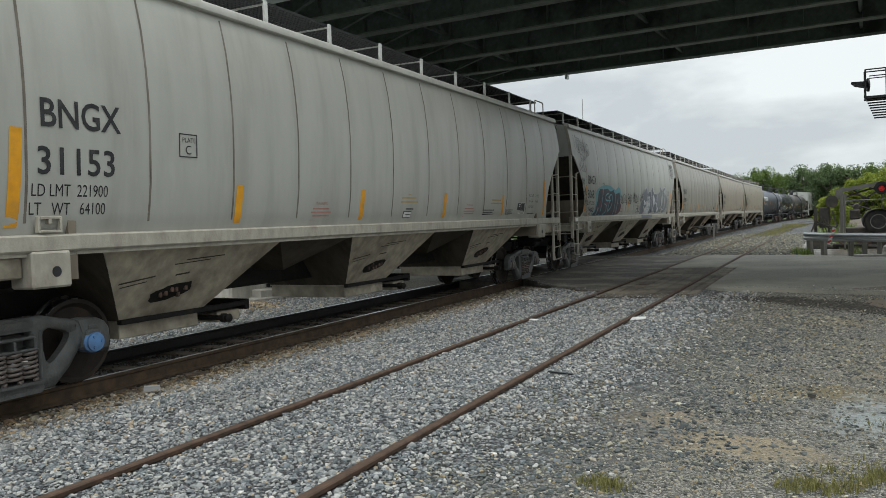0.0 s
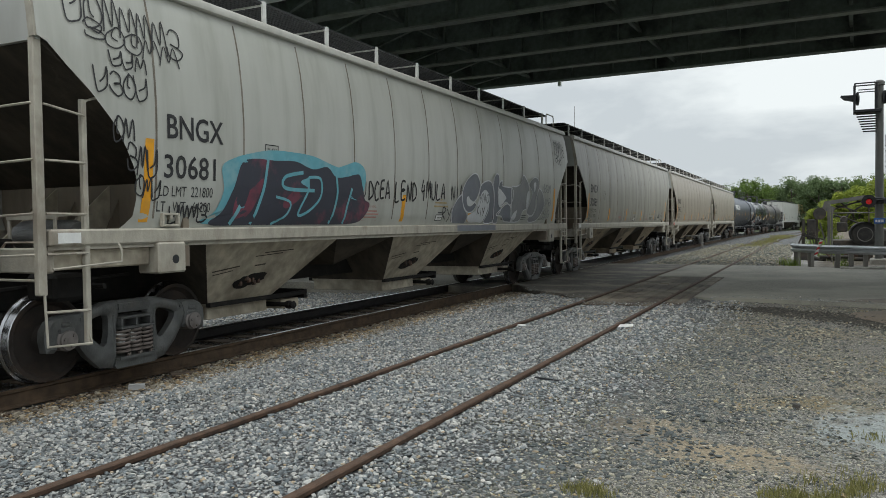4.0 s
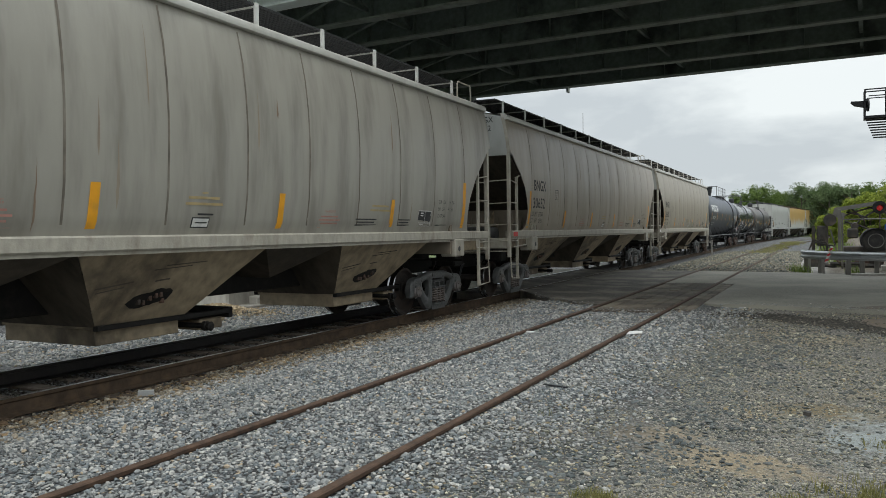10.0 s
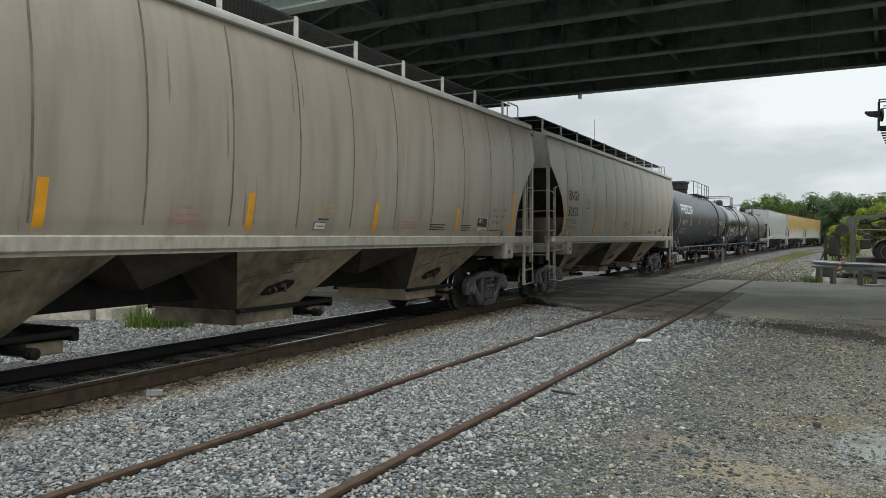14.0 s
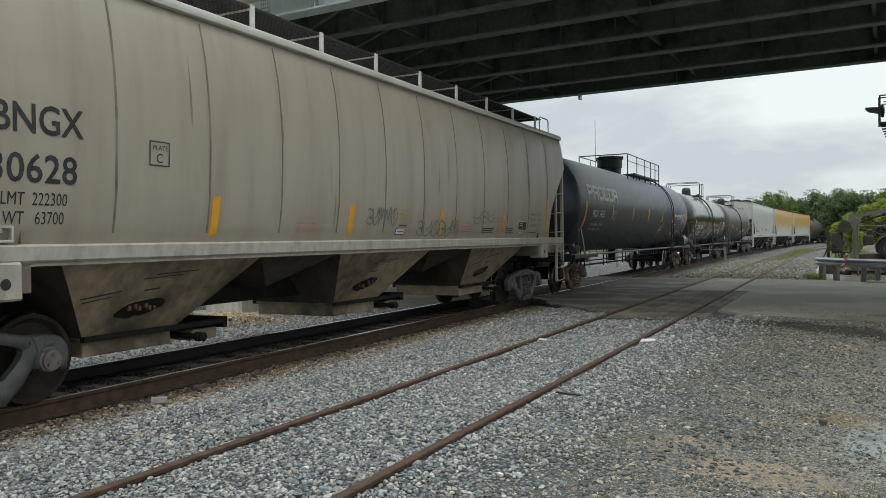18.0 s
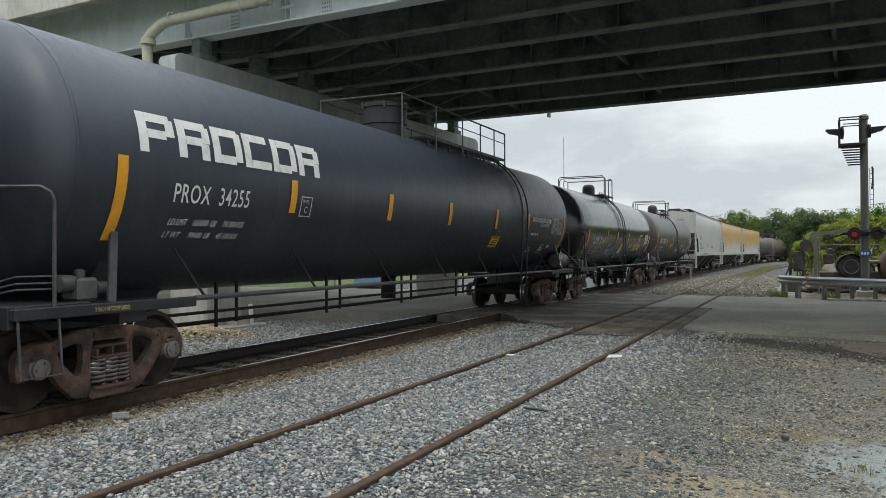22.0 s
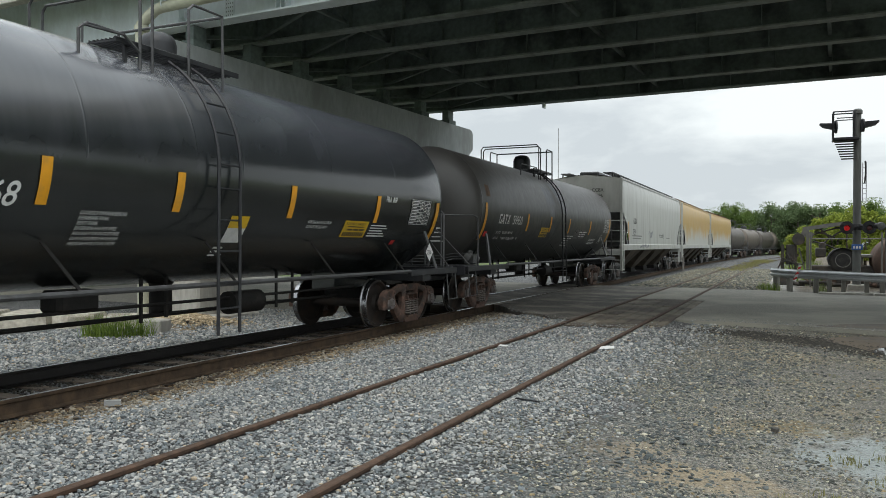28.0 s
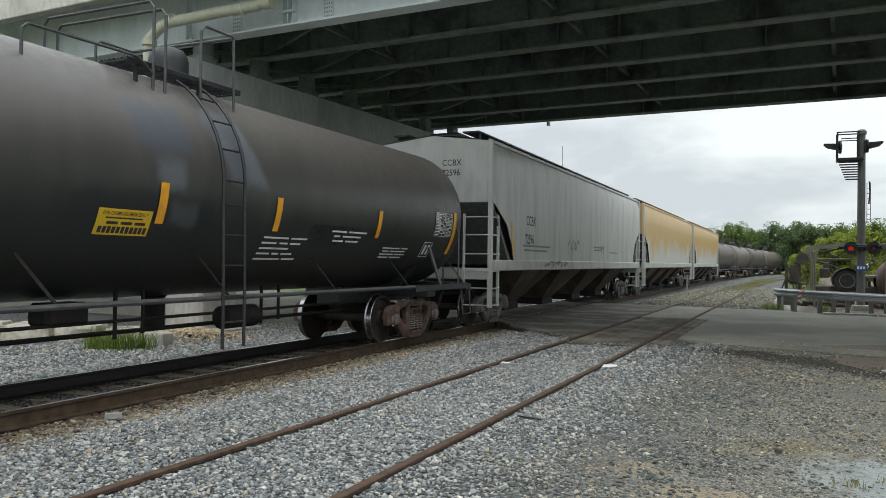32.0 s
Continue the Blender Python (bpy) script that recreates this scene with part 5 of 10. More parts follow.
    for a_, b_, c_, d_ in ((5.45, 5.97, 1.69, 1.702), (5.45, 5.97, 1.958, 1.97), (5.45, 5.462, 1.69, 1.97), (5.958, 5.97, 1.69, 1.97), (5.70, 5.71, 1.75, 1.97), (5.45, 5.97, 1.745, 1.755), (5.53, 5.64, 1.91, 1.935), (5.53, 5.64, 1.87, 1.89), (5.5, 5.66, 1.712, 1.732)):
        part("stencil_mark", patch(a_, b_, c_, d_, hopper_skin, 0.011, 1, 1), M_WHITE, tagp, fix=False)
    part("end_lettering", letters(marks, 0.19, lambda u, v: (0.70 + u, -8.842, 4.11 + v), 1.0, 0.004, 0.92), M_INK, body)
    part("end_lettering", letters(number, 0.19, lambda u, v: (0.70 + u, -8.842, 3.91 + v), 1.0, 0.004, 0.92), M_INK, body)
    # a ticket pocket and a small tag on the sill
    tp_ = Shape()
    for a_, b_, c_, d_ in ((-7.30, -7.275, 1.61, 1.76), (-7.065, -7.04, 1.61, 1.76), (-7.275, -7.065, 1.61, 1.635), (-7.275, -7.065, 1.735, 1.76), (-7.19, -7.15, 1.69, 1.735)):
        tp_.box(1.545, 1.60, a_, b_, c_, d_, 0, 0.004)
    part("card_holder", tp_, PAINT_SILL, body, "open steel card holder")
    tg = Shape().box(1.60, 1.608, -8.66, -8.4, 1.46, 1.56, 0)
    part("sill_tag", tg, M_RED if number == "30652" else M_WHITE, car)
    for q in (-1, 1):
        truck(car, q * 7.26, "grey", number == "31153" and q < 0)
        coupler(car, q * 8.74, q)
    return car


def tank_car(name, paint, label, half, R, zc, tc, style, bands=(), shift=0.0):
    """Tank car: shell with dished heads, saddles, end platforms, rails and top fittings."""
    car = thing(name, label, "tank car", "cars of the train")
    s = Shape()
    hd = R * 0.40
    prof = [(0.02, -half)]
    for k in range(1, 9):
        a = k / 8 * math.pi / 2
        prof.append((R * math.sin(a), -half + hd * (1 - math.cos(a))))
    n = 10
    prof += [(R, -half + hd + (2 * (half - hd)) * i / n) for i in range(1, n)]
    prof += [(r, -h) for r, h in reversed(prof[:9])]
    s.lathe(prof, (0, shift, zc), 1, 48)
    shell = part("shell", s, paint, car, angle=50)
    for y in [-half + hd + shift, half - hd + shift] + list(bands):
        wr = Shape()
        wr.lathe([(R - 0.004, y - 0.03), (R + 0.0012, y - 0.014), (R + 0.0012, y + 0.014), (R - 0.004, y + 0.03)], (0, 0, zc), 1, 48)
        part("weld_band", wr, paint, shell)
    out = style
    long_car = half > 9
    for q in (-1, 1):
        b = Shape()
        b.box(-0.25, 0.25, q * (tc - 1.6), q * out, 0.72, 1.08, 0, 0.02)
        b.prism([(-1.05, zc - R * 0.72), (1.05, zc - R * 0.72), (0.7, 1.05), (-0.7, 1.05)], 1, q * (tc - 0.12), q * (tc + 0.12))
        b.prism([(-0.5, zc - R * 0.9), (0.5, zc - R * 0.9), (0.3, 1.05), (-0.3, 1.05)], 1, q * (tc - 1.5), q * (tc + 0.9))
        part("saddle", b, paint, car)
        part("end_platform", Shape().box(-1.435, 1.435, q * (out - 0.95), q * (out - 0.062), 1.02, 1.12, 0, 0.01), M_BLACK, car, "black steel end platform")
        part("end_sill", Shape().box(-1.435, 1.435, q * (out - 0.06), q * out, 0.90, 1.12, 0, 0.01), M_BLACK, car)
        for sg in (1, -1):
            part("side_sill", Shape().box(sg * 1.44, sg * 1.53, q * (tc - 0.9), q * out, 0.985, 1.10, 0, 0.01), M_BLACK, car)
            part("body_bolster", Shape().box(sg * 0.3, sg * 1.435, q * (tc - 0.2), q * (tc + 0.2), 0.86, 1.0, 0, 0.01), M_BLACK, car)
        for sg in (1, -1):
            back = 0.45 if long_car else 0.66
            h = Shape()
            h.tube([(sg * 1.50, q * (out - back), 1.1), (sg * 1.50, q * (out - back), 2.12), (sg * 1.49, q * (out - back + 0.03), 2.20), (sg * 1.42, q * (out - back + 0.09), 2.25), (sg * 0.95, q * (out - 0.12), 2.25), (sg * 0.55, q * (out - 0.03), 2.25), (sg * 0.47, q * (out - 0.02), 2.17), (sg * 0.45, q * (out - 0.02), 1.1)], 0.02, 8)
            part("end_handrail", h, M_HANDRAIL, car)
            if not long_car:
                part("brace", Shape().flat((sg * 0.5, q * (out - 0.04), 2.14), (sg * 1.46, q * (out - 0.28), 1.12), 0.05, 0.012, (0, 1, 0)), M_HANDRAIL, car)
            part("step", Shape().tube([(sg * 1.50, q * (out - 0.05), 1.0), (sg * 1.55, q * (out - 0.05), 0.45), (sg * 1.55, q * (out - 0.5), 0.45), (sg * 1.50, q * (out - 0.5), 1.0)], 0.015, 6), M_HANDRAIL, car)
            part("brace", Shape().flat((sg * 1.30, q * (tc + 0.15), 1.85), (sg * 1.48, q * (tc + 0.35), 1.1), 0.10, 0.03, (0, 1, 0)), M_HANDRAIL, car)
        if not long_car:
            lp_ = Shape().tube([(0.86, q * (out - 0.01), 1.1), (0.86, q * (out - 0.01), 2.32), (0.80, q * (out - 0.01), 2.40), (-0.80, q * (out - 0.01), 2.40), (-0.86, q * (out - 0.01), 2.32), (-0.86, q * (out - 0.01), 1.1)], 0.02, 8)
            part("end_handrail", lp_, M_HANDRAIL, car)
        if q < 0:
            bv = Shape()
            y_ = -(out - 1.02)
            bv.box(1.06, 1.34, y_ - 0.14, y_ + 0.12, 1.12, 1.36, 0, 0.03)
            bv.lathe([(0.03, -0.18), (0.085, -0.16), (0.09, 0.0), (0.075, 0.05)], (1.2, y_ - 0.12, 1.30), 1, 12)
            bv.lathe([(0.03, 0.0), (0.07, 0.02), (0.07, 0.16), (0.03, 0.20)], (1.24, y_ + 0.12, 1.25), 1, 12)
            bv.lathe([(0.05, 1.34), (0.06, 1.36), (0.06, 1.43), (0.02, 1.45)], (1.16, y_ + 0.02, 0), 2, 12)
            part("brake_valve", bv, M_TRUCK, car, "grey brake valve on the end platform")
            pp = Shape()
            for i_, zz in enumerate((1.20, 1.26, 1.33)):
                pp.tube([(-0.9, -(out - 0.30 - 0.05 * i_), zz - 0.03), (0.75, -(out - 0.32 - 0.05 * i_), zz), (0.95, -(out - 0.45), zz + 0.05), (1.12, y_ - 0.1, zz + 0.05)], 0.013, 5)
            part("air_pipe", pp, M_HANDRAIL, car, "thin air pipes on the end platform")
        coupler(car, q * out, q)
        truck(car, q * tc, "rust")
    for sg in (1, -1):
        part("side_rail", Shape().tube([(sg * 1.5, -(tc - 0.9), 1.08), (sg * 1.5, tc - 0.9, 1.08)], 0.032, 8), M_HANDRAIL, car, "long pipe handrail below the tank")
        k = int((2 * tc - 2) / 2.3)
        for i in range(k + 1):
            y = -(tc - 1.1) + (2 * tc - 2.2) * i / k
            part("strut", Shape().flat((sg * (R * 0.80), y - 0.25, zc - R * 0.62), (sg * 1.48, y, 1.08), 0.045, 0.012, (0, 1, 0)), M_GREASE, car)
    un = Shape()
    un.tube([(0.55, -(tc - 1.4), 0.80), (0.55, tc - 1.4, 0.80)], 0.022, 6)
    un.tube([(0.2, -(tc - 1.4), 0.62), (0.2, tc - 1.4, 0.62)], 0.03, 6)
    for yy in np.arange(-(tc - 2.4), tc - 2.3, 2.9):
        un.box(0.535, 0.57, yy - 0.018, yy + 0.018, 0.58, zc - R * 0.86)
        un.box(0.535, 0.57, yy + 0.43, yy + 0.466, 0.62, zc - R * 0.86)
    if not long_car:
        un.box(0.25, 0.6, -2.0, -1.4, 0.78, 1.05, 0, 0.05)
        un.lathe([(0.05, 1.0), (0.17, 1.03), (0.17, 1.75), (0.05, 1.78)], (0.5, 0, 0.72), 1, 14)
    un.lathe([(0.16, zc - R - 0.45), (0.16, zc - R - 0.02), (0.2, zc - R + 0.02)], (0, 0.2, 0), 2, 12)
    part("brake_gear", un, M_GREASE, car, "brake pipes and levers below the tank")
    return car, shell



def on_tank(R, zc, y0, z0, lift=0.006):
    def place(u, v):
        a = math.asin((z0 - zc) / R) + v / R
        return ((R + lift) * math.cos(a), y0 + u, zc + (R + lift) * math.sin(a))
    return place


def tank_patch(R, zc, y0, y1, z0, z1, lift=0.005, n=5):
    return Shape().grid([[((math.sqrt(max(0.01, R * R - (z - zc) ** 2)) + lift), y, z) for y in (y0, (y0 + y1) / 2, y1)] for z in [z0 + (z1 - z0) * i / n for i in range(n + 1)]])


def tank_top(car, R, zc, y0, y1, dome_y, dome_r, dome_h, round_lid=True):
    """Walkway and manway dome on a tank's crown."""
    z = zc + R
    flat_lid = [(dome_r * 0.92, z - 0.12), (dome_r * 0.92, z + dome_h * 0.28), (dome_r, z + dome_h * 0.30), (dome_r, z + dome_h * 0.55), (dome_r * 1.0, z + dome_h * 0.80), (dome_r * 1.07, z + dome_h * 0.82), (dome_r * 1.07, z + dome_h * 0.93), (dome_r * 0.98, z + dome_h * 0.94), (dome_r * 0.9, z + dome_h * 0.985), (0.05, z + dome_h)]
    bonnet = [(dome_r * 1.12, z - 0.12), (dome_r * 1.12, z + 0.02), (dome_r, z + 0.03), (dome_r, z + dome_h * 0.62), (dome_r * 0.93, z + dome_h * 0.78), (dome_r * 0.74, z + dome_h * 0.91), (dome_r * 0.42, z + dome_h * 0.98), (0.03, z + dome_h)]
    d = Shape().lathe(bonnet if round_lid else flat_lid, (0, dome_y, 0), 2, 24)
    for k in range(0 if round_lid else 6):
        a = k * 1.047
        d.box(math.cos(a) * dome_r * 1.05 - 0.03, math.cos(a) * dome_r * 1.05 + 0.03, dome_y + math.sin(a) * dome_r * 1.05 - 0.03, dome_y + math.sin(a) * dome_r * 1.05 + 0.03, z + dome_h * 0.76, z + dome_h * 0.97)
    part("manway_dome", d, M_BLACK, car, "black bonnet over the manway" if round_lid else "black manway drum with a flat lid")
    for sg in (1, -1):
        w = Shape()
        for i in range(7):
            xx = 0.50 + 0.065 * i
            w.box(sg * (xx - 0.008), sg * (xx + 0.008), y0, y1, z - 0.075, z - 0.045)
        w.box(sg * 0.89, sg * 0.92, y0, y1, z - 0.10, z - 0.03, 0, 0.006)
        for yy in np.arange(y0, y1 + 0.01, 0.3):
            w.box(sg * 0.48, sg * 0.90, yy - 0.01, yy + 0.01, z - 0.09, z - 0.075)
        for yy in np.arange(y0 + 0.2, y1, 1.1):
            w.box(sg * 0.84, sg * 0.88, yy - 0.02, yy + 0.02, z - 0.36, z - 0.09)
        part("top_walkway", w, M_BLACK, car, "narrow steel grating walkway")


def tank_cage(car, R, zc, y, low=1.6):
    """Hoops across a tank's crown and short side rails round the manway."""
    z, b = zc + R + 0.68, zc + math.sqrt(R * R - 0.9) - 0.04
    for dy, dz in ((-0.1, 0.04), (0.1, 0.0)):
        part("top_handrail", Shape().tube([(0.95, y + dy, b), (0.95, y + dy, z + dz - 0.08), (0.88, y + dy, z + dz), (-0.88, y + dy, z + dz), (-0.95, y + dy, z + dz - 0.08), (-0.95, y + dy, b)], 0.02, 6), M_HANDRAIL, car)
    for sg in (1, -1):
        part("top_handrail", Shape().tube([(sg * 0.95, y + 0.74, b), (sg * 0.95, y + 0.74, z - 0.1), (sg * 0.95, y + 0.82, z - 0.02), (sg * 0.95, y + 1.4, z - 0.02), (sg * 0.95, y + 1.42, b)], 0.02, 6), M_HANDRAIL, car)
    part("top_handrail", Shape().tube([(0.95, y + 1.4, z - 0.03), (-0.95, y + 1.4, z - 0.03)], 0.02, 6), M_HANDRAIL, car)
    for sg in (1, -1):
        part("top_handrail", Shape().tube([(sg * 0.95, y - low, b), (sg * 0.95, y - low, b + 0.30), (sg * 0.95, y - low + 0.07, b + 0.36), (sg * 0.95, y - 0.35, b + 0.38), (sg * 0.95, y - 0.1, b + 0.22)], 0.018, 6), M_HANDRAIL, car)


def tank_ladder(car, R, zc, y, z0=0.45):
    """A ladder that follows the tank's side up to the walkway."""
    s = Shape()
    arc = [((R + 0.09) * math.sin(a), zc + (R + 0.09) * math.cos(a)) for a in [0.5 + 0.13 * i for i in range(9)]]
    low = [(R + 0.085, zc - 0.25), (1.56, 1.1), (1.56, z0)]
    for dy in (-0.21, 0.21):
        s.tube([(x, y + dy, z) for x, z in arc + low], 0.022, 6)
    path = arc + low
    for i in range(len(path) - 1):
        (x0, z0_), (x1, z1_) = path[i], path[i + 1]
        k = max(1, round(math.hypot(x1 - x0, z1_ - z0_) / 0.38))
        if i < len(arc) and i % 2:
            continue
        for j in range(k):
            f = j / k
            s.tube([(x0 + (x1 - x0) * f, y - 0.21, z0_ + (z1_ - z0_) * f), (x0 + (x1 - x0) * f, y + 0.21, z0_ + (z1_ - z0_) * f)], 0.013, 5)
    part("ladder", s, M_BLACK, car, "black ladder up the tank side")


def flat_hopper(name, paint, label):
    """Later covered hopper with plain straight sides and corner posts."""
    car = thing(name, label, "freight car", "cars of the train")
    s = Shape()
    hw = lambda z: float(np.interp(z, [1.62, 4.06, 4.42], [1.59, 1.59, 1.48]))
    zs = [1.62, 2.0, 2.5, 3.0, 3.5, 4.06, 4.26, 4.42]
    ends = lambda z: float(np.interp(z, [1.62, 2.3, 2.8, 3.0, 4.3], [8.2, 8.55, 9.1, 9.8, 9.8]))
    for sg in (1, -1):
        s.grid([[(sg * hw(z), max(-ends(z), min(ends(z), -9.8 + 19.6 * i / 40)), z) for i in range(41)] for z in zs])
    s.grid([[(x, y, z) for x, z in ((-1.48, 4.42), (-0.8, 4.55), (0, 4.62), (0.8, 4.55), (1.48, 4.42))] for y in (-9.8, 9.8)])
    body = part("body", s, paint, car, fix=False)
    for q in (-1, 1):
        e = Shape().prism([(-1.58, 2.98), (1.58, 2.98), (1.58, 4.06), (1.47, 4.42), (0, 4.60), (-1.47, 4.42), (-1.58, 4.06)], 1, q * 9.75, q * 9.8)
        part("end_panel", e, paint, car)
        sl = Shape().prism([(q * 9.78, 3.0), (q * 9.78, 2.95), (q * 8.5, 1.5), (q * 8.4, 1.5), (q * 8.4, 1.6)], 0, -1.57, 1.57)
        part("slope_sheet", sl, M_TRUCK, car)
        part("end_sill", Shape().box(-1.55, 1.55, q * 9.7, q * 9.82, 1.15, 1.42, 0, 0.015), paint, car)
        for sg in (1, -1):
            l_ = Shape()
            l_.box(sg * 1.5, sg * 1.6, q * 9.76, q * 9.88, 0.5, 4.42, 0, 0.01)
            l_.box(sg * 1.52, sg * 1.58, q * 9.25, q * 9.32, 0.5, 2.7, 0, 0.01)
            for z in (0.55, 0.95, 1.35, 1.75, 2.2, 2.62):
                l_.tube([(sg * 1.6, q * 9.8, z), (sg * 1.6, q * 9.3, z)], 0.015, 6)
                l_.tube([(sg * 1.55, q * 9.89, z), (sg * 0.9, q * 9.89, z)], 0.015, 6)
            l_.box(sg * 0.88, sg * 0.94, q * 9.86, q * 9.9, 1.0, 2.7, 0, 0.008)
            part("ladder", l_, PAINT_HOPPER_W, car)
        truck(car, q * 8.3, "grey")
        coupler(car, q * 9.8, q)
    for sg in (1, -1):
        part("side_sill", Shape().box(sg * 1.45, sg * 1.63, -9.75, 9.75, 1.36, 1.62, 0, 0.02), PAINT_HOPPER_W, car)
        rt = Shape().box(sg * 1.46, sg * 1.53, -9.82, 9.82, 4.37, 4.46, 0, 0.015)
        part("roof_trim", rt, paint, car)
        g_ = Shape()
        g_.box(sg * 0.72, sg * 1.15, -9.6, 9.6, 4.665, 4.70)
        for i in range(13):
            yy = -9.4 + i * 1.567
            g_.box(sg * 1.08, sg * 1.12, yy - 0.03, yy + 0.03, 4.48, 4.665)
        part("roof_walk", g_, M_BLACK if paint is PAINT_HOPPER_W else M_TRUCK_RUST, car)
    for k in range(6):
        part("roof_hatch", Shape().box(-0.42, 0.42, -9.1 + 3.06 * k, -6.2 + 3.06 * k, 4.54, 4.785, 0, 0.05), M_BLACK, car, "dark raised roof hatch")
    part("center_sill", Shape().box(-0.22, 0.22, -9.7, 9.7, 0.72, 1.16, 0, 0.02), M_GREASE, car)
    for c in (-5.6, -1.9, 1.9, 5.6):
        h = Shape()
        for sg in (1, -1):
            h.add([(sg * 1.5, c - 1.4, 1.4), (sg * 1.5, c + 1.4, 1.4), (sg * 0.6, c + 0.5, 0.4), (sg * 0.6, c - 0.5, 0.4)], [(0, 1, 2, 3)])
        for w in (-1, 1):
            h.add([(1.5, c + w * 1.4, 1.4), (-1.5, c + w * 1.4, 1.4), (-0.6, c + w * 0.5, 0.4), (0.6, c + w * 0.5, 0.4)], [(0, 1, 2, 3)])
        # Bays painted near-black for the shadow below the sill.
        part("hopper_bay", h, M_SLOPE, car, fix=False)
        part("outlet_gate", Shape().box(-0.66, 0.66, c - 0.6, c + 0.6, 0.22, 0.42, 0, 0.015), M_GREASE, car)
    return car, body


def draw_in(car, k, done=set()):
    """Bring a car's parts, but not its trucks, to k times their length along the car."""
    for ob in car.children:
        ob.matrix_basis = Matrix.Translation((0, (k - 1) * ob.matrix_basis.translation.y, 0)) @ ob.matrix_basis
        if ob.name.startswith("truck"):
            continue
        for o in (ob, *ob.children_recursive):
            if o.data.name not in done:
                done.add(o.data.name)
                o.data.transform(Matrix.Diagonal((1, k, 1, 1)))


TRAIN = []
marks = "BNGX"
for i, (num, wt) in enumerate((("31153", ("221900", "64100")), ("30681", ("221800", "64200")), ("30889", ("221700", "64300")), ("30652", ("222300", "63700")), ("30628", ("222300", "63700")))):
    TRAIN.append(hopper_car("hopper_car", PAINT_HOPPERS[i], ("weathered pale grey covered hopper car on the track", "pale grey covered hopper car with sprayed graffiti", "streaked dusty grey covered hopper car", "tan-grey covered hopper car with a red sill tag", "tan-grey covered hopper car with faint scribbles")[i], marks, num, wt))

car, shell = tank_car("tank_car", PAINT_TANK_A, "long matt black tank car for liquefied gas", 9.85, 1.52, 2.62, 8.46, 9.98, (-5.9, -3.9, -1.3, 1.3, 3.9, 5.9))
tank_top(car, 1.52, 2.62, 0.25, 5.2, 0.05, 0.49, 0.66, False)
for sg in (1, -1):
    r_ = Shape()
    r_.tube([(sg * 0.95, -0.97, 3.8), (sg * 0.95, -0.97, 4.76), (sg * 0.95, 5.1, 4.76), (sg * 0.95, 5.1, 3.8)], 0.02, 6)
    r_.tube([(sg * 0.95, -0.97, 4.5), (sg * 0.95, 5.1, 4.5)], 0.012, 6)
    for yy in (0.65, 2.15, 3.3, 4.28):
        r_.tube([(sg * 0.95, yy, 3.8), (sg * 0.95, yy, 4.76)], 0.018, 6)
    part("top_handrail", r_, M_HANDRAIL, car)
part("top_handrail", Shape().tube([(-0.95, -0.97, 4.76), (0.95, -0.97, 4.76)], 0.02, 6), M_HANDRAIL, car)
tank_ladder(car, 1.52, 2.62, 4.81)
PROX = (car, shell)
TRAIN.append(car)
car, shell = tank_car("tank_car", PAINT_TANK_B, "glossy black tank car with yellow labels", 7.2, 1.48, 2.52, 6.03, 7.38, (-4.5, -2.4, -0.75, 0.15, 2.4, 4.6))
tank_top(car, 1.48, 2.52, -1.5, 0.75, 0.14, 0.26, 0.50)
tank_cage(car, 1.48, 2.52, -1.05, 1.0)
tank_ladder(car, 1.48, 2.52, -0.25)
GLOSS = (car, shell)
TRAIN.append(car)
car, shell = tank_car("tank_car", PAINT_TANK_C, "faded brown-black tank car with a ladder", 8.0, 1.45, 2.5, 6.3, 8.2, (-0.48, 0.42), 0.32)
tank_top(car, 1.45, 2.5, -1.25, 0.85, 0.40, 0.28, 0.56)
tank_cage(car, 1.45, 2.5, -0.76, 1.9)
tank_ladder(car, 1.45, 2.5, -0.02)
FADED = (car, shell)
TRAIN.append(car)
car, body = flat_hopper("hopper_car", PAINT_HOPPER_W, "pale grey straight-sided covered hopper car")
PALE = (car, body)
TRAIN.append(car)
for k in range(2):
    car, body = flat_hopper("hopper_car", PAINT_HOPPER_Y, "faded yellow and white covered hopper car")
    TRAIN.append(car)
for k in range(5):
    car, shell = tank_car("tank_car", (PAINT_TANK_D, PAINT_TANK_E)[k % 2], "dusty dark grey tank car far down the train", 7.75, 1.46, 2.5, 7.1, 8.95, (-2.5, 2.5))
    tank_top(car, 1.46, 2.5, -1.0, 1.0, 0.0, 0.4, 0.5)
    tank_cage(car, 1.46, 2.5, -0.6)
    TRAIN.append(car)


# ---- quick meshes of many small pieces ----
def quick(name, verts, faces, mats, smooth=False):
    """A mesh from an array of points and an array of faces that all have as many corners."""
    verts, faces = np.asarray(verts, dtype=np.float32).reshape(-1, 3), np.asarray(faces, dtype=np.int32)
    me = bpy.data.meshes.new(name)
    me.vertices.add(len(verts))
    me.vertices.foreach_set("co", verts.ravel())
    me.loops.add(faces.size)
    me.loops.foreach_set("vertex_index", faces.ravel())
    me.polygons.add(len(faces))
    me.polygons.foreach_set("loop_start", np.arange(0, faces.size, faces.shape[1], dtype=np.int32))
    me.polygons.foreach_set("use_smooth", np.full(len(faces), smooth))
    for m in mats:
        me.materials.append(m)
    me.update(calc_edges=True)
    return me


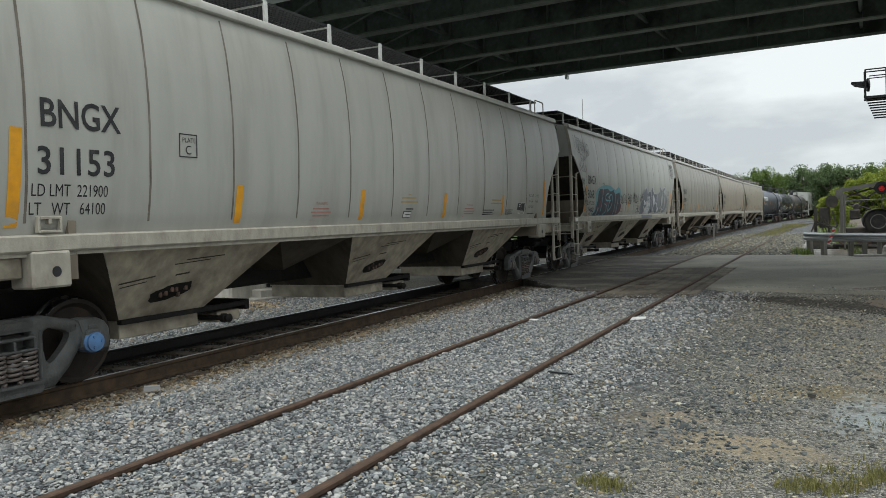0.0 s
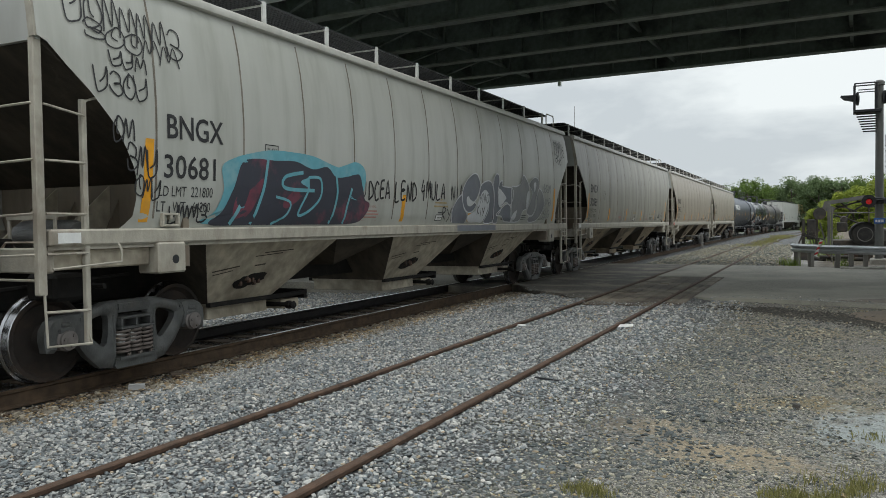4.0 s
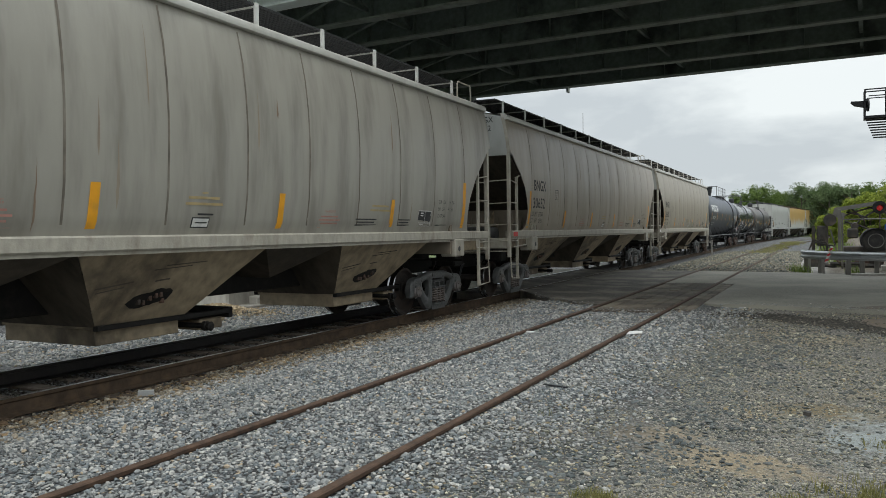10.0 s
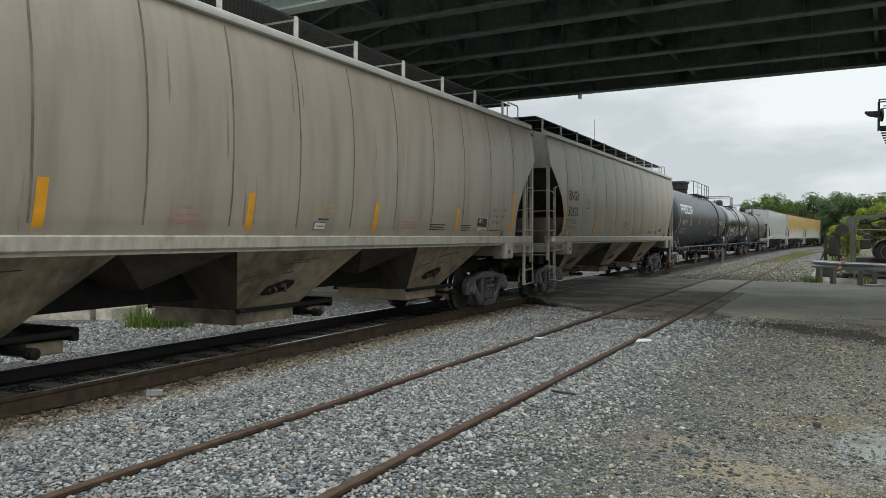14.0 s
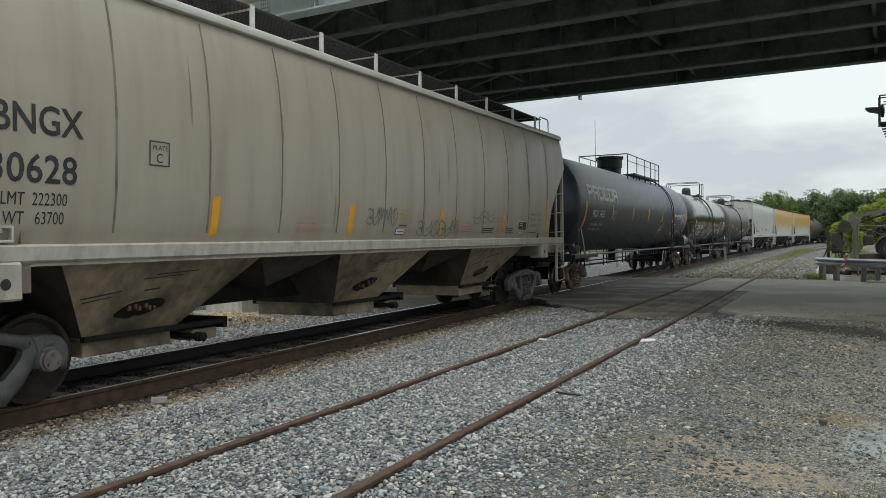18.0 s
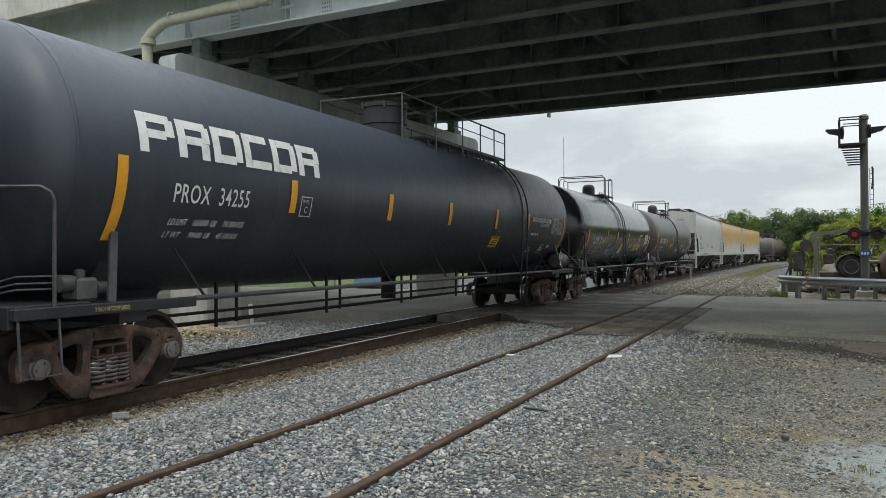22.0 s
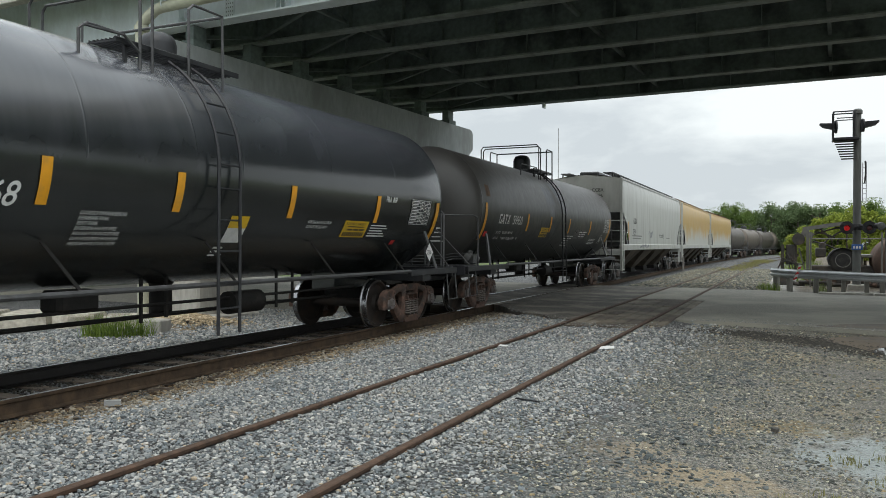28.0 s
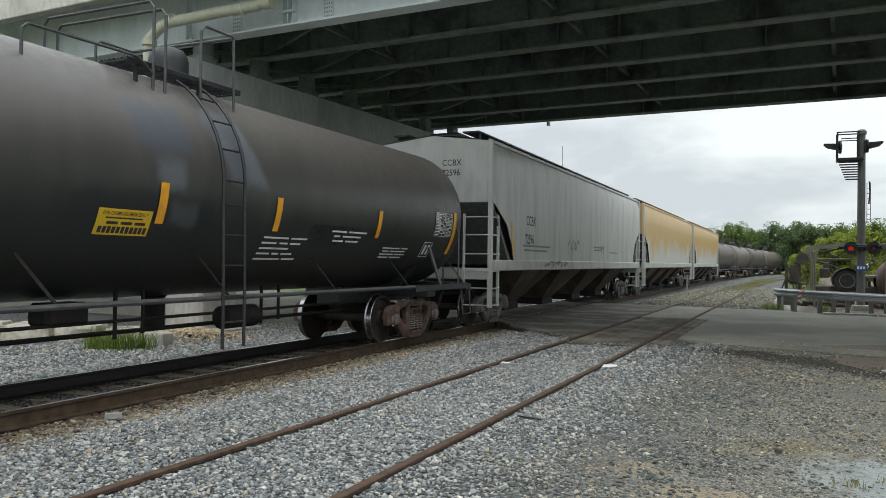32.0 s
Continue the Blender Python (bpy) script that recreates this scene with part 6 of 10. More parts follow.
def turned(rng, n):
    """n random turns, as matrices."""
    q = rng.normal(size=(n, 4))
    q /= np.linalg.norm(q, axis=1)[:, None]
    w, x, y, z = q.T
    return np.stack([np.stack([1 - 2 * (y * y + z * z), 2 * (x * y - z * w), 2 * (x * z + y * w)], 1),
                     np.stack([2 * (x * y + z * w), 1 - 2 * (x * x + z * z), 2 * (y * z - x * w)], 1),
                     np.stack([2 * (x * z - y * w), 2 * (y * z + x * w), 1 - 2 * (x * x + y * y)], 1)], 1)


def leaves(name, centres, size, rng, mats, flat=0.0):
    """Small four-sided leaves with a bent middle, one at each centre."""
    n = len(centres)
    base = np.array([(-0.5, 0, 0), (0, -0.32, 0.08), (0.5, 0, 0), (0, 0.32, 0.08)])
    m = turned(rng, n)
    s = size * rng.uniform(0.6, 1.4, n)
    v = np.einsum("nij,kj->nki", m, base) * s[:, None, None]
    v[:, :, 2] *= 1 - flat
    v += centres[:, None, :]
    f = np.arange(4 * n).reshape(n, 4)
    return quick(name, v, f, mats)


def m_leaf(name, dark, light):
    mt = material(name, light, 0.6, grain=0.2, grain_scale=3, island=0.0, spec=0.25)
    n, l = mt.node_tree.nodes, mt.node_tree.links
    g_ = n.new("ShaderNodeNewGeometry")
    r = n.new("ShaderNodeMix")
    r.data_type = "RGBA"
    r.inputs["A"].default_value, r.inputs["B"].default_value = (*dark, 1), (*light, 1)
    l.new(g_.outputs["Random Per Island"], r.inputs[0])
    l.new(r.outputs["Result"], n["Principled BSDF"].inputs["Base Color"])
    p = n["Principled BSDF"]
    tr = n.new("ShaderNodeBsdfTranslucent")
    l.new(r.outputs["Result"], tr.inputs["Color"])
    mx = n.new("ShaderNodeMixShader")
    mx.inputs[0].default_value = 0.38
    l.new(p.outputs[0], mx.inputs[1])
    l.new(tr.outputs[0], mx.inputs[2])
    l.new(mx.outputs[0], n["Material Output"].inputs["Surface"])
    return mt


M_LEAF_DARK = m_leaf("leaves_dark", (0.07, 0.115, 0.03), (0.19, 0.27, 0.07))
M_LEAF_GREY = m_leaf("leaves_grey_green", (0.085, 0.125, 0.06), (0.19, 0.26, 0.12))
M_LEAF_BRIGHT = m_leaf("leaves_yellow_green", (0.15, 0.20, 0.03), (0.40, 0.46, 0.09))
M_BARK = material("bark", (0.085, 0.07, 0.055), 0.9, dirt=(0.05, 0.04, 0.03), dirt_scale=4, stretch=(1, 1, 0.2), bump=0.02, bump_scale=20)


def tree(name, x, y, tall, wide, mat, seed, label, leaf=0.5, count=1300, low=0.18, group="trees beyond the tracks"):
    """Tapered trunk, limbs, and a crown of leaf clumps with gaps."""
    rng = np.random.default_rng(seed)
    z0 = ground_z(x, y)
    t = thing(name, label, "bush" if name == "bush" else "tree", group, at=pose(x, y, z0 - 0.03))
    tr = Shape()
    lean = rng.uniform(-0.3, 0.3, 2)
    r0 = 0.022 * tall
    tr.tube([(lean[0] * k / 5 * tall / 8, lean[1] * k / 5 * tall / 8, tall * 0.16 * k) for k in range(6)], [r0 * (1 - 0.15 * k) for k in range(6)], 7)
    nodes = []
    k = 17 if name == "tree" else 13
    for i in range(k):
        a = rng.uniform(0, 6.28)
        h = tall * (low + 0.1 + (0.82 - low) * (i + rng.uniform(0, 1)) / k)
        f = (h / tall - low) / (1 - low)
        r = wide / 2 * (0.35 + 0.65 * math.sin(math.pi * min(1, 0.18 + 0.78 * f))) * rng.uniform(0.45, 0.95)
        p = np.array([r * math.cos(a), r * math.sin(a), h])
        nodes.append(p)
        if i % 2 == 0:
            b = max(tall * 0.14, h - r * 0.9)
            tr.tube([(lean[0] * b / 8, lean[1] * b / 8, b), tuple(p * 0.55 + np.array([0, 0, b]) * 0.42), tuple(p)], [r0 * 0.45, r0 * 0.28, r0 * 0.08], 5)
    part("trunk", tr, M_BARK, t)
    pts = []
    for p in nodes:
        m = count // k
        d = rng.normal(size=(m, 3))
        d /= np.linalg.norm(d, axis=1)[:, None]
        rad = wide * rng.uniform(0.13, 0.24)
        q = d * (rng.uniform(0.25, 1.0, m) ** 0.5)[:, None] * np.array([rad, rad, rad * 0.8]) + p
        pts.append(q)
    pts = np.concatenate(pts)
    pts[:, 2] = np.clip(pts[:, 2], 0.05, tall)
    core = []
    for p in nodes:
        m = count // (3 * k)
        d = rng.normal(size=(m, 3))
        d /= np.linalg.norm(d, axis=1)[:, None]
        core.append(d * (rng.uniform(0.0, 1.0, m) ** 0.5)[:, None] * wide * 0.12 + p * np.array([0.8, 0.8, 0.95]))
    core = np.concatenate(core)
    core[:, 2] = np.clip(core[:, 2], 0.05, tall * 0.93)
    crown = part("crown", leaves("crown", pts, leaf, rng, [mat]), None, t, "uneven leafy crown")
    part("inner_leaves", leaves("inner_leaves", core, leaf * 2.4, rng, [mat]), None, crown)
    return t


# ---- trees and bushes behind the crossing ----
rng_t = np.random.default_rng(5)
ROW = [(-52, 8.2), (-45, 9.0), (-38, 8.5), (-31, 9.4), (-25, 8.6), (-19, 8.2), (-14.2, 8.3), (-10.6, 9.7), (-7.2, 8.3), (-3.4, 9.4), (0.4, 9.8), (3.6, 9.2), (7.2, 9.0), (11.2, 9.6), (16, 9.0), (22, 9.8), (29, 9.2)]
for i, (x, h) in enumerate(ROW):
    for dy, k in ((0, 1.0), (9, 0.93)):
        tree("tree", x + (3.0 if dy else 0) + rng_t.uniform(-0.7, 0.7), 150 + dy + rng_t.uniform(-3, 3), (h + 0.2) * k, 7.2 + rng_t.uniform(-1, 1.6),
             M_LEAF_GREY if -5 < x < 5 and not dy else M_LEAF_DARK, 100 + i * 3 + dy, "dark green broadleaf tree in the far tree line", 0.23, 5200, 0.05)
for i, (x, y, h, w) in enumerate(((0.2, 72, 2.7, 2.2), (1.3, 70, 4.0, 2.4), (2.8, 71, 4.5, 2.7), (3.9, 69, 5.1, 2.8), (5.2, 70, 5.2, 2.9), (6.7, 71, 4.4, 2.8), (8.2, 70, 4.1, 3.0), (10.2, 72, 4.5, 3.2), (12.6, 71, 4.9, 3.4), (15, 73, 4.6, 3.4))):
    tree("bush", x, y, h, w, M_LEAF_BRIGHT, 300 + i, "tall yellow-green bush beside the track", 0.135, 4200, 0.02, "bushes beside the track")
for i, (x, y, h) in enumerate(((-46, 28, 8), (-52, 36, 9), (-48, 44, 8.5), (-56, 53, 9.5), (-50, 62, 9), (-58, 20, 9), (-60, 74, 10), (-44, 84, 9), (-36, 96, 9), (-62, 12, 8))):
    tree("tree", x, y, h, 7.5, M_LEAF_DARK, 400 + i, "dark green tree beyond the road", 0.30, 1800, 0.08)

# ---- guardrail with its posts ----
M_POST = material("weathered_post", (0.23, 0.22, 0.20), 0.85, dirt=(0.12, 0.11, 0.095), dirt_scale=5, stretch=(1, 1, 0.2), grain=0.25, bump=0.004)
WAVE = [(0.0, 0.0), (0.012, 0.025), (0.06, 0.06), (0.06, 0.10), (0.0, 0.145), (0.0, 0.165), (0.06, 0.21), (0.06, 0.25), (0.012, 0.285), (0.0, 0.31)]


def beam(pts, top, droop=0.0):
    """A W-shaped beam along (x, y) points; its waves face the road."""
    s, rows = Shape(), []
    for i, (x, y) in enumerate(pts):
        a, b = pts[max(0, i - 1)], pts[min(len(pts) - 1, i + 1)]
        d = math.hypot(b[0] - a[0], b[1] - a[1])
        nx, ny = (b[1] - a[1]) / d, -(b[0] - a[0]) / d
        z = top - droop * i / (len(pts) - 1)
        rows.append([(x + nx * o, y + ny * o, z - 0.31 + h) for o, h in WAVE] + [(x + nx * (o - 0.006), y + ny * (o - 0.006), z - 0.31 + h) for o, h in reversed(WAVE)])
        rows[-1].append(rows[-1][0])
    return s.grid(rows)


guard = thing("guardrail", "galvanised W-beam guardrail bending round the road corner", "guardrail", kind="structure")
part("beam", beam([(-0.78, 32.0), (-0.62, 31.6), (-0.3, 31.1), (0.1, 30.65), (0.55, 30.35), (1.2, 30.22)], 0.73, 0.03), M_GALV, guard)
part("beam", beam([(1.1, 30.20), (1.7, 30.2), (2.3, 30.2), (2.95, 30.22)], 0.70, 0.06), M_GALV, guard)
post_mesh = Shape().box(-0.075, 0.075, -0.09, 0.09, -0.3, 0.62, 0, 0.01).mesh("post", [M_POST])
for x, y, a in ((-0.60, 31.85, 50), (-0.12, 31.05, 40), (0.72, 30.42, 12), (1.15, 30.36, 3), (1.62, 30.9, 0), (2.35, 30.9, 0), (2.78, 30.36, 0)):
    part("post", post_mesh, None, guard, at=pose(x, y, 0 if y < 30.8 else -0.12, random.uniform(-2, 2), random.uniform(-2, 2), a))
mk = thing("marker_board", "leaning red and white striped marker board", "road marker", at=pose(0.02, 30.52, 0.30, -6, 19, 0))
part("board", Shape().box(-0.05, 0.05, -0.012, 0.012, 0, 0.62, 0, 0.004), M_WHITE, mk)
for k in range(3):
    part("stripe", Shape().prism([(-0.048, 0.02 + 0.2 * k), (0.048, 0.10 + 0.2 * k), (0.048, 0.19 + 0.2 * k), (-0.048, 0.11 + 0.2 * k)], 1, -0.016, -0.0125), M_RED, mk, "red stripe")
kerb = thing("kerb", "low pale concrete kerb at the road edge", "kerb", kind="structure")
for k in range(9):
    x = 0.75 + k * 1.62
    s = Shape().box(0, 1.59, -0.09, 0.09, -0.25, 0.055, 0, 0.02)
    part("kerb_stone", s, M_CONCRETE, kerb, at=pose(x, 28.35 - 0.30 * min(1, k / 3), random.uniform(-0.02, 0.01), 0, random.uniform(-1, 1), random.uniform(-3, 0)))

# ---- thin far radio mast ----
M_FAR_STEEL = material("far_grey_steel", (0.22, 0.22, 0.22), 0.6, 0.3, dirt=(0.14, 0.13, 0.12), dirt_scale=1, grain=0.1)
radio = thing("radio_mast", "thin grey radio mast far beyond the trees", "mast", at=pose(-43.1, 150, -0.15))
part("pole", Shape().tube([(0, 0, 0), (0, 0, 12), (0, 0, 25.1)], [0.10, 0.08, 0.05], 8), M_FAR_STEEL, radio)
part("base", Shape().box(-0.5, 0.5, -0.5, 0.5, -0.2, 0.3, 0, 0.05), M_CONCRETE, radio)

# ---- signal mast ----
M_MAST = material("mast_weathered_steel", (0.125, 0.13, 0.125), 0.6, 0.2, dirt=(0.11, 0.105, 0.095), dirt_scale=3, stretch=(1, 1, 0.25), grain=0.2)
mast = thing("signal_mast", "grey railway signal mast with hooded signal heads", "railway signal", at=pose(2.2, 33.45, -0.12))
part("pole", Shape().lathe([(0.15, 0), (0.145, 2.4), (0.13, 6.75), (0.17, 6.77), (0.17, 6.88), (0.12, 6.95)], (0, 0, 0), 2, 20), M_MAST, mast)
part("base", Shape().box(-0.3, 0.3, -0.3, 0.3, -0.2, 0.22, 0, 0.03), M_CONCRETE, mast)
for yy in (-0.3, 0.3):
    for xx in (-0.84, -0.12):
        part("cage_post", Shape().flat((xx, yy, 5.75), (xx, yy, 6.86), 0.06, 0.03, (1, 0, 0)), M_BLACK, mast)
    part("cage_rail", Shape().tube([(-0.84, yy, 6.85), (-0.05, yy, 6.85)], 0.025, 6), M_BLACK, mast)
    part("cage_rail", Shape().tube([(-0.72, yy, 6.60), (-0.12, yy, 6.60)], 0.02, 6), M_BLACK, mast)
part("platform", Shape().box(-0.86, 0.05, -0.33, 0.33, 5.76, 5.86, 0, 0.01), M_BLACK, mast, "caged service platform")
for k in range(8):
    z = 5.72 - 0.095 * k
    part("step", Shape().box(-0.80 + 0.035 * k, -0.12, -0.05, 0.05, z - 0.022, z + 0.022), M_BLACK, mast)
for sg, x in ((-1, -0.80), (1, 0.20)):
    hd = Shape()
    hd.lathe([(0.25, -0.02), (0.25, 0.02), (0.08, 0.05)], (x + 0.08 * (sg < 0), -0.1, 6.30), 0, 20)
    x1 = x + sg * 0.5
    hd.prism([(x, 6.43), (x1, 6.45), (x1 + sg * 0.02, 6.41), (x1 - sg * 0.10, 6.29), (x + sg * 0.06, 6.20), (x, 6.20)], 1, -0.24, 0.02)
    hd.box(x - sg * 0.10, x, -0.22, 0.0, 6.05, 6.55, 0, 0.04)
    part("signal_head", hd, M_BLACK, mast, "black hooded signal head")
lad = Shape()
for xx in (0.19, 0.31):
    lad.tube([(xx, 0.05, 3.4), (xx, 0.05, 4.9)], 0.012, 5)
for k in range(7):
    lad.tube([(0.19, 0.05, 3.5 + 0.2 * k), (0.31, 0.05, 3.5 + 0.2 * k)], 0.01, 5)
lad.tube([(0.25, 0.0, 4.1), (0.29, -0.02, 4.5), (0.27, 0.0, 4.95)], 0.03, 5)
part("ladder", lad, M_BLACK, mast)
part("tag", Shape().box(-0.19, 0.19, -0.185, -0.172, 1.55, 1.76, 0, 0.004), material("blue_sign", (0.03, 0.12, 0.42), 0.5, grain=0.1), mast, "blue enamel tag")
bars = Shape()
for k in range(3):
    bars.box(-0.14 + 0.1 * k, -0.07 + 0.1 * k, -0.189, -0.1855, 1.60, 1.70)
part("tag_mark", bars, M_WHITE, mast)
part("crossarm", Shape().tube([(-0.45, -0.2, 2.42), (0.85, -0.2, 2.48)], 0.035, 8).tube([(0.55, -0.2, 2.45), (0.85, -0.2, 2.48)], 0.11, 10), M_BLACK, mast)
part("collar", Shape().lathe([(0.18, 2.30), (0.2, 2.32), (0.2, 2.52), (0.18, 2.54)], (0, 0, 0), 2, 18), M_BLACK, mast)
for x, lit in ((-0.36, True), (0.40, False)):
    fl = Shape().lathe([(0.245, -0.20), (0.245, -0.18), (0.13, -0.12), (0.12, 0.02)], (x, -0.08, 2.40), 1, 24)
    hood = part("flasher", fl, M_BLACK, mast, "black round flasher backing")
    lens = Shape().lathe([(0.02, -0.05), (0.09, -0.04), (0.105, 0.0), (0.105, 0.02)], (x, -0.27, 2.38), 1, 18)
    part("lens", lens, material("flasher_lens", (0.75, 0.02, 0.02) if lit else (0.12, 0.02, 0.02), 0.3, emit=0.18 if lit else 0.0), hood, "lit red lens" if lit else "dark red lens")
    vis = Shape()
    rows = [[(x + 0.125 * math.cos(a), yy, 2.38 + 0.125 * math.sin(a)) for a in [k * math.pi / 10 for k in range(11)]] for yy in (-0.28, -0.55)]
    vis.grid(rows)
    part("visor", vis, M_BLACK, hood, fix=False)
gate = thing("lamp_unit", "pale grey lamp housing on the signal arm", "lamp", at=pose(3.0, 33.3, 0))
part("housing", Shape().lathe([(0.05, -0.18), (0.14, -0.16), (0.16, 0.14), (0.10, 0.18)], (0, 0, 2.33), 1, 14), M_MAST, gate)
part("pipe", Shape().tube([(0.16, 0, 2.2), (0.16, 0, -0.1)], 0.03, 8), M_MAST, gate)
part("arm", Shape().tube([(-0.3, 0, 2.33), (0.16, 0, 2.3)], 0.04, 8), M_BLACK, gate)

# ---- yard equipment behind the guardrail ----
M_YARD = material("yard_dark_steel", (0.055, 0.052, 0.048), 0.75, 0.1, dirt=(0.13, 0.10, 0.075), dirt_scale=3, dirt_amount=0.7, grain=0.3, bump=0.004)
M_YARD_PALE = material("yard_pale_steel", (0.16, 0.16, 0.15), 0.6, 0.1, dirt=(0.18, 0.15, 0.12), dirt_scale=3, dirt_amount=0.7, grain=0.15)
M_TYRE = material("tyre_rubber", (0.028, 0.028, 0.029), 0.85, dirt=(0.08, 0.075, 0.065), dirt_scale=5, dirt_amount=0.6, grain=0.3)
M_RUST_TANK = material("rusted_tank", (0.115, 0.070, 0.050), 0.8, 0.1, dirt=(0.06, 0.04, 0.033), dirt_scale=1.6, dirt_amount=0.8, grain=0.25, bump=0.004)
pipe_fence = thing("pipe_fence", "thin grey pipe fence beside the yard", "fence", kind="structure")
for x in (0.62, 3.15, 5.6, 8.1):
    part("fence_post", Shape().tube([(x, 34.6, -0.2), (x, 34.6, 2.12)], 0.035, 8), M_YARD_PALE, pipe_fence)
part("fence_rail", Shape().tube([(0.62, 34.6, 1.86), (8.2, 34.6, 1.87)], 0.024, 6), M_YARD_PALE, pipe_fence)
trailer = thing("equipment_trailer", "dirty dark equipment trailer with a folded boom", "trailer", at=pose(0, 37, -0.12))
part("chassis", Shape().box(0.7, 4.6, -0.9, 0.9, 0.62, 0.86, 0, 0.03).box(0.7, 4.6, -0.95, -0.86, 0.55, 0.70), M_YARD, trailer)
part("deck", Shape().box(2.45, 4.8, -1.0, 1.0, 1.22, 1.34, 0, 0.02).box(2.5, 2.62, -0.9, 0.9, 0.8, 1.25), M_YARD_PALE, trailer)
for yy in (-1.0, 1.0):
    wh = part("wheel", Shape().lathe([(0.20, -0.14), (0.44, -0.14), (0.50, -0.10), (0.52, 0.0), (0.50, 0.10), (0.44, 0.14), (0.20, 0.14)], (1.86, yy, 1.1), 1, 28), M_TYRE, trailer, "black dual tyre")
    part("rim", Shape().lathe([(0.05, -0.10), (0.09, -0.10), (0.11, -0.03), (0.20, -0.03), (0.27, -0.145), (0.30, -0.15), (0.30, 0.15)], (1.86, yy, 1.1), 1, 24), M_YARD_PALE, wh)
fd = Shape().grid([[(1.86 - 0.62 * math.cos(a), yy, 1.06 + 0.56 * math.sin(a)) for a in [0.1 + k * 0.294 for k in range(11)]] for yy in (-1.22, -0.7)])
part("fender", fd, M_YARD, trailer, fix=False)
bm_ = Shape()
bm_.flat((0.35, -0.2, 2.42), (1.95, -0.2, 2.66), 0.16, 0.18)
bm_.flat((0.3, -0.25, 2.28), (0.75, -0.25, 2.12), 0.26, 0.2)
part("boom", bm_, M_YARD_PALE, trailer, "pale folded boom")
tr_ = Shape()
for a, b in (((0.7, 2.15), (1.95, 2.52)), ((0.8, 2.3), (1.6, 2.05)), ((1.0, 2.45), (1.5, 1.9)), ((1.3, 1.95), (2.1, 2.45)), ((0.75, 1.9), (1.7, 1.55)), ((1.6, 2.5), (2.35, 2.2)), ((0.9, 1.35), (1.3, 1.95))):
    part("strut", Shape().tube([(a[0], -0.1, a[1]), ((a[0] + b[0]) / 2, -0.15, (a[1] + b[1]) / 2 + 0.04), (b[0], -0.1, b[1])], 0.035, 6), M_YARD, trailer)
tr_.box(0.85, 1.25, -0.4, 0.3, 1.2, 1.62, 0, 0.05)
part("pump", Shape().lathe([(0.12, -0.3), (0.16, 0.0), (0.1, 0.3)], (1.12, 0, 1.72), 1, 12), M_YARD, trailer)
part("engine_box", tr_, M_YARD, trailer)
cab = thing("hose_reel_rig", "dark rusty hose reel rig on a frame", "machine", at=pose(0, 36.4, -0.12))
part("frame", Shape().box(-0.55, 0.1, -0.4, 0.4, 0.0, 0.5, 0, 0.03).box(-0.50, -0.38, -0.3, -0.2, 0.4, 1.75).box(0.02, 0.12, -0.3, -0.2, 0.4, 2.1).box(-0.3, 0.05, -0.35, 0.35, 0.9, 1.75, 0, 0.03), M_YARD, cab)
part("reel", Shape().lathe([(0.05, -0.3), (0.25, -0.3), (0.25, -0.26), (0.17, -0.25), (0.17, 0.25), (0.25, 0.26), (0.25, 0.3)], (0.18, -0.1, 1.98), 1, 20), M_YARD, cab)
part("mast_post", Shape().box(0.48, 0.60, -0.06, 0.06, 0, 2.42, 0, 0.01).flat((0.5, 0, 0.4), (0.2, 0, 1.6), 0.06, 0.05), M_YARD_PALE, cab)
for k in range(6):
    part("hose", Shape().tube([(-0.62 + 0.03 * k, -0.42, 0.7 + 0.1 * k), (-0.35 + 0.12 * k, -0.45, 1.5 - 0.14 * k), (-0.1 + 0.1 * k, -0.42, 0.6 + 0.08 * k)], 0.03, 6), M_YARD, cab)
heap = thing("scrap_heap", "dark heap of rusty scrap steel behind the guardrail", "scrap", at=pose(0.9, 35.6, -0.12))
rng_h = random.Random(77)
for i in range(26):
    x_, y_, z_ = rng_h.uniform(-1.2, 3.6), rng_h.uniform(-0.5, 0.6), 0.04 + 0.62 * rng_h.random() ** 1.6
    ln_, w_ = rng_h.uniform(0.4, 1.3), rng_h.uniform(0.06, 0.2)
    a_, e_ = rng_h.uniform(-0.6, 0.6), rng_h.uniform(-0.25, 0.25)
    p0_ = (x_ - ln_ / 2 * math.cos(a_), y_ - ln_ / 2 * math.sin(a_), z_ + abs(e_) * 0.5)
    p1_ = (x_ + ln_ / 2 * math.cos(a_), y_ + ln_ / 2 * math.sin(a_), max(0.03, z_ - e_))
    pc = Shape().tube([p0_, p1_], w_ * 0.45, 8) if i % 3 else Shape().flat(p0_, p1_, w_ * 1.6, w_ * 0.5)
    part("scrap_piece", pc, (M_YARD, M_RUST_TANK, M_YARD, M_YARD_PALE)[i % 4], heap)
drum = thing("rusty_tank", "large rusty brown cylindrical steel tank", "tank", at=pose(3.88, 36.2, -0.1))
part("shell", Shape().lathe([(0.05, -1.35), (0.7, -1.28), (0.92, -1.1), (0.97, -0.95), (0.97, 1.1), (0.7, 1.28), (0.05, 1.35)], (0, 0, 1.07), 1, 30), M_RUST_TANK, drum)
for yy in (-0.7, 0.7):
    part("saddle", Shape().prism([(-0.7, 0), (0.7, 0), (0.8, 0.6), (0.4, 0.25), (-0.4, 0.25), (-0.8, 0.6)], 1, yy - 0.1, yy + 0.1), M_YARD, drum)
cabin = thing("yard_shed", "pale grey metal yard shed with a dark edge", "shed", at=pose(8.4, 52, -0.1))
part("wall", Shape().box(-2.6, 3.2, -2, 2, 0, 4.6), M_YARD_PALE, cabin)
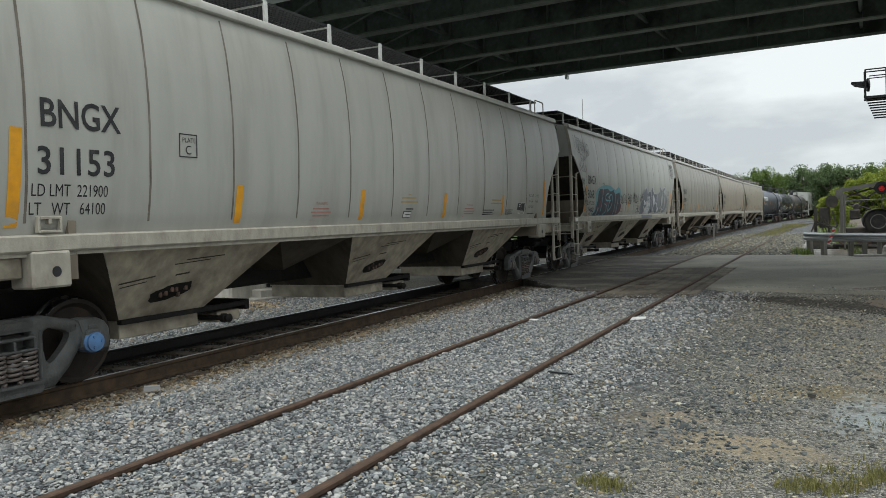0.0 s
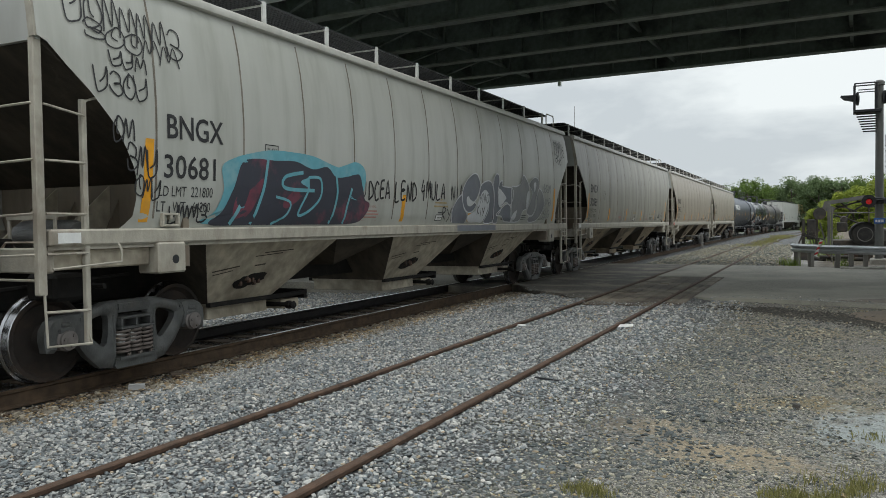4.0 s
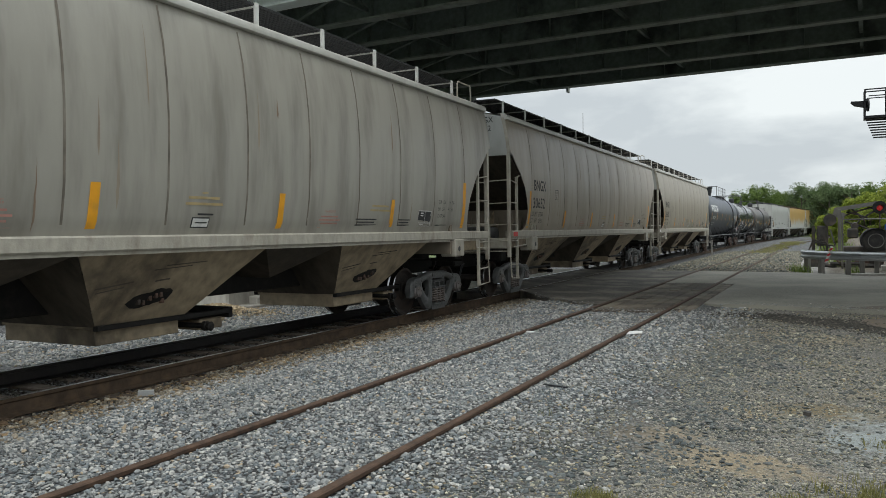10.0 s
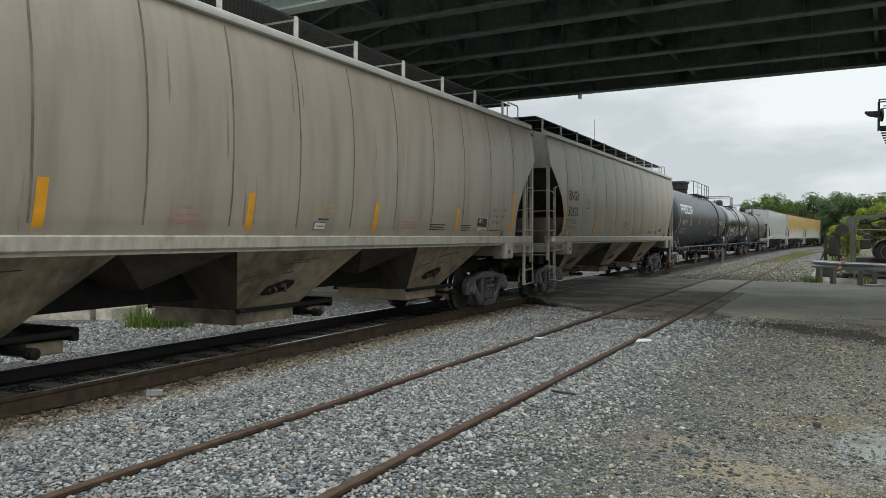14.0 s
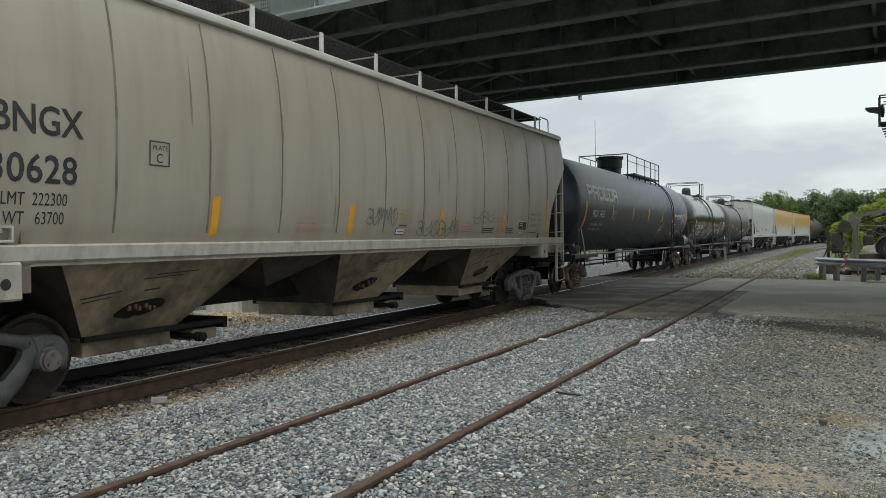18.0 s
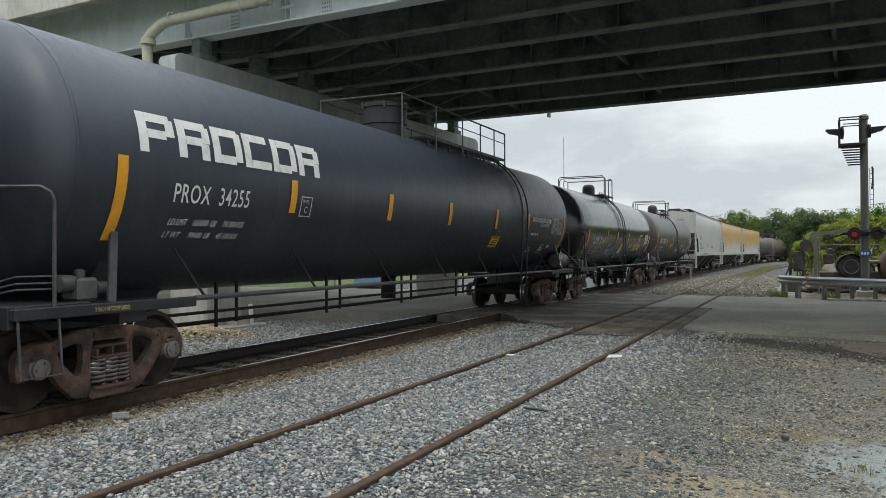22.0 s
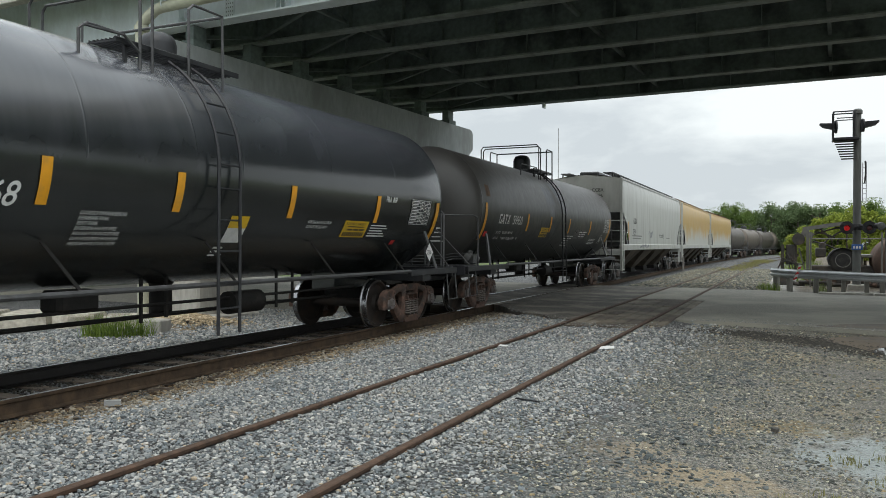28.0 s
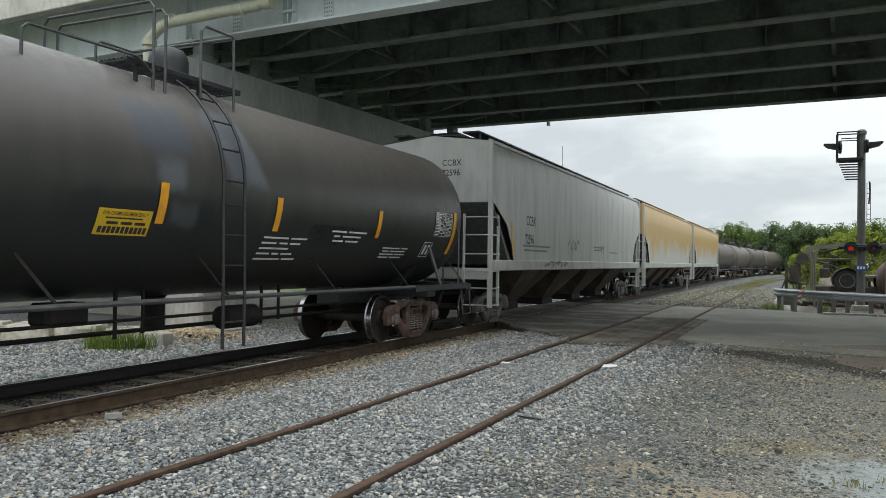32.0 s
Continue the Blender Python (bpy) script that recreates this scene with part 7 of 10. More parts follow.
part("roof", Shape().box(-2.75, 3.4, -2.2, 2.2, 4.6, 4.75), M_YARD, cabin)
part("corner_post", Shape().box(-2.66, -2.5, -2.06, -1.9, 0, 4.6), M_YARD, cabin)

# ---- piers, pipe and bearings of the bridge ----
pier = thing("bridge_pier", "grey concrete bridge pier with a rounded cap beam", "bridge pier", kind="structure", at=pose(-13.75, 14.0, 0, 0, 0, -3.4))
cap = Shape()
prof = [(0.2, 5.1), (15.6, 5.1), (16.3, 5.6), (16.3, 6.25), (16.2, 6.38), (16.05, 6.43), (0.0, 6.43), (-0.12, 6.38), (-0.18, 6.28), (-0.18, 5.5)]
cap.prism(prof, 0, -0.20, 0.35)
part("cap_beam", cap, M_PIER, pier)
for y in (1.6, 14.2):
    part("column", Shape().box(-1.15, 0.15, y - 0.65, y + 0.65, -0.6, 5.11, 0, 0.06), M_CONCRETE, pier)
    part("footing", Shape().box(-1.6, 0.6, y - 1.1, y + 1.1, -0.7, -0.22, 0, 0.03), M_CONCRETE, pier)
for gy_ in GIRDERS:
    y = gy_ - 14.0 + 0.45
    b = Shape().box(-0.15, 0.28, y - 0.3, y + 0.3, 6.43, 6.62, 0, 0.015).box(-0.08, 0.2, y - 0.22, y + 0.22, 6.62, 6.99, 0, 0.01)
    part("bearing", b, [M_STEEL_DARK], pier, "steel bridge bearing block")
pier2 = thing("bridge_pier", "grey concrete bridge pier with a rounded cap beam", "bridge pier", kind="structure", at=pose(13.0, 14.0, 0, 0, 0, -3.4))
part("cap_beam", Shape().prism(prof, 0, -0.8, 0.8), M_CONCRETE, pier2)
for y in (1.6, 14.2):
    part("column", Shape().box(-0.65, 0.65, y - 0.65, y + 0.65, -0.6, 5.11, 0, 0.06), M_CONCRETE, pier2)

dp = thing("drain_pipe", "cream painted drain pipe along the bridge girder", "pipe", at=pose(0, 0, 0))
FY = 14.12
part("pipe_run", Shape().tube([(-11.05, FY, 8.6), (-11.05, FY, 7.60), (-11.12, FY, 7.46), (-11.3, FY, 7.38), (-12.5, FY, 7.36), (-13.95, FY, 7.30), (-14.15, FY, 7.26), (-14.4, FY, 7.12), (-14.62, FY, 6.95), (-14.66, FY + 0.02, 6.75), (-14.6, FY + 0.05, 5.0), (-14.6, FY + 0.05, -0.4)],
                              0.13, 16), M_CREAM, dp)
for x, z in ((-11.05, 7.62), (-14.6, 6.86), (-14.6, 5.6)):
    part("pipe_collar", Shape().lathe([(0.135, -0.07), (0.18, -0.06), (0.18, 0.06), (0.135, 0.07)], (x, FY, z), 2, 16), M_CREAM, dp)
part("pipe_elbow", Shape().lathe([(0.11, -0.14), (0.155, -0.13), (0.155, 0.12), (0.11, 0.14)], (-11.0, FY, 7.42), 0, 16), M_CREAM, dp)
for x in (-11.7, -13.85):
    part("pipe_bracket", Shape().ring((x, FY, 7.36), 0.14, 0.016, 0, 18, 5).box(x - 0.02, x + 0.02, FY, FY + 0.34, 7.43, 7.47), M_STEEL_BLUE, dp)
# plates on the fascia girder
M_BOLT = material("painted_bolt", (0.26, 0.30, 0.31), 0.6, grain=0.1)
bolt_mesh = Shape().lathe([(0.021, -0.02), (0.021, 0.0), (0.012, 0.002)], (0, 0, 0), 1, 6).mesh("bolt", [M_BOLT])
for k, x in enumerate((-25.2, -12.35, -9.62, 2.8)):
    pl = part("splice_plate", Shape().box(-0.14, 0.14, -0.018, 0, 7.06, 8.55, 0, 0.004), M_STEEL_BLUE, bridge, at=BR @ pose(x + 0.12, 14.486, 0))
    for i in range(4):
        for j in range(15):
            part("bolt", bolt_mesh, None, pl, at=pose(-0.096 + 0.064 * i, -0.020, 7.14 + 0.095 * j, 180, 0, 0))
for x, n in ((-10.68, 3), (-13.75, 1), (-23.0, 1), (-4.0, 1)):
    st = Shape()
    for i in range(n):
        st.box(x + 0.14 * i - 0.012, x + 0.14 * i + 0.012, 14.30, 14.486, 7.05, 8.6)
    if n == 3:
        st.box(x - 0.10, x + 0.40, 14.26, 14.30, 7.30, 7.36)
    part("stiffener", st, M_STEEL_BLUE, bridge, at=BR)
    if n == 1:
        part("gusset", Shape().prism([(x + 0.01, 7.05), (x + 0.12, 7.05), (x + 0.01, 7.30)], 1, 14.38, 14.486), M_STEEL_BLUE, bridge, at=BR)

# ---- behind the train ----
wall_low = thing("low_wall", "low broken concrete slabs behind the track", "wall", kind="structure", at=pose(-15.0, 12.4, -0.35, 0, 0, 30))
rng_w = random.Random(31)
for i in range(4):
    x0_ = -2.3 + i * 1.0
    pts_ = [(x0_ + rng_w.uniform(0.0, 0.06), -0.45 + rng_w.uniform(-0.12, 0.1)), (x0_ + 0.5, -0.5 + rng_w.uniform(-0.1, 0.1)), (x0_ + 0.97, -0.42 + rng_w.uniform(-0.1, 0.1)), (x0_ + 0.95, 0.4 + rng_w.uniform(-0.1, 0.1)), (x0_ + 0.4, 0.48 + rng_w.uniform(-0.1, 0.1)), (x0_ + 0.02, 0.38)]
    top_ = 0.46 - 0.05 * i + rng_w.uniform(-0.03, 0.03)
    mid_ = [(u * 1.0, v * 1.04) for u, v in pts_]
    cap_ = [(x0_ + 0.5 + (u - x0_ - 0.5) * 0.93, v * 0.9) for u, v in pts_]
    n_ = len(pts_)
    sl_ = Shape().add([(u, v, -0.2) for u, v in mid_] + [(u, v, top_ - 0.06) for u, v in pts_] + [(u, v, top_ + rng_w.uniform(-0.015, 0.015)) for u, v in cap_],
                      [(r * n_ + k, r * n_ + (k + 1) % n_, (r + 1) * n_ + (k + 1) % n_, (r + 1) * n_ + k) for r in (0, 1) for k in range(n_)] + [tuple(range(2 * n_, 3 * n_))])
    part("block", sl_, M_SLAB, wall_low, at=pose(0, 0, 0, rng_w.uniform(-3, 3), rng_w.uniform(-4, 4), rng_w.uniform(-5, 5)))
for x, y, a, w, d, h in ((-12.45, 12.45, 8, 0.5, 0.4, 0.32), (-13.5, 15.95, -10, 0.75, 0.5, 0.34), (-15.0, 16.2, 20, 0.9, 0.7, 0.6)):
    blk = tagged(part("concrete_block", Shape().box(-w / 2, w / 2, -d / 2, d / 2, -0.1, h, 0, 0.03), M_CONCRETE, at=pose(x, y, -0.36, 0, 0, a)), "loose pale concrete block beside the track", "concrete block", "loose concrete blocks")
tagged(part("marker_post", Shape().lathe([(0.06, -0.2), (0.06, 0.62), (0.03, 0.65)], (0, 0, 0), 2, 10), M_WHITE, at=pose(-13.2, 16.3, -0.35, 2, -2, 0)), "short white marker post", "post")
white = thing("white_wall", "white masonry wall with a picket railing on top", "wall", kind="structure", at=pose(-33, 26, -0.3))
M_WHITEWASH = material("white_wash", (0.36, 0.365, 0.355), 0.8, dirt=(0.45, 0.44, 0.41), dirt_scale=0.8, dirt_amount=0.6, grain=0.06)
part("wall", Shape().box(-0.15, 0.15, -22, 24, -0.2, 2.5, 0, 0.02), M_WHITEWASH, white)
part("top_rail", Shape().box(-0.06, 0.06, -22, 24, 3.12, 3.2), M_WHITEWASH, white)
pk = Shape().box(-0.02, 0.02, -0.035, 0.035, 2.5, 3.12).mesh("picket", [M_WHITEWASH])
for i in range(150):
    part("picket", pk, None, white, at=pose(0, -21.8 + i * 0.305, 0))
fence_l = thing("field_fence", "low dark rail fence at the grass edge", "fence", kind="structure")
for i in range(14):
    part("fence_post", Shape().box(-0.05, 0.05, -0.05, 0.05, -0.4, 0.85, 0, 0.01), M_POST, fence_l, at=pose(-26 + i * 1.5, 40 + i * 0.9, 0))
part("fence_rail", Shape().flat((-26, 40, 0.7), (-6.5, 51.7, 0.7), 0.08, 0.03), M_POST, fence_l)
bin_ = thing("blue_bin", "pale blue rubbish container on the grass", "container", at=pose(-21.5, 37, -0.3))
part("body", Shape().prism([(-0.9, 0.15), (0.9, 0.15), (1.05, 1.1), (-1.05, 1.1)], 1, -0.6, 0.6), material("blue_plastic", (0.22, 0.38, 0.52), 0.5, grain=0.08), bin_)
part("lid", Shape().box(-1.08, 1.08, -0.64, 0.64, 1.1, 1.18, 0, 0.03), M_YARD, bin_)
part("foot", Shape().box(-0.8, 0.8, -0.5, 0.5, 0, 0.16), M_YARD, bin_)

# small things on the gravel
def scrap(name, label, cat, x, y, pts, h, mat, rz=0, tilt=(0, 0)):
    s = Shape().prism(pts, 2, 0.0, h)
    return tagged(part(name, s, mat, at=pose(x, y, ground_z(x, y) + 0.018, tilt[0], tilt[1], rz)), label, cat)


scrap("paper_scrap", "torn white paper scrap on the gravel", "litter", -2.69, 11.95, [(-0.16, -0.06), (0.02, -0.09), (0.17, -0.03), (0.15, 0.07), (-0.05, 0.09), (-0.14, 0.04)], 0.012, M_WHITE, 0, (8, -4))
scrap("paper_scrap", "small white paper scrap on the gravel", "litter", -4.25, 11.5, [(-0.12, -0.03), (0.1, -0.05), (0.13, 0.03), (-0.06, 0.05)], 0.01, M_WHITE, 15, (6, 3))
scrap("concrete_chip", "white broken concrete chip beside the rail", "stone", -6.66, 6.03, [(-0.09, -0.03), (0.08, -0.035), (0.10, 0.03), (-0.07, 0.04)], 0.055, M_WHITEWASH, 62, (4, 4))
scrap("wood_splinter", "brown wood splinter beside the rail", "debris", -6.9, 7.0, [(-0.22, -0.03), (0.2, -0.02), (0.24, 0.02), (-0.2, 0.03)], 0.03, M_TIE, 80, (0, 5))
scrap("wood_splinter", "brown wood splinter beside the rail", "debris", -6.85, 7.9, [(-0.15, -0.03), (0.16, -0.02), (0.14, 0.02), (-0.12, 0.03)], 0.03, M_TIE, 95, (5, 0))
scrap("metal_strip", "bent black metal strip on the gravel", "debris", -2.5, 7.6, [(-0.13, -0.012), (0.12, -0.012), (0.13, 0.02), (-0.12, 0.012)], 0.012, M_BLACK, 20, (3, 8))
scrap("dark_stone", "dark loose stone on the sandy ground", "stone", -0.15, 7.55, [(-0.03, -0.02), (0.02, -0.027), (0.033, 0.0), (0.012, 0.024), (-0.024, 0.018)], 0.03, M_YARD, 0, (5, 9))


# ---- grass tufts ----
M_GRASS = m_leaf("grass_blades", (0.07, 0.12, 0.02), (0.22, 0.30, 0.06))
M_GRASS_DRY = m_leaf("grass_blades_dry", (0.14, 0.14, 0.045), (0.32, 0.30, 0.12))


def blades(spots, tall, n, spread, seed):
    rng = np.random.default_rng(seed)
    out = []
    for x, y in spots:
        for _ in range(n):
            a, r = rng.uniform(0, 6.28), spread * rng.uniform(0, 1) ** 0.7
            bx, by = x + r * math.cos(a), y + r * math.sin(a)
            z = ground_z(bx, by)
            h = tall * rng.uniform(0.45, 1.15)
            lx, ly = rng.normal(0, 0.35, 2) * h
            w, b = min(0.006, 0.045 * tall) * (1 + 0.6 * rng.uniform()), rng.uniform(0, 3.14)
            dx, dy = w * math.cos(b), w * math.sin(b)
            out += [(bx - dx, by - dy, z - 0.01), (bx + dx, by + dy, z - 0.01), (bx + lx * 0.4 + dx * 0.7, by + ly * 0.4 + dy * 0.7, z + h * 0.62), (bx + lx * 0.4 - dx * 0.7, by + ly * 0.4 - dy * 0.7, z + h * 0.62),
                    (bx + lx * 0.4 - dx * 0.7, by + ly * 0.4 - dy * 0.7, z + h * 0.62), (bx + lx * 0.4 + dx * 0.7, by + ly * 0.4 + dy * 0.7, z + h * 0.62), (bx + lx + dx * 0.1, by + ly + dy * 0.1, z + h), (bx + lx - dx * 0.1, by + ly - dy * 0.1, z + h)]
    return out


def grass(label, spots, tall, n, spread, seed, mat):
    v = blades(spots, tall, n, spread, seed)
    me = quick("grass_tuft", v, np.arange(len(v)).reshape(-1, 4), [mat])
    return tagged(part("grass_tuft", me, None), label, "grass", kind="stuff")


grass("bright green grass tuft beside the track", [(-12.95, 11.3), (-12.67, 11.3), (-12.4, 11.45), (-12.2, 11.75)], 0.46, 130, 0.30, 1, M_GRASS)
grass("thin grass by the puddle", [(0.42, 6.75), (0.72, 6.98), (0.6, 6.2), (0.2, 5.7), (0.9, 6.4), (0.45, 5.6), (0.0, 5.5), (0.7, 5.8)], 0.055, 60, 0.16, 2, M_GRASS_DRY)
grass("dry grass tufts at the edge of the gravel", [(-0.14, 5.15), (-0.02, 5.1), (0.1, 5.2), (0.2, 5.35), (-0.22, 5.05), (0.3, 5.5), (-1.26, 4.67), (-1.18, 4.6), (-1.33, 4.62)], 0.06, 120, 0.11, 8, M_GRASS_DRY)
grass("sparse weeds in the gravel", [(-1.9, 7.3), (-2.2, 6.5), (-0.95, 9.2), (-1.4, 8.4), (0.9, 9.0), (-0.1, 10.4), (0.55, 11.2)], 0.035, 22, 0.14, 3, M_GRASS_DRY)
grass("weeds at the guardrail post", [(-0.85, 31.6), (-0.7, 31.3), (-1.0, 31.9), (3.3, 29.3), (4.2, 29.6), (5.5, 29.5), (0.9, 31.8)], 0.30, 70, 0.3, 4, M_GRASS)
rng_g = np.random.default_rng(9)
grass("yellowed grass between the far tracks", [(side_at(s, o)[0], side_at(s, o)[1]) for s, o in zip(rng_g.uniform(52, 92, 110), rng_g.normal(0.0, 0.45, 110))], 0.16, 40, 0.5, 5, M_GRASS_DRY)
grass("tall weeds beside the far track", [(side_at(s, o)[0], side_at(s, o)[1]) for s, o in zip(rng_g.uniform(36, 80, 60), rng_g.uniform(3.2, 5.0, 60))], 0.5, 40, 0.6, 6, M_GRASS)


# ---- markings on the cars ----
def bars_on(place_patch, rows, mat, parent, name="stencil"):
    """Lines of lettering too small to read, as plain bars: (y0, y1, z0, height)."""
    for y0, y1, z, h in rows:
        part(name, place_patch(y0, y1, z, z + h), mat, parent, fix=False)


def stroke(pts, w, skin, lift):
    """A painted line of width w over (y, z) points on a side."""
    s = Shape()
    n = len(pts)
    left, right = [], []
    for i, (y, z) in enumerate(pts):
        y0, z0 = pts[max(0, i - 1)]
        y1, z1 = pts[min(n - 1, i + 1)]
        d = math.hypot(y1 - y0, z1 - z0) or 1.0
        ny, nz = -(z1 - z0) / d * w / 2, (y1 - y0) / d * w / 2
        left.append((skin(y + ny, z + nz) + lift, y + ny, z + nz))
        right.append((skin(y - ny, z - nz) + lift, y - ny, z - nz))
    s.grid([left, right])
    return s


def curve(pts, n=6, closed=False):
    """A smooth row of points through those given."""
    out, k = [], len(pts)
    rng = range(k) if closed else range(k - 1)
    for i in rng:
        p = [pts[(i + j) % k] if closed else pts[max(0, min(k - 1, i + j))] for j in (-1, 0, 1, 2)]
        for q in range(n):
            t = q / n
            out.append(tuple(0.5 * (2 * p[1][c] + (p[2][c] - p[0][c]) * t + (2 * p[0][c] - 5 * p[1][c] + 4 * p[2][c] - p[3][c]) * t * t
                                    + (3 * p[1][c] - p[0][c] - 3 * p[2][c] + p[3][c]) * t ** 3) for c in (0, 1)))
    out.append(out[0] if closed else pts[-1])
    return out


def blob(pts, skin, lift):
    """A painted area inside a closed line, in a fan of strips about its middle."""
    cy = sum(p[0] for p in pts) / len(pts)
    cz = sum(p[1] for p in pts) / len(pts)
    rows = []
    for f in (0.0, 0.25, 0.5, 0.75, 1.0):
        rows.append([(skin(cy + (y - cy) * f, cz + (z - cz) * f) + lift, cy + (y - cy) * f, cz + (z - cz) * f) for y, z in pts])
    return Shape().grid(rows)


def sill_skin(y, z):
    return hopper_skin(y, z) if z > 1.60 else 1.605


body_of = lambda car: next(o for o in car.children if o.name.startswith("body") or o.name.startswith("shell"))
M_SPRAY_GREY = material("spray_slate", (0.165, 0.175, 0.205), 0.6, dirt=(0.25, 0.255, 0.265), dirt_scale=1.5, dirt_amount=0.5, grain=0.1)
M_SPRAY_WORN = material("spray_worn_grey", (0.225, 0.23, 0.24), 0.6, dirt=(0.31, 0.31, 0.30), dirt_scale=1.6, dirt_amount=0.6, grain=0.1)
M_SPRAY_PALE = material("spray_pale", (0.62, 0.63, 0.65), 0.6, grain=0.06)
M_SPRAY_TEAL = material("spray_teal", (0.13, 0.37, 0.44), 0.6, dirt=(0.26, 0.40, 0.42), dirt_scale=4, dirt_amount=0.6, grain=0.1)
M_SPRAY_DARK = material("spray_dark", (0.04, 0.042, 0.058), 0.6, dirt=(0.22, 0.06, 0.09), dirt_scale=2.0, dirt_amount=0.7, dirt_edge=(0.55, 0.7), grain=0.1)
M_SPRAY_RED = material("spray_dark_red", (0.17, 0.045, 0.07), 0.6, dirt=(0.06, 0.04, 0.055), dirt_scale=5, dirt_amount=0.8, grain=0.2)
M_SPRAY_BLACK = material("spray_black", (0.03, 0.03, 0.032), 0.65, grain=0.2)
M_SPRAY_GREEN = material("spray_grey_green", (0.16, 0.21, 0.15), 0.65, dirt=(0.27, 0.28, 0.225), dirt_scale=5, dirt_amount=0.7, grain=0.1)
M_SPRAY_FAINT = material("spray_faint", (0.20, 0.205, 0.19), 0.65, grain=0.1)

gb = body_of(TRAIN[1])
mural = part("graffiti", blob(curve([(0.94, 2.21), (0.72, 2.1), (0.53, 1.92), (0.51, 1.75), (0.6, 1.64), (0.93, 1.63), (1.26, 1.63), (1.27, 1.8), (1.07, 1.94)], 5, True), sill_skin, 0.012), M_SPRAY_GREY, gb, "slate grey bubble graffiti with pale outlines", fix=False)
part("graffiti_outline", stroke(curve([(0.94, 2.21), (0.72, 2.1), (0.53, 1.92), (0.51, 1.75), (0.6, 1.64)], 5), 0.028, sill_skin, 0.024), M_SPRAY_PALE, mural, fix=False)
part("graffiti_fill", Shape().grid([[(1.607, y, z) for y in (0.75, 1.4, 2.1, 2.9)] for z in (1.46, 1.58)]), M_SPRAY_GREY, mural, fix=False)


def bubble(k, ring, mat):
    """One rounded letter with its pale outline."""
    row = curve(ring, 5, True)
    part("graffiti_fill", blob(row, sill_skin, 0.013 + 0.001 * k), mat, mural, fix=False)
    part("graffiti_outline", stroke(row, 0.026, sill_skin, 0.026), M_SPRAY_PALE, mural, fix=False)


def gleam(ring):
    part("graffiti_highlight", blob(curve(ring, 5, True), sill_skin, 0.0235), M_SPRAY_PALE, mural, fix=False)


bubble(1, [(0.94, 2.2), (1.0, 2.35), (1.21, 2.53), (1.47, 2.64), (1.69, 2.65), (1.88, 2.51), (1.92, 2.38), (1.74, 2.15), (1.59, 2.07), (1.72, 2.01), (1.58, 1.89), (1.36, 1.84), (1.15, 1.89), (0.99, 2.04)], M_SPRAY_GREY)
bubble(2, [(1.87, 2.32), (2.02, 2.46), (2.33, 2.54), (2.56, 2.5), (2.69, 2.33), (2.74, 2.12), (2.79, 1.8), (2.82, 1.64), (2.29, 1.64), (2.46, 1.94), (2.21, 2.2), (1.96, 2.09)], M_SPRAY_GREY)
bubble(3, [(2.64, 2.47), (2.73, 2.65), (2.88, 2.72), (3.02, 2.68), (3.05, 2.53), (2.98, 2.38), (3.03, 2.06), (3.21, 2.02), (3.23, 1.91), (3.08, 1.8), (3.13, 1.64), (2.86, 1.64), (2.76, 1.94), (2.72, 2.3)], M_SPRAY_GREY)
bubble(4, [(3.01, 2.46), (3.11, 2.55), (3.25, 2.58), (3.25, 2.47), (3.54, 2.45), (3.87, 2.44), (4.0, 2.33), (3.94, 2.14), (3.79, 2.03), (3.53, 2.1), (3.27, 2.01), (3.07, 2.04)], M_SPRAY_GREY)
bubble(5, [(2.96, 1.8), (3.27, 1.95), (3.59, 2.06), (3.85, 2.0), (3.95, 1.77), (4.05, 1.66), (4.2, 1.64), (3.9, 1.64), (3.57, 1.66), (3.32, 1.77)], M_SPRAY_GREY)
bubble(6, [(3.87, 2.45), (4.15, 2.48), (4.52, 2.57), (4.75, 2.78), (4.99, 2.67), (5.15, 2.51), (5.22, 2.26), (5.08, 1.99), (4.8, 1.9), (4.64, 1.68), (4.4, 1.64), (4.11, 1.64), (3.98, 1.75), (3.9, 2.04)], M_SPRAY_WORN)
bubble(7, [(5.15, 2.56), (5.41, 2.72), (5.67, 2.77), (5.94, 2.7), (5.97, 2.47), (5.74, 2.23), (5.73, 2.01), (5.55, 1.82), (5.29, 1.8), (5.08, 1.9), (5.3, 2.17), (5.4, 2.4)], M_SPRAY_WORN)
bubble(8, [(5.97, 2.49), (6.22, 2.44), (6.44, 2.21), (6.4, 1.97), (6.1, 1.74), (5.81, 1.65), (5.36, 1.64), (5.27, 1.77), (5.58, 1.81), (5.82, 2.01), (5.82, 2.28)], M_SPRAY_WORN)
gleam([(1.17, 2.1), (1.2, 2.16), (1.28, 2.17), (1.36, 2.11), (1.54, 2.07), (1.63, 2.07), (1.49, 1.99), (1.32, 1.97), (1.21, 2.02)])
gleam([(1.67, 1.85), (1.83, 2.08), (2.01, 2.26), (2.22, 2.34), (2.42, 2.24), (2.47, 2.07), (2.35, 1.83), (2.19, 1.64), (1.89, 1.64), (1.48, 1.64), (1.30, 1.77)])
gleam([(3.03, 2.38), (3.28, 2.33), (3.53, 2.22), (3.49, 2.15), (3.27, 2.04), (3.07, 2.06)])
gleam([(4.01, 1.77), (4.2, 1.89), (4.34, 1.91), (4.27, 1.73), (4.12, 1.66), (4.01, 1.68)])
gleam([(5.03, 2.33), (5.14, 2.41), (5.27, 2.35), (5.18, 2.17), (5.05, 1.97), (4.99, 2.16)])
gleam([(5.52, 2.6), (5.67, 2.65), (5.72, 2.55), (5.6, 2.4)])
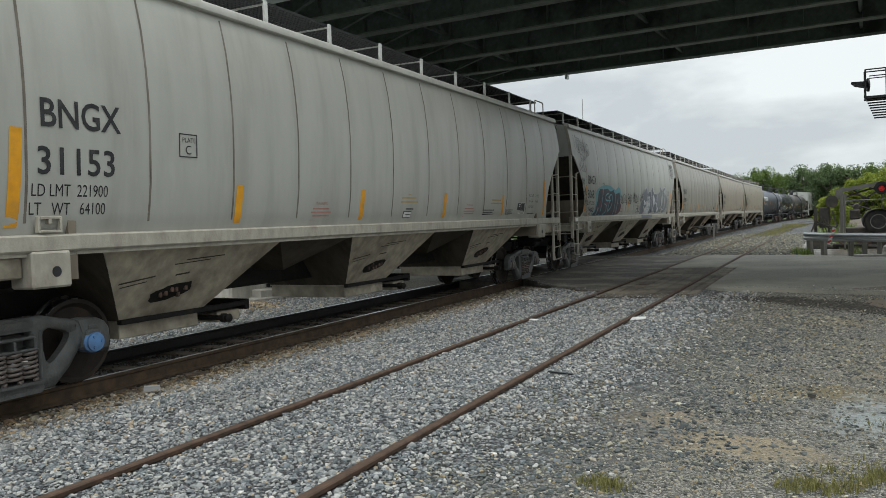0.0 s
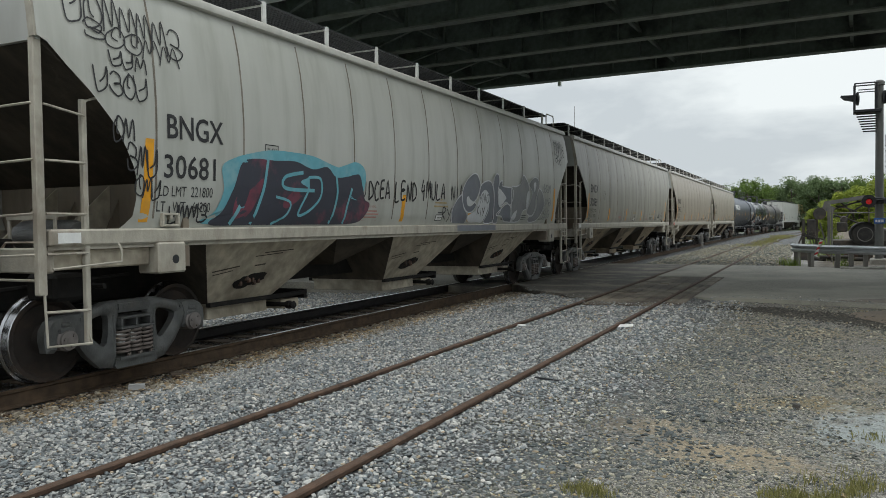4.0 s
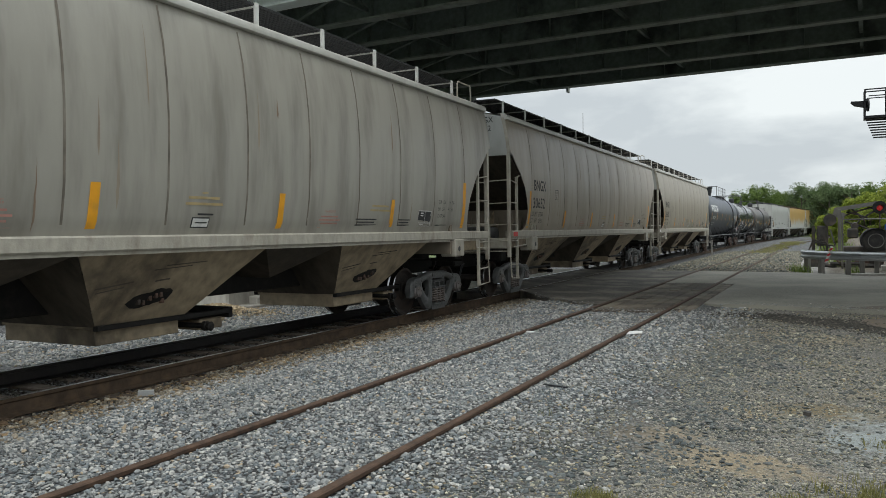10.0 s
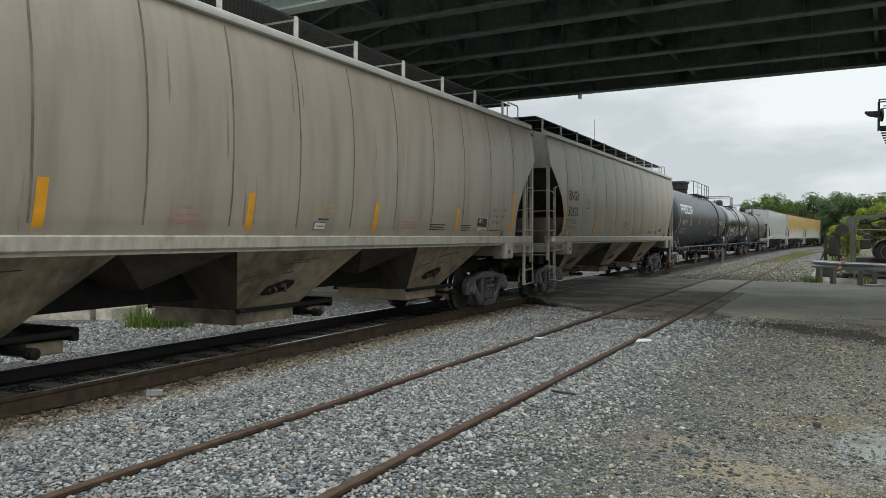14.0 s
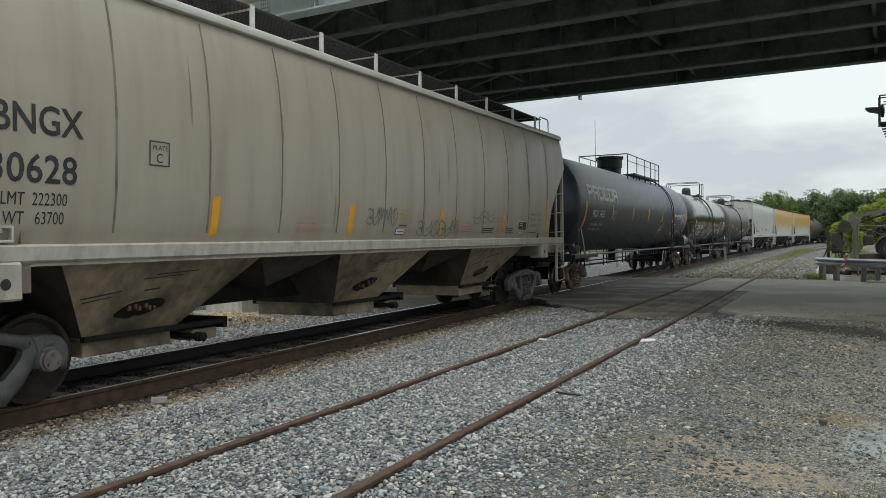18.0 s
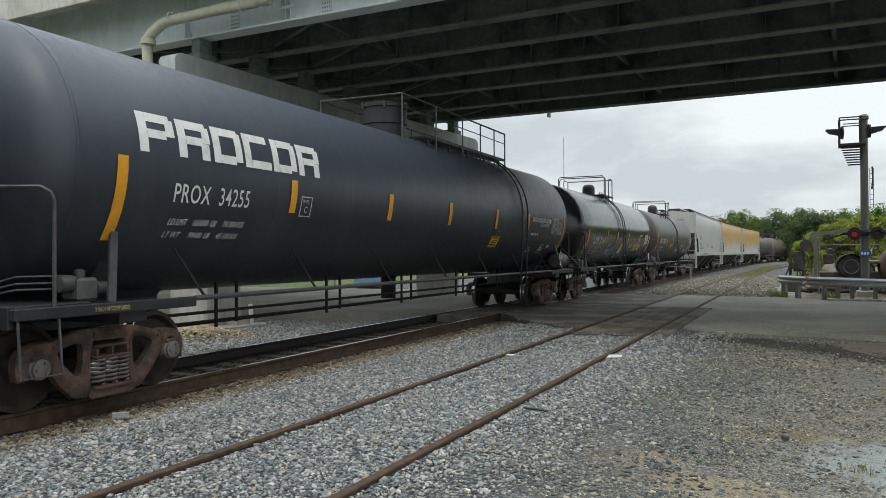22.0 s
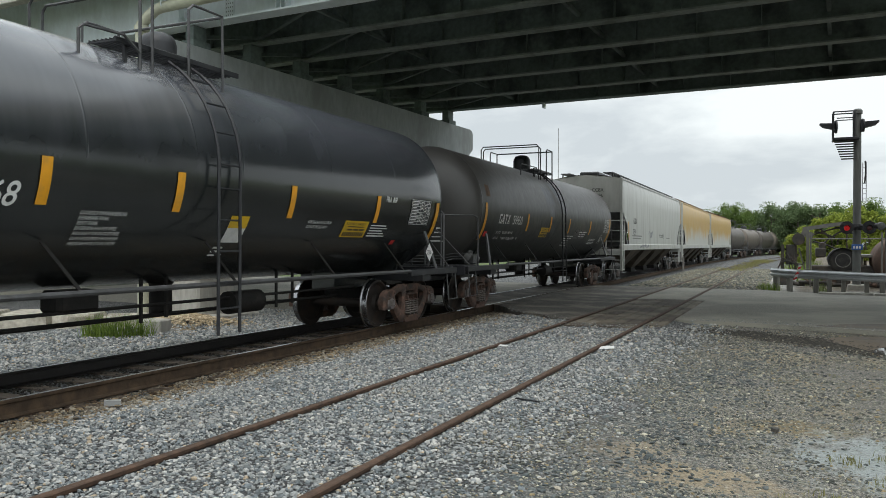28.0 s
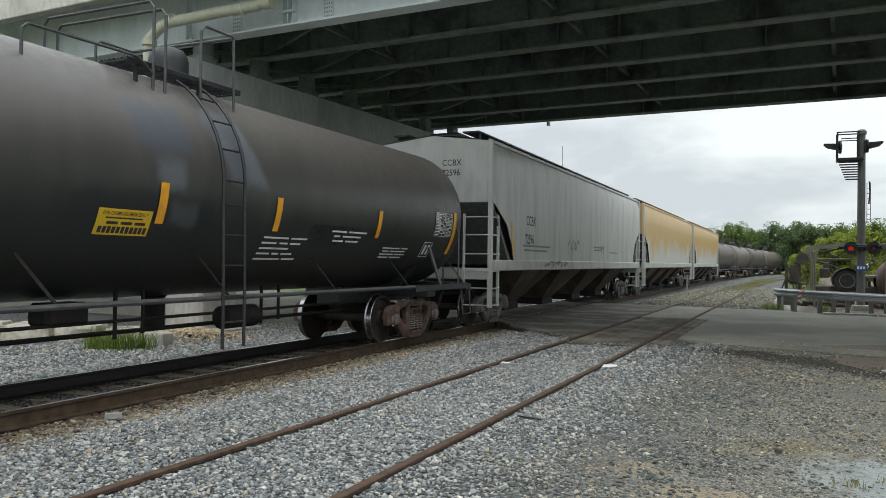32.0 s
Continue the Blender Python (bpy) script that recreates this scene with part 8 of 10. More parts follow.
# teal and dark piece
teal = [(-6.62, 1.64), (-6.44, 1.79), (-6.31, 2.04), (-6.35, 2.32), (-6.12, 2.44), (-5.8, 2.52), (-5.39, 2.59), (-4.86, 2.6), (-4.39, 2.58), (-3.68, 2.46), (-3.24, 2.58), (-2.94, 2.44), (-3.02, 2.08), (-3.4, 1.8), (-3.71, 1.64), (-5.2, 1.63)]
teal_part = part("graffiti", blob(curve(teal, 5, True), sill_skin, 0.010), M_SPRAY_TEAL, gb, "teal and black graffiti", fix=False)
dark = [(-6.5, 1.63), (-6.3, 1.8), (-6.12, 2.09), (-5.97, 2.39), (-5.71, 2.46), (-5.32, 2.46), (-4.84, 2.48), (-4.42, 2.40), (-4.06, 2.45), (-3.82, 2.32), (-3.49, 2.34), (-3.14, 2.39), (-3.02, 2.19), (-2.94, 2.01), (-2.78, 1.94), (-2.90, 1.75), (-3.22, 1.63), (-4.56, 1.62), (-5.74, 1.62)]
part("graffiti_fill", blob(curve(dark, 5, True), sill_skin, 0.014), M_SPRAY_DARK, teal_part, "dark rounded letters", fix=False)
for ring in ([(-6.06, 1.97), (-5.81, 2.06), (-5.55, 2.22), (-5.67, 1.92), (-5.86, 1.72), (-6.1, 1.7)], [(-5.1, 1.92), (-4.85, 2.09), (-4.53, 2.13), (-4.73, 1.97), (-5.02, 1.84)]):
    part("graffiti_fill", blob(curve(ring, 4, True), sill_skin, 0.0165), M_SPRAY_RED, teal_part, fix=False)
for i, (wide, pts) in enumerate(((0.05, [(-5.47, 2.46), (-5.56, 2.04), (-5.74, 1.63)]), (0.06, [(-5.98, 1.86), (-6.14, 1.63)]), (0.05, [(-4.66, 2.34), (-5.09, 2.26), (-5.08, 2.11), (-4.38, 2.1)]),
                                 (0.035, [(-5.28, 1.99), (-4.94, 1.92), (-5.02, 1.75), (-5.31, 1.63)]), (0.04, [(-4.53, 2.28), (-4.24, 2.27), (-4.22, 2.01), (-4.48, 1.81), (-4.74, 1.76), (-4.54, 2.07), (-4.53, 2.28)]),
                                 (0.05, [(-3.82, 2.34), (-3.78, 2.02), (-3.91, 1.63)]), (0.05, [(-3.35, 2.17), (-3.46, 1.9), (-3.52, 1.63)]))):
    part("graffiti_outline", stroke(curve(pts, 5), wide, sill_skin, 0.019 + 0.0006 * i), M_SPRAY_TEAL, teal_part, fix=False)
random.seed(11)


def loops(y0, z0, y1, z1, h, n, wide, seed, mat=M_SPRAY_BLACK, body=gb, lift=0.010):
    """A row of n hand-drawn rounded letters of height h from one place to another."""
    r = random.Random(seed)
    for i in range(n):
        f = (i + 0.1) / n
        y, z, d = y0 + (y1 - y0) * f, z0 + (z1 - z0) * f, math.hypot(y1 - y0, z1 - z0) / n
        kind = r.randrange(4)
        if kind == 0:
            p = [(0.1, 0.75), (0.35, 1.0), (0.8, 0.8), (0.75, 0.45), (0.3, 0.5), (0.75, 0.45), (0.95, 0.2), (0.6, 0.0), (0.15, 0.1), (0.05, 0.4)]
        elif kind == 1:
            p = [(0.0, 1.0), (0.15, 0.1), (0.5, 0.0), (0.85, 0.25), (0.9, 1.05), (0.7, 0.6), (0.3, 0.4)]
        elif kind == 2:
            p = [(0.55, 1.0), (0.1, 0.6), (0.2, 0.1), (0.65, 0.0), (1.0, 0.4), (0.85, 0.9), (0.5, 1.0), (0.4, 0.5), (0.6, 0.35)]
        else:
            p = [(0.05, 0.0), (0.3, 1.0), (0.5, 0.3), (0.75, 1.05), (1.0, 0.05)]
        pts = [(y + d * 1.12 * (q + r.uniform(-0.07, 0.07)), z + h * (v + r.uniform(-0.07, 0.07))) for q, v in p]
        part("graffiti_tag", stroke(curve(pts, 5), wide, sill_skin, lift + 0.0006 * (i % 5)), mat, body, fix=False)


loops(-8.55, 3.60, -7.0, 3.42, 0.36, 7, 0.018, 1)
loops(-8.35, 3.46, -7.1, 3.34, 0.20, 5, 0.016, 2)
loops(-8.05, 3.24, -7.55, 3.20, 0.16, 3, 0.018, 3)
loops(-8.25, 2.96, -7.55, 2.92, 0.24, 4, 0.018, 4)
loops(-8.05, 2.48, -7.75, 2.46, 0.25, 2, 0.019, 5)
loops(-7.85, 2.20, -7.42, 2.10, 0.28, 3, 0.02, 6)
loops(-7.72, 1.95, -7.36, 1.88, 0.20, 3, 0.018, 7)
loops(-7.2, 1.64, -6.6, 1.66, 0.20, 4, 0.022, 8)
loops(7.55, 3.50, 8.45, 3.46, 0.40, 5, 0.021, 9)
loops(7.55, 3.30, 8.1, 3.22, 0.22, 3, 0.018, 10)
loops(6.25, 2.42, 7.0, 2.40, 0.20, 4, 0.022, 21, M_SPRAY_WORN)
loops(6.35, 2.06, 7.05, 2.06, 0.20, 3, 0.022, 22, M_SPRAY_WORN)
loops(6.30, 1.74, 7.0, 1.76, 0.20, 4, 0.022, 23, M_SPRAY_WORN)
PEN = {
    "A": [[(0.0, 0.0), (0.45, 1.0), (0.9, 0.0)], [(0.15, 0.38), (0.8, 0.42)]],
    "B": [[(0.1, 0.0), (0.12, 1.0), (0.7, 0.85), (0.15, 0.55), (0.85, 0.3), (0.1, 0.0)]],
    "C": [[(0.85, 0.85), (0.4, 1.0), (0.05, 0.5), (0.35, 0.0), (0.85, 0.12)]],
    "4": [[(0.45, 1.0), (0.05, 0.35), (0.8, 0.42)], [(0.62, 0.75), (0.55, -0.15)]],
    "E": [[(0.85, 0.95), (0.2, 0.95), (0.1, 0.5), (0.75, 0.55), (0.1, 0.5), (0.12, 0.02), (0.8, 0.05)]],
    "D": [[(0.1, 0.0), (0.12, 1.0), (0.8, 0.7), (0.8, 0.25), (0.1, 0.0)]],
    "I": [[(0.45, 0.0), (0.5, 1.0)]],
    "K": [[(0.1, 0.0), (0.15, 1.0)], [(0.8, 1.0), (0.15, 0.45), (0.85, 0.0)]],
    "L": [[(0.15, 1.0), (0.1, 0.02), (0.8, 0.05)]],
    "M": [[(0.0, 0.0), (0.15, 1.0), (0.5, 0.35), (0.85, 1.0), (1.0, 0.0)]],
    "N": [[(0.05, 0.0), (0.15, 1.0), (0.75, 0.05), (0.9, 1.05)]],
    "O": [[(0.5, 1.0), (0.08, 0.6), (0.3, 0.02), (0.8, 0.2), (0.85, 0.8), (0.5, 1.0)]],
    "R": [[(0.1, 0.0), (0.12, 1.0), (0.8, 0.8), (0.2, 0.5), (0.9, 0.0)]],
    "S": [[(0.8, 0.9), (0.3, 1.0), (0.15, 0.65), (0.75, 0.4), (0.6, 0.02), (0.08, 0.1)]],
    "U": [[(0.08, 1.0), (0.15, 0.15), (0.55, 0.0), (0.85, 0.3), (0.9, 1.05)]],
    "Y": [[(0.0, 1.0), (0.45, 0.5)], [(0.95, 1.05), (0.3, -0.1)]],
}


def scrawl(word, y0, y1, z0, h, wide, seed, lift=0.010):
    """A word sprayed by hand."""
    r = random.Random(seed)
    d = (y1 - y0) / len(word)
    for i, ch in enumerate(word):
        for pen in PEN[ch]:
            dz = r.uniform(-0.03, 0.03)
            pts = [(y0 + d * (i + 0.88 * u + r.uniform(-0.03, 0.03)), z0 + dz + h * v * r.uniform(0.95, 1.05)) for u, v in pen]
            part("graffiti_tag", stroke(curve(pts, 3), wide, sill_skin, lift + 0.0005 * (i % 6)), M_SPRAY_BLACK, gb, fix=False)


scrawl("O", -3.06, -2.88, 2.04, 0.30, 0.024, 12)
scrawl("DCEA", -2.83, -2.08, 2.02, 0.30, 0.036, 13)
scrawl("LEND", -1.92, -1.08, 2.02, 0.33, 0.038, 14)
scrawl("4MULA", -0.91, 0.15, 2.07, 0.31, 0.036, 15)
scrawl("NIN", 0.42, 1.10, 2.08, 0.28, 0.034, 16)
scrawl("RY", 0.06, 0.52, 1.68, 0.24, 0.028, 17)
scrawl("YNO", 1.88, 2.46, 2.05, 0.19, 0.022, 18, 0.028)
scrawl("KIY", 1.80, 2.26, 1.78, 0.19, 0.022, 19, 0.028)
# faint scribbles on the last of the grey hoppers
fb = body_of(TRAIN[4])
loops(-1.19, 1.83, -0.25, 1.84, 0.26, 5, 0.022, 31, M_SPRAY_FAINT, fb)
loops(0.48, 1.66, 2.15, 1.66, 0.26, 6, 0.026, 32, M_SPRAY_GREEN, fb)
loops(2.86, 1.88, 3.91, 1.98, 0.24, 3, 0.016, 33, M_SPRAY_FAINT, fb)
# data lettering at the trailing end of the hoppers
for car in TRAIN[:5]:
    bd = body_of(car)
    for k, (txt, z) in enumerate((("EXW  10-8        H    9-8", 2.13), ("EW    8-6        H   15-0", 2.0), ("CU FT 5461", 1.87))):
        part("lettering", letters(txt, 0.10, on_hopper(6.25, z - 0.02), 1.0, 0.0, 0.68), M_INK, bd)


def tank_bar(shell, R, zc, y, z0, z1, lean=0.0, w=0.15):
    n = 6
    s = Shape().grid([[(math.sqrt(max(0.01, R * R - (z - zc) ** 2)) + 0.011, yy + lean * (z - z0) / (z1 - z0), z) for yy in (y - w / 2, y, y + w / 2)] for z in [z0 + (z1 - z0) * i / n for i in range(n + 1)]])
    part("reflector_strip", s, M_ORANGE, shell, "orange reflective strip", fix=False)


def head_skin(R, zc, half):
    """Way that a tank's dished head falls back at the distance r from its axis."""
    hd = R * 0.40
    return lambda x, z: -half + hd * (1 - math.sqrt(max(0.0, 1 - (x * x + (z - zc) ** 2) / (R * R))))


def on_head(R, zc, half, x0, z0):
    fall = head_skin(R, zc, half)
    return lambda u, v: (x0 + u, fall(x0 + u, z0 + v) - 0.008, z0 + v)


def table_on(shell, R, zc, y0, y1, z0, z1, rows=8):
    """A ruled table: thin white lines on black, with bars for its small print."""
    base = part("data_table", tank_patch(R, zc, y0, y1, z0, z1, 0.009, 4), M_BLACK, shell, "white-lined data table", fix=False)
    tp = lambda a, b, c, d: tank_patch(R, zc, a, b, c, d, 0.014, 2)
    h, w = (z1 - z0) / rows, y1 - y0
    r = [(y0, y1, z0 + h * i - 0.004, 0.008) for i in range(rows + 1)]
    r += [(y0 + w * f - 0.006, y0 + w * f + 0.006, z0, z1 - z0) for f in (0.0, 0.45, 0.63, 0.82, 1.0)]
    for i in range(rows):
        z = z0 + i * h + h * 0.3
        r += [(y0 + w * 0.03, y0 + w * (0.25 + 0.04 * ((i * 7) % 5)), z, h * 0.4)]
        r += [(y0 + w * (0.49 + 0.185 * k), y0 + w * (0.58 + 0.185 * k), z, h * 0.4) for k in range(3) if (i + k) % 4]
    bars_on(tp, r, M_WHITE, base, "table_line")


def diamond(car, x, y, z, r, mat, text):
    s = Shape()
    s.add([(x, y - r, z), (x, y, z - r), (x, y + r, z), (x, y, z + r), (x - 0.01, y - r, z), (x - 0.01, y, z - r), (x - 0.01, y + r, z), (x - 0.01, y, z + r)],
          [(0, 1, 2, 3), (7, 6, 5, 4), (0, 4, 5, 1), (1, 5, 6, 2), (2, 6, 7, 3), (3, 7, 4, 0)])
    s.box(x - 0.03, x - 0.01, y - 0.03, y + 0.03, z - r * 1.3, z + r * 0.5)
    d = part("placard", s, M_INK if mat is M_WHITE else M_WHITE, car, "diamond hazard placard")
    f_ = Shape()
    f_.add([(x + 0.002, y - r * 0.88, z), (x + 0.002, y, z - r * 0.88), (x + 0.002, y + r * 0.88, z), (x + 0.002, y, z + r * 0.88)], [(0, 1, 2, 3)])
    part("placard_face", f_, mat, d, fix=False)
    b = Shape().box(x + 0.003, x + 0.006, y - r * 0.62, y + r * 0.62, z - 0.055, z + 0.055)
    p = part("placard_panel", b, M_WHITE, d)
    if text:
        part("placard_number", letters(text, 0.12, lambda u, v: (x + 0.009, y - 0.125 + u, z - 0.042 + v), 1.0, 0.004, 0.85), M_INK, d)


def slanted(R, zc, y0, z0, lean=0.22, lift=0.006):
    pl = on_tank(R, zc, y0, z0, lift)
    return lambda u, v: pl(u + lean * v, v)


def block_mark(sh, R, zc, y0, z0, w, h, step, lean=0.22):
    """The owner's mark as four plain shapes: a hook, a gable, a tee and a cross."""
    st = w * 0.26
    for k in range(4):
        pl = slanted(R, zc, y0 + k * step, z0, lean)
        s = Shape()
        quads = ([[(0, 0), (st, 0), (st, h), (0, h)], [(st, h - st), (w, h - st), (w, h), (st, h)], [(st, 0), (w, 0), (w, st), (st, st)], [(w - st, st), (w, st), (w, h * 0.5), (w - st, h * 0.5)]],
                 [[(0, 0), (st, 0), (w * 0.62, h), (w * 0.38, h)], [(w - st, 0), (w, 0), (w * 0.62, h), (w * 0.5, h * 0.8)], [(w * 0.25, h * 0.22), (w * 0.75, h * 0.22), (w * 0.7, h * 0.4), (w * 0.3, h * 0.4)]],
                 [[(w * 0.37, 0), (w * 0.63, 0), (w * 0.63, h - st), (w * 0.37, h - st)], [(0, h - st), (w, h - st), (w, h), (0, h)]],
                 [[(0, 0), (st, 0), (w, h), (w - st, h)], [(w - st, 0), (w, 0), (st, h), (0, h)]])[k]
        for i, q in enumerate(quads):
            s.grid([[tuple(c + (0.0008 * i if n == 0 else 0) for n, c in enumerate(pl(q[0][0] + (q[3][0] - q[0][0]) * f, q[0][1] + (q[3][1] - q[0][1]) * f))), tuple(c + (0.0008 * i if n == 0 else 0) for n, c in enumerate(pl(q[1][0] + (q[2][0] - q[1][0]) * f, q[1][1] + (q[2][1] - q[1][1]) * f)))] for f in (0, 0.33, 0.67, 1.0)])
        part("owner_mark", s, M_WHITE, sh, fix=False)


def line(sh, txt, size, R, zc, y0, z0, squeeze, bold=0.0, lean=0.0, spacing=1.0, mat=None, lift=0.006):
    part("lettering", letters(txt, size, slanted(R, zc, y0, z0, lean, lift), spacing, bold, squeeze), mat or M_WHITE, sh)


M_DARKPATCH = material("tank_stencil_patch", (0.012, 0.013, 0.014), 0.3, grain=0.15)

# matt black gas car
car, sh = PROX
R, zc, half = 1.52, 2.62, 9.85
part("lettering", letters("2 INCH HF COMP SHOES", 0.068, lambda u, v: (1.534, -9.07 + u, 1.018 + v), 1.0, 0.0, 0.62), M_OCHRE, car)
tank_bar(sh, R, zc, -8.69, 1.75, 2.65)
for y in (-5.52, -2.55, 0.13, 2.925, 5.41):
    tank_bar(sh, R, zc, y, 2.18, 2.64)
tank_bar(sh, R, zc, 8.98, 1.78, 2.67)
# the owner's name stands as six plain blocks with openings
for k in range(6):
    pl = on_tank(R, zc, -8.44 + k * 0.61, 2.725, 0.006)
    w, h, st = 0.555, 0.46, 0.135
    boxes = [(0, st, 0, h), (st, w - 0.05, h - st * 0.8, h)]
    if k in (0, 1, 5):
        boxes += [(w - st, w, h * 0.45, h - 0.05), (st, w - st, h * 0.36, h * 0.36 + st * 0.75)]
        if k != 0:
            boxes += [(w - st * 1.25, w - st * 0.2, 0, h * 0.44)]
    elif k == 3:
        boxes += [(st, w, 0, st * 0.8)]
    else:
        boxes += [(w - st, w, 0.04, h - 0.04), (st, w - st, 0, st * 0.8)]
    s = Shape()
    for i, (a, b, c, d) in enumerate(boxes):
        n = 4
        s.grid([[tuple(q + (0.0006 * i if m == 0 else 0) for m, q in enumerate(pl(a + (b - a) * j / 2, c + (d - c) * e / n))) for j in range(3)] for e in range(n + 1)])
    part("owner_mark", s, M_WHITE, sh, "white block mark", fix=False)
line(sh, "PROX  34255", 0.315, R, zc, -7.90, 2.205, 0.72, 0.006, 0.0, 1.1)
line(sh, "LD LMT    163600  LB     74 200 KG", 0.115, R, zc, -7.89, 1.945, 0.80, 0.0, 0.25)
line(sh, "LT WT      99400  LB     45 100 KG", 0.115, R, zc, -7.90, 1.80, 0.80, 0.0, 0.25)
line(sh, "C", 0.13, R, zc, -5.22, 2.2, 0.9)
line(sh, "PLATE", 0.07, R, zc, -5.28, 2.335, 0.8)
tp = lambda a, b, c, d: tank_patch(R, zc, a, b, c, d, 0.006, 3)
bars_on(tp, [(-5.32, -5.305, 2.15, 0.27), (-5.055, -5.04, 2.15, 0.27), (-5.32, -5.04, 2.14, 0.012), (-5.32, -5.04, 2.415, 0.012)], M_WHITE, sh, "plate_frame")
part("label_panel", tank_patch(R, zc, 2.9, 3.46, 1.75, 2.0, 0.006, 3), M_YELLOW, sh, "yellow warning label", fix=False)
bars_on(lambda a, b, c, d: tank_patch(R, zc, a, b, c, d, 0.009, 1), [(2.97, 3.39, 1.955, 0.025), (2.99, 3.37, 1.9, 0.02), (3.01, 3.35, 1.85, 0.02), (2.95, 3.41, 1.785, 0.03)], M_INK, sh)
part("stencil_panel", tank_patch(R, zc, 2.95, 3.64, 2.04, 2.165, 0.005, 2), M_DARKPATCH, sh, fix=False)
part("stencil_panel", tank_patch(R, zc, 5.73, 7.6, 1.93, 2.17, 0.005, 3), M_DARKPATCH, sh, fix=False)
part("label_panel", tank_patch(R, zc, 5.75, 7.54, 2.45, 2.565, 0.006, 2), M_WHITE, sh, "white lettering panel", fix=False)
line(sh, "LIQUEFIED PETROLEUM GAS", 0.145, R, zc, 5.78, 2.46, 0.86, 0.004, 0.0, 1.0, M_INK, 0.010)
line(sh, "NOT ODORIZED", 0.14, R, zc, 6.49, 2.335, 0.82, 0.004)
table_on(sh, R, zc, 7.65, 8.78, 2.16, 2.62)
bars_on(tp, [(6.06, 6.49 - 0.03 * i, 1.63 + 0.035 * i, 0.016) for i in range(4)] + [(5.8 + 0.14 * i, 5.88 + 0.14 * i, 2.09, 0.05) for i in range(5)]
        + [(7.11, 7.125, 1.61, 0.23), (7.49, 7.505, 1.61, 0.23), (7.11, 7.5, 1.605, 0.014), (7.11, 7.5, 1.83, 0.014), (7.17, 7.29, 1.66, 0.14), (7.35, 7.44, 1.66, 0.1)], M_WHITE, sh)
part("data_tag", tank_patch(R, zc, 7.78, 8.0, 1.76, 1.84, 0.007, 1), M_SPRAY_PALE, sh, fix=False)
part("data_tag", tank_patch(R, zc, 7.95, 8.1, 1.58, 1.65, 0.007, 1), M_RED, sh, fix=False)
diamond(car, 1.5, 8.62, 1.48, 0.2, M_RED, "1075")
diamond(car, 0.62, -9.97, 1.46, 0.2, M_RED, "1075")
res = Shape().lathe([(0.05, 8.72), (0.18, 8.74), (0.23, 8.82), (0.23, 9.62), (0.18, 9.70), (0.05, 9.72)], (1.25, 0, 1.36), 1, 18)
part("air_reservoir", res, M_TRUCK, car)
part("head_lettering", letters("PROX   34255", 0.2, on_head(R, zc, half, -0.1, 3.05), 1.0, 0.004, 0.7), M_WHITE, sh)
bars = Shape()
for i in range(4):
    pl = on_head(R, zc, half, 0.1, 2.85 - 0.12 * i)
    bars.grid([[pl(a, b) for a in (0, 0.3, 0.6)] for b in (0, 0.03)])
part("head_lettering", bars, M_WHITE, sh, fix=False)

# glossy black car
car, sh = GLOSS
R, zc, half = 1.48, 2.52, 7.2
tank_bar(sh, R, zc, -5.9, 1.53, 2.42)
for y in (-2.88, -1.02, 1.32, 3.93):
    tank_bar(sh, R, zc, y, 1.955, 2.42, 0.0, 0.13)
tank_bar(sh, R, zc, 6.46, 1.70, 2.42)
block_mark(sh, R, zc, -4.99, 1.93, 0.17, 0.245, 0.2)
line(sh, "37468", 0.35, R, zc, -3.97, 1.935, 0.93, 0.008, 0.22)
line(sh, "LD  LMT   196000  LBS   88900 KGS", 0.115, R, zc, -4.97, 1.76, 0.95, 0.002, 0.22)
line(sh, "LT   WT     67000  LBS   30400 KGS", 0.115, R, zc, -4.97, 1.63, 0.95, 0.002, 0.22)
line(sh, "2 INCH TREAD COMP. SHOES", 0.065, R, zc, -4.98, 1.575, 0.9, 0.0, 0.22)
tp = lambda a, b, c, d: tank_patch(1.48, 2.52, a, b, c, d, 0.006, 2)
for k, txt in enumerate(("CONSULT OWNER BEFORE", "REPAIRING TANK", "VENT TANK", "EXTERIOR HEATER PIPES", "NO INLET OR OUTLET PIPE", "CAPS REQUIRED. MAXIMUM", "PRESSURE FOR COILS 150PSI")):
    line(sh, txt, 0.062, R, zc, -2.38, 1.885 - 0.053 * k, 0.83, 0.001, 0.22)
part("data_tag", tank_patch(R, zc, -4.72, -4.52, 1.50, 1.575, 0.007, 1), M_RED, sh, fix=False)
part("label_panel", tank_patch(R, zc, 0.04, 0.42, 1.60, 1.95, 0.006, 4), M_WHITE, sh, "white and yellow label", fix=False)
part("label_panel", tank_patch(R, zc, 0.04, 0.42, 1.79, 1.95, 0.009, 3), M_YELLOW, sh, "yellow label", fix=False)
bars_on(tp, [(-0.02, 0.25 - 0.04 * i, 1.42 + 0.05 * i, 0.024) for i in range(3)], M_WHITE, sh)
part("label_panel", tank_patch(R, zc, 2.95, 3.75, 1.70, 1.97, 0.006, 3), M_YELLOW, sh, "yellow emergency label", fix=False)
bars_on(lambda a, b, c, d: tank_patch(1.48, 2.52, a, b, c, d, 0.009, 1), [(3.08, 3.62, 1.865, 0.016)] + [(3.10 + 0.2 * i, 3.26 + 0.2 * i, 1.81, 0.03) for i in range(3)] + [(3.0 + 0.064 * i, 3.048 + 0.064 * i, 1.72, 0.065) for i in range(11)], M_INK, sh)
line(sh, "FOR CHEMICAL EMERGENCY", 0.062, R, zc, 3.01, 1.905, 0.80, 0.002, 0.0, 1.0, M_INK, 0.009)
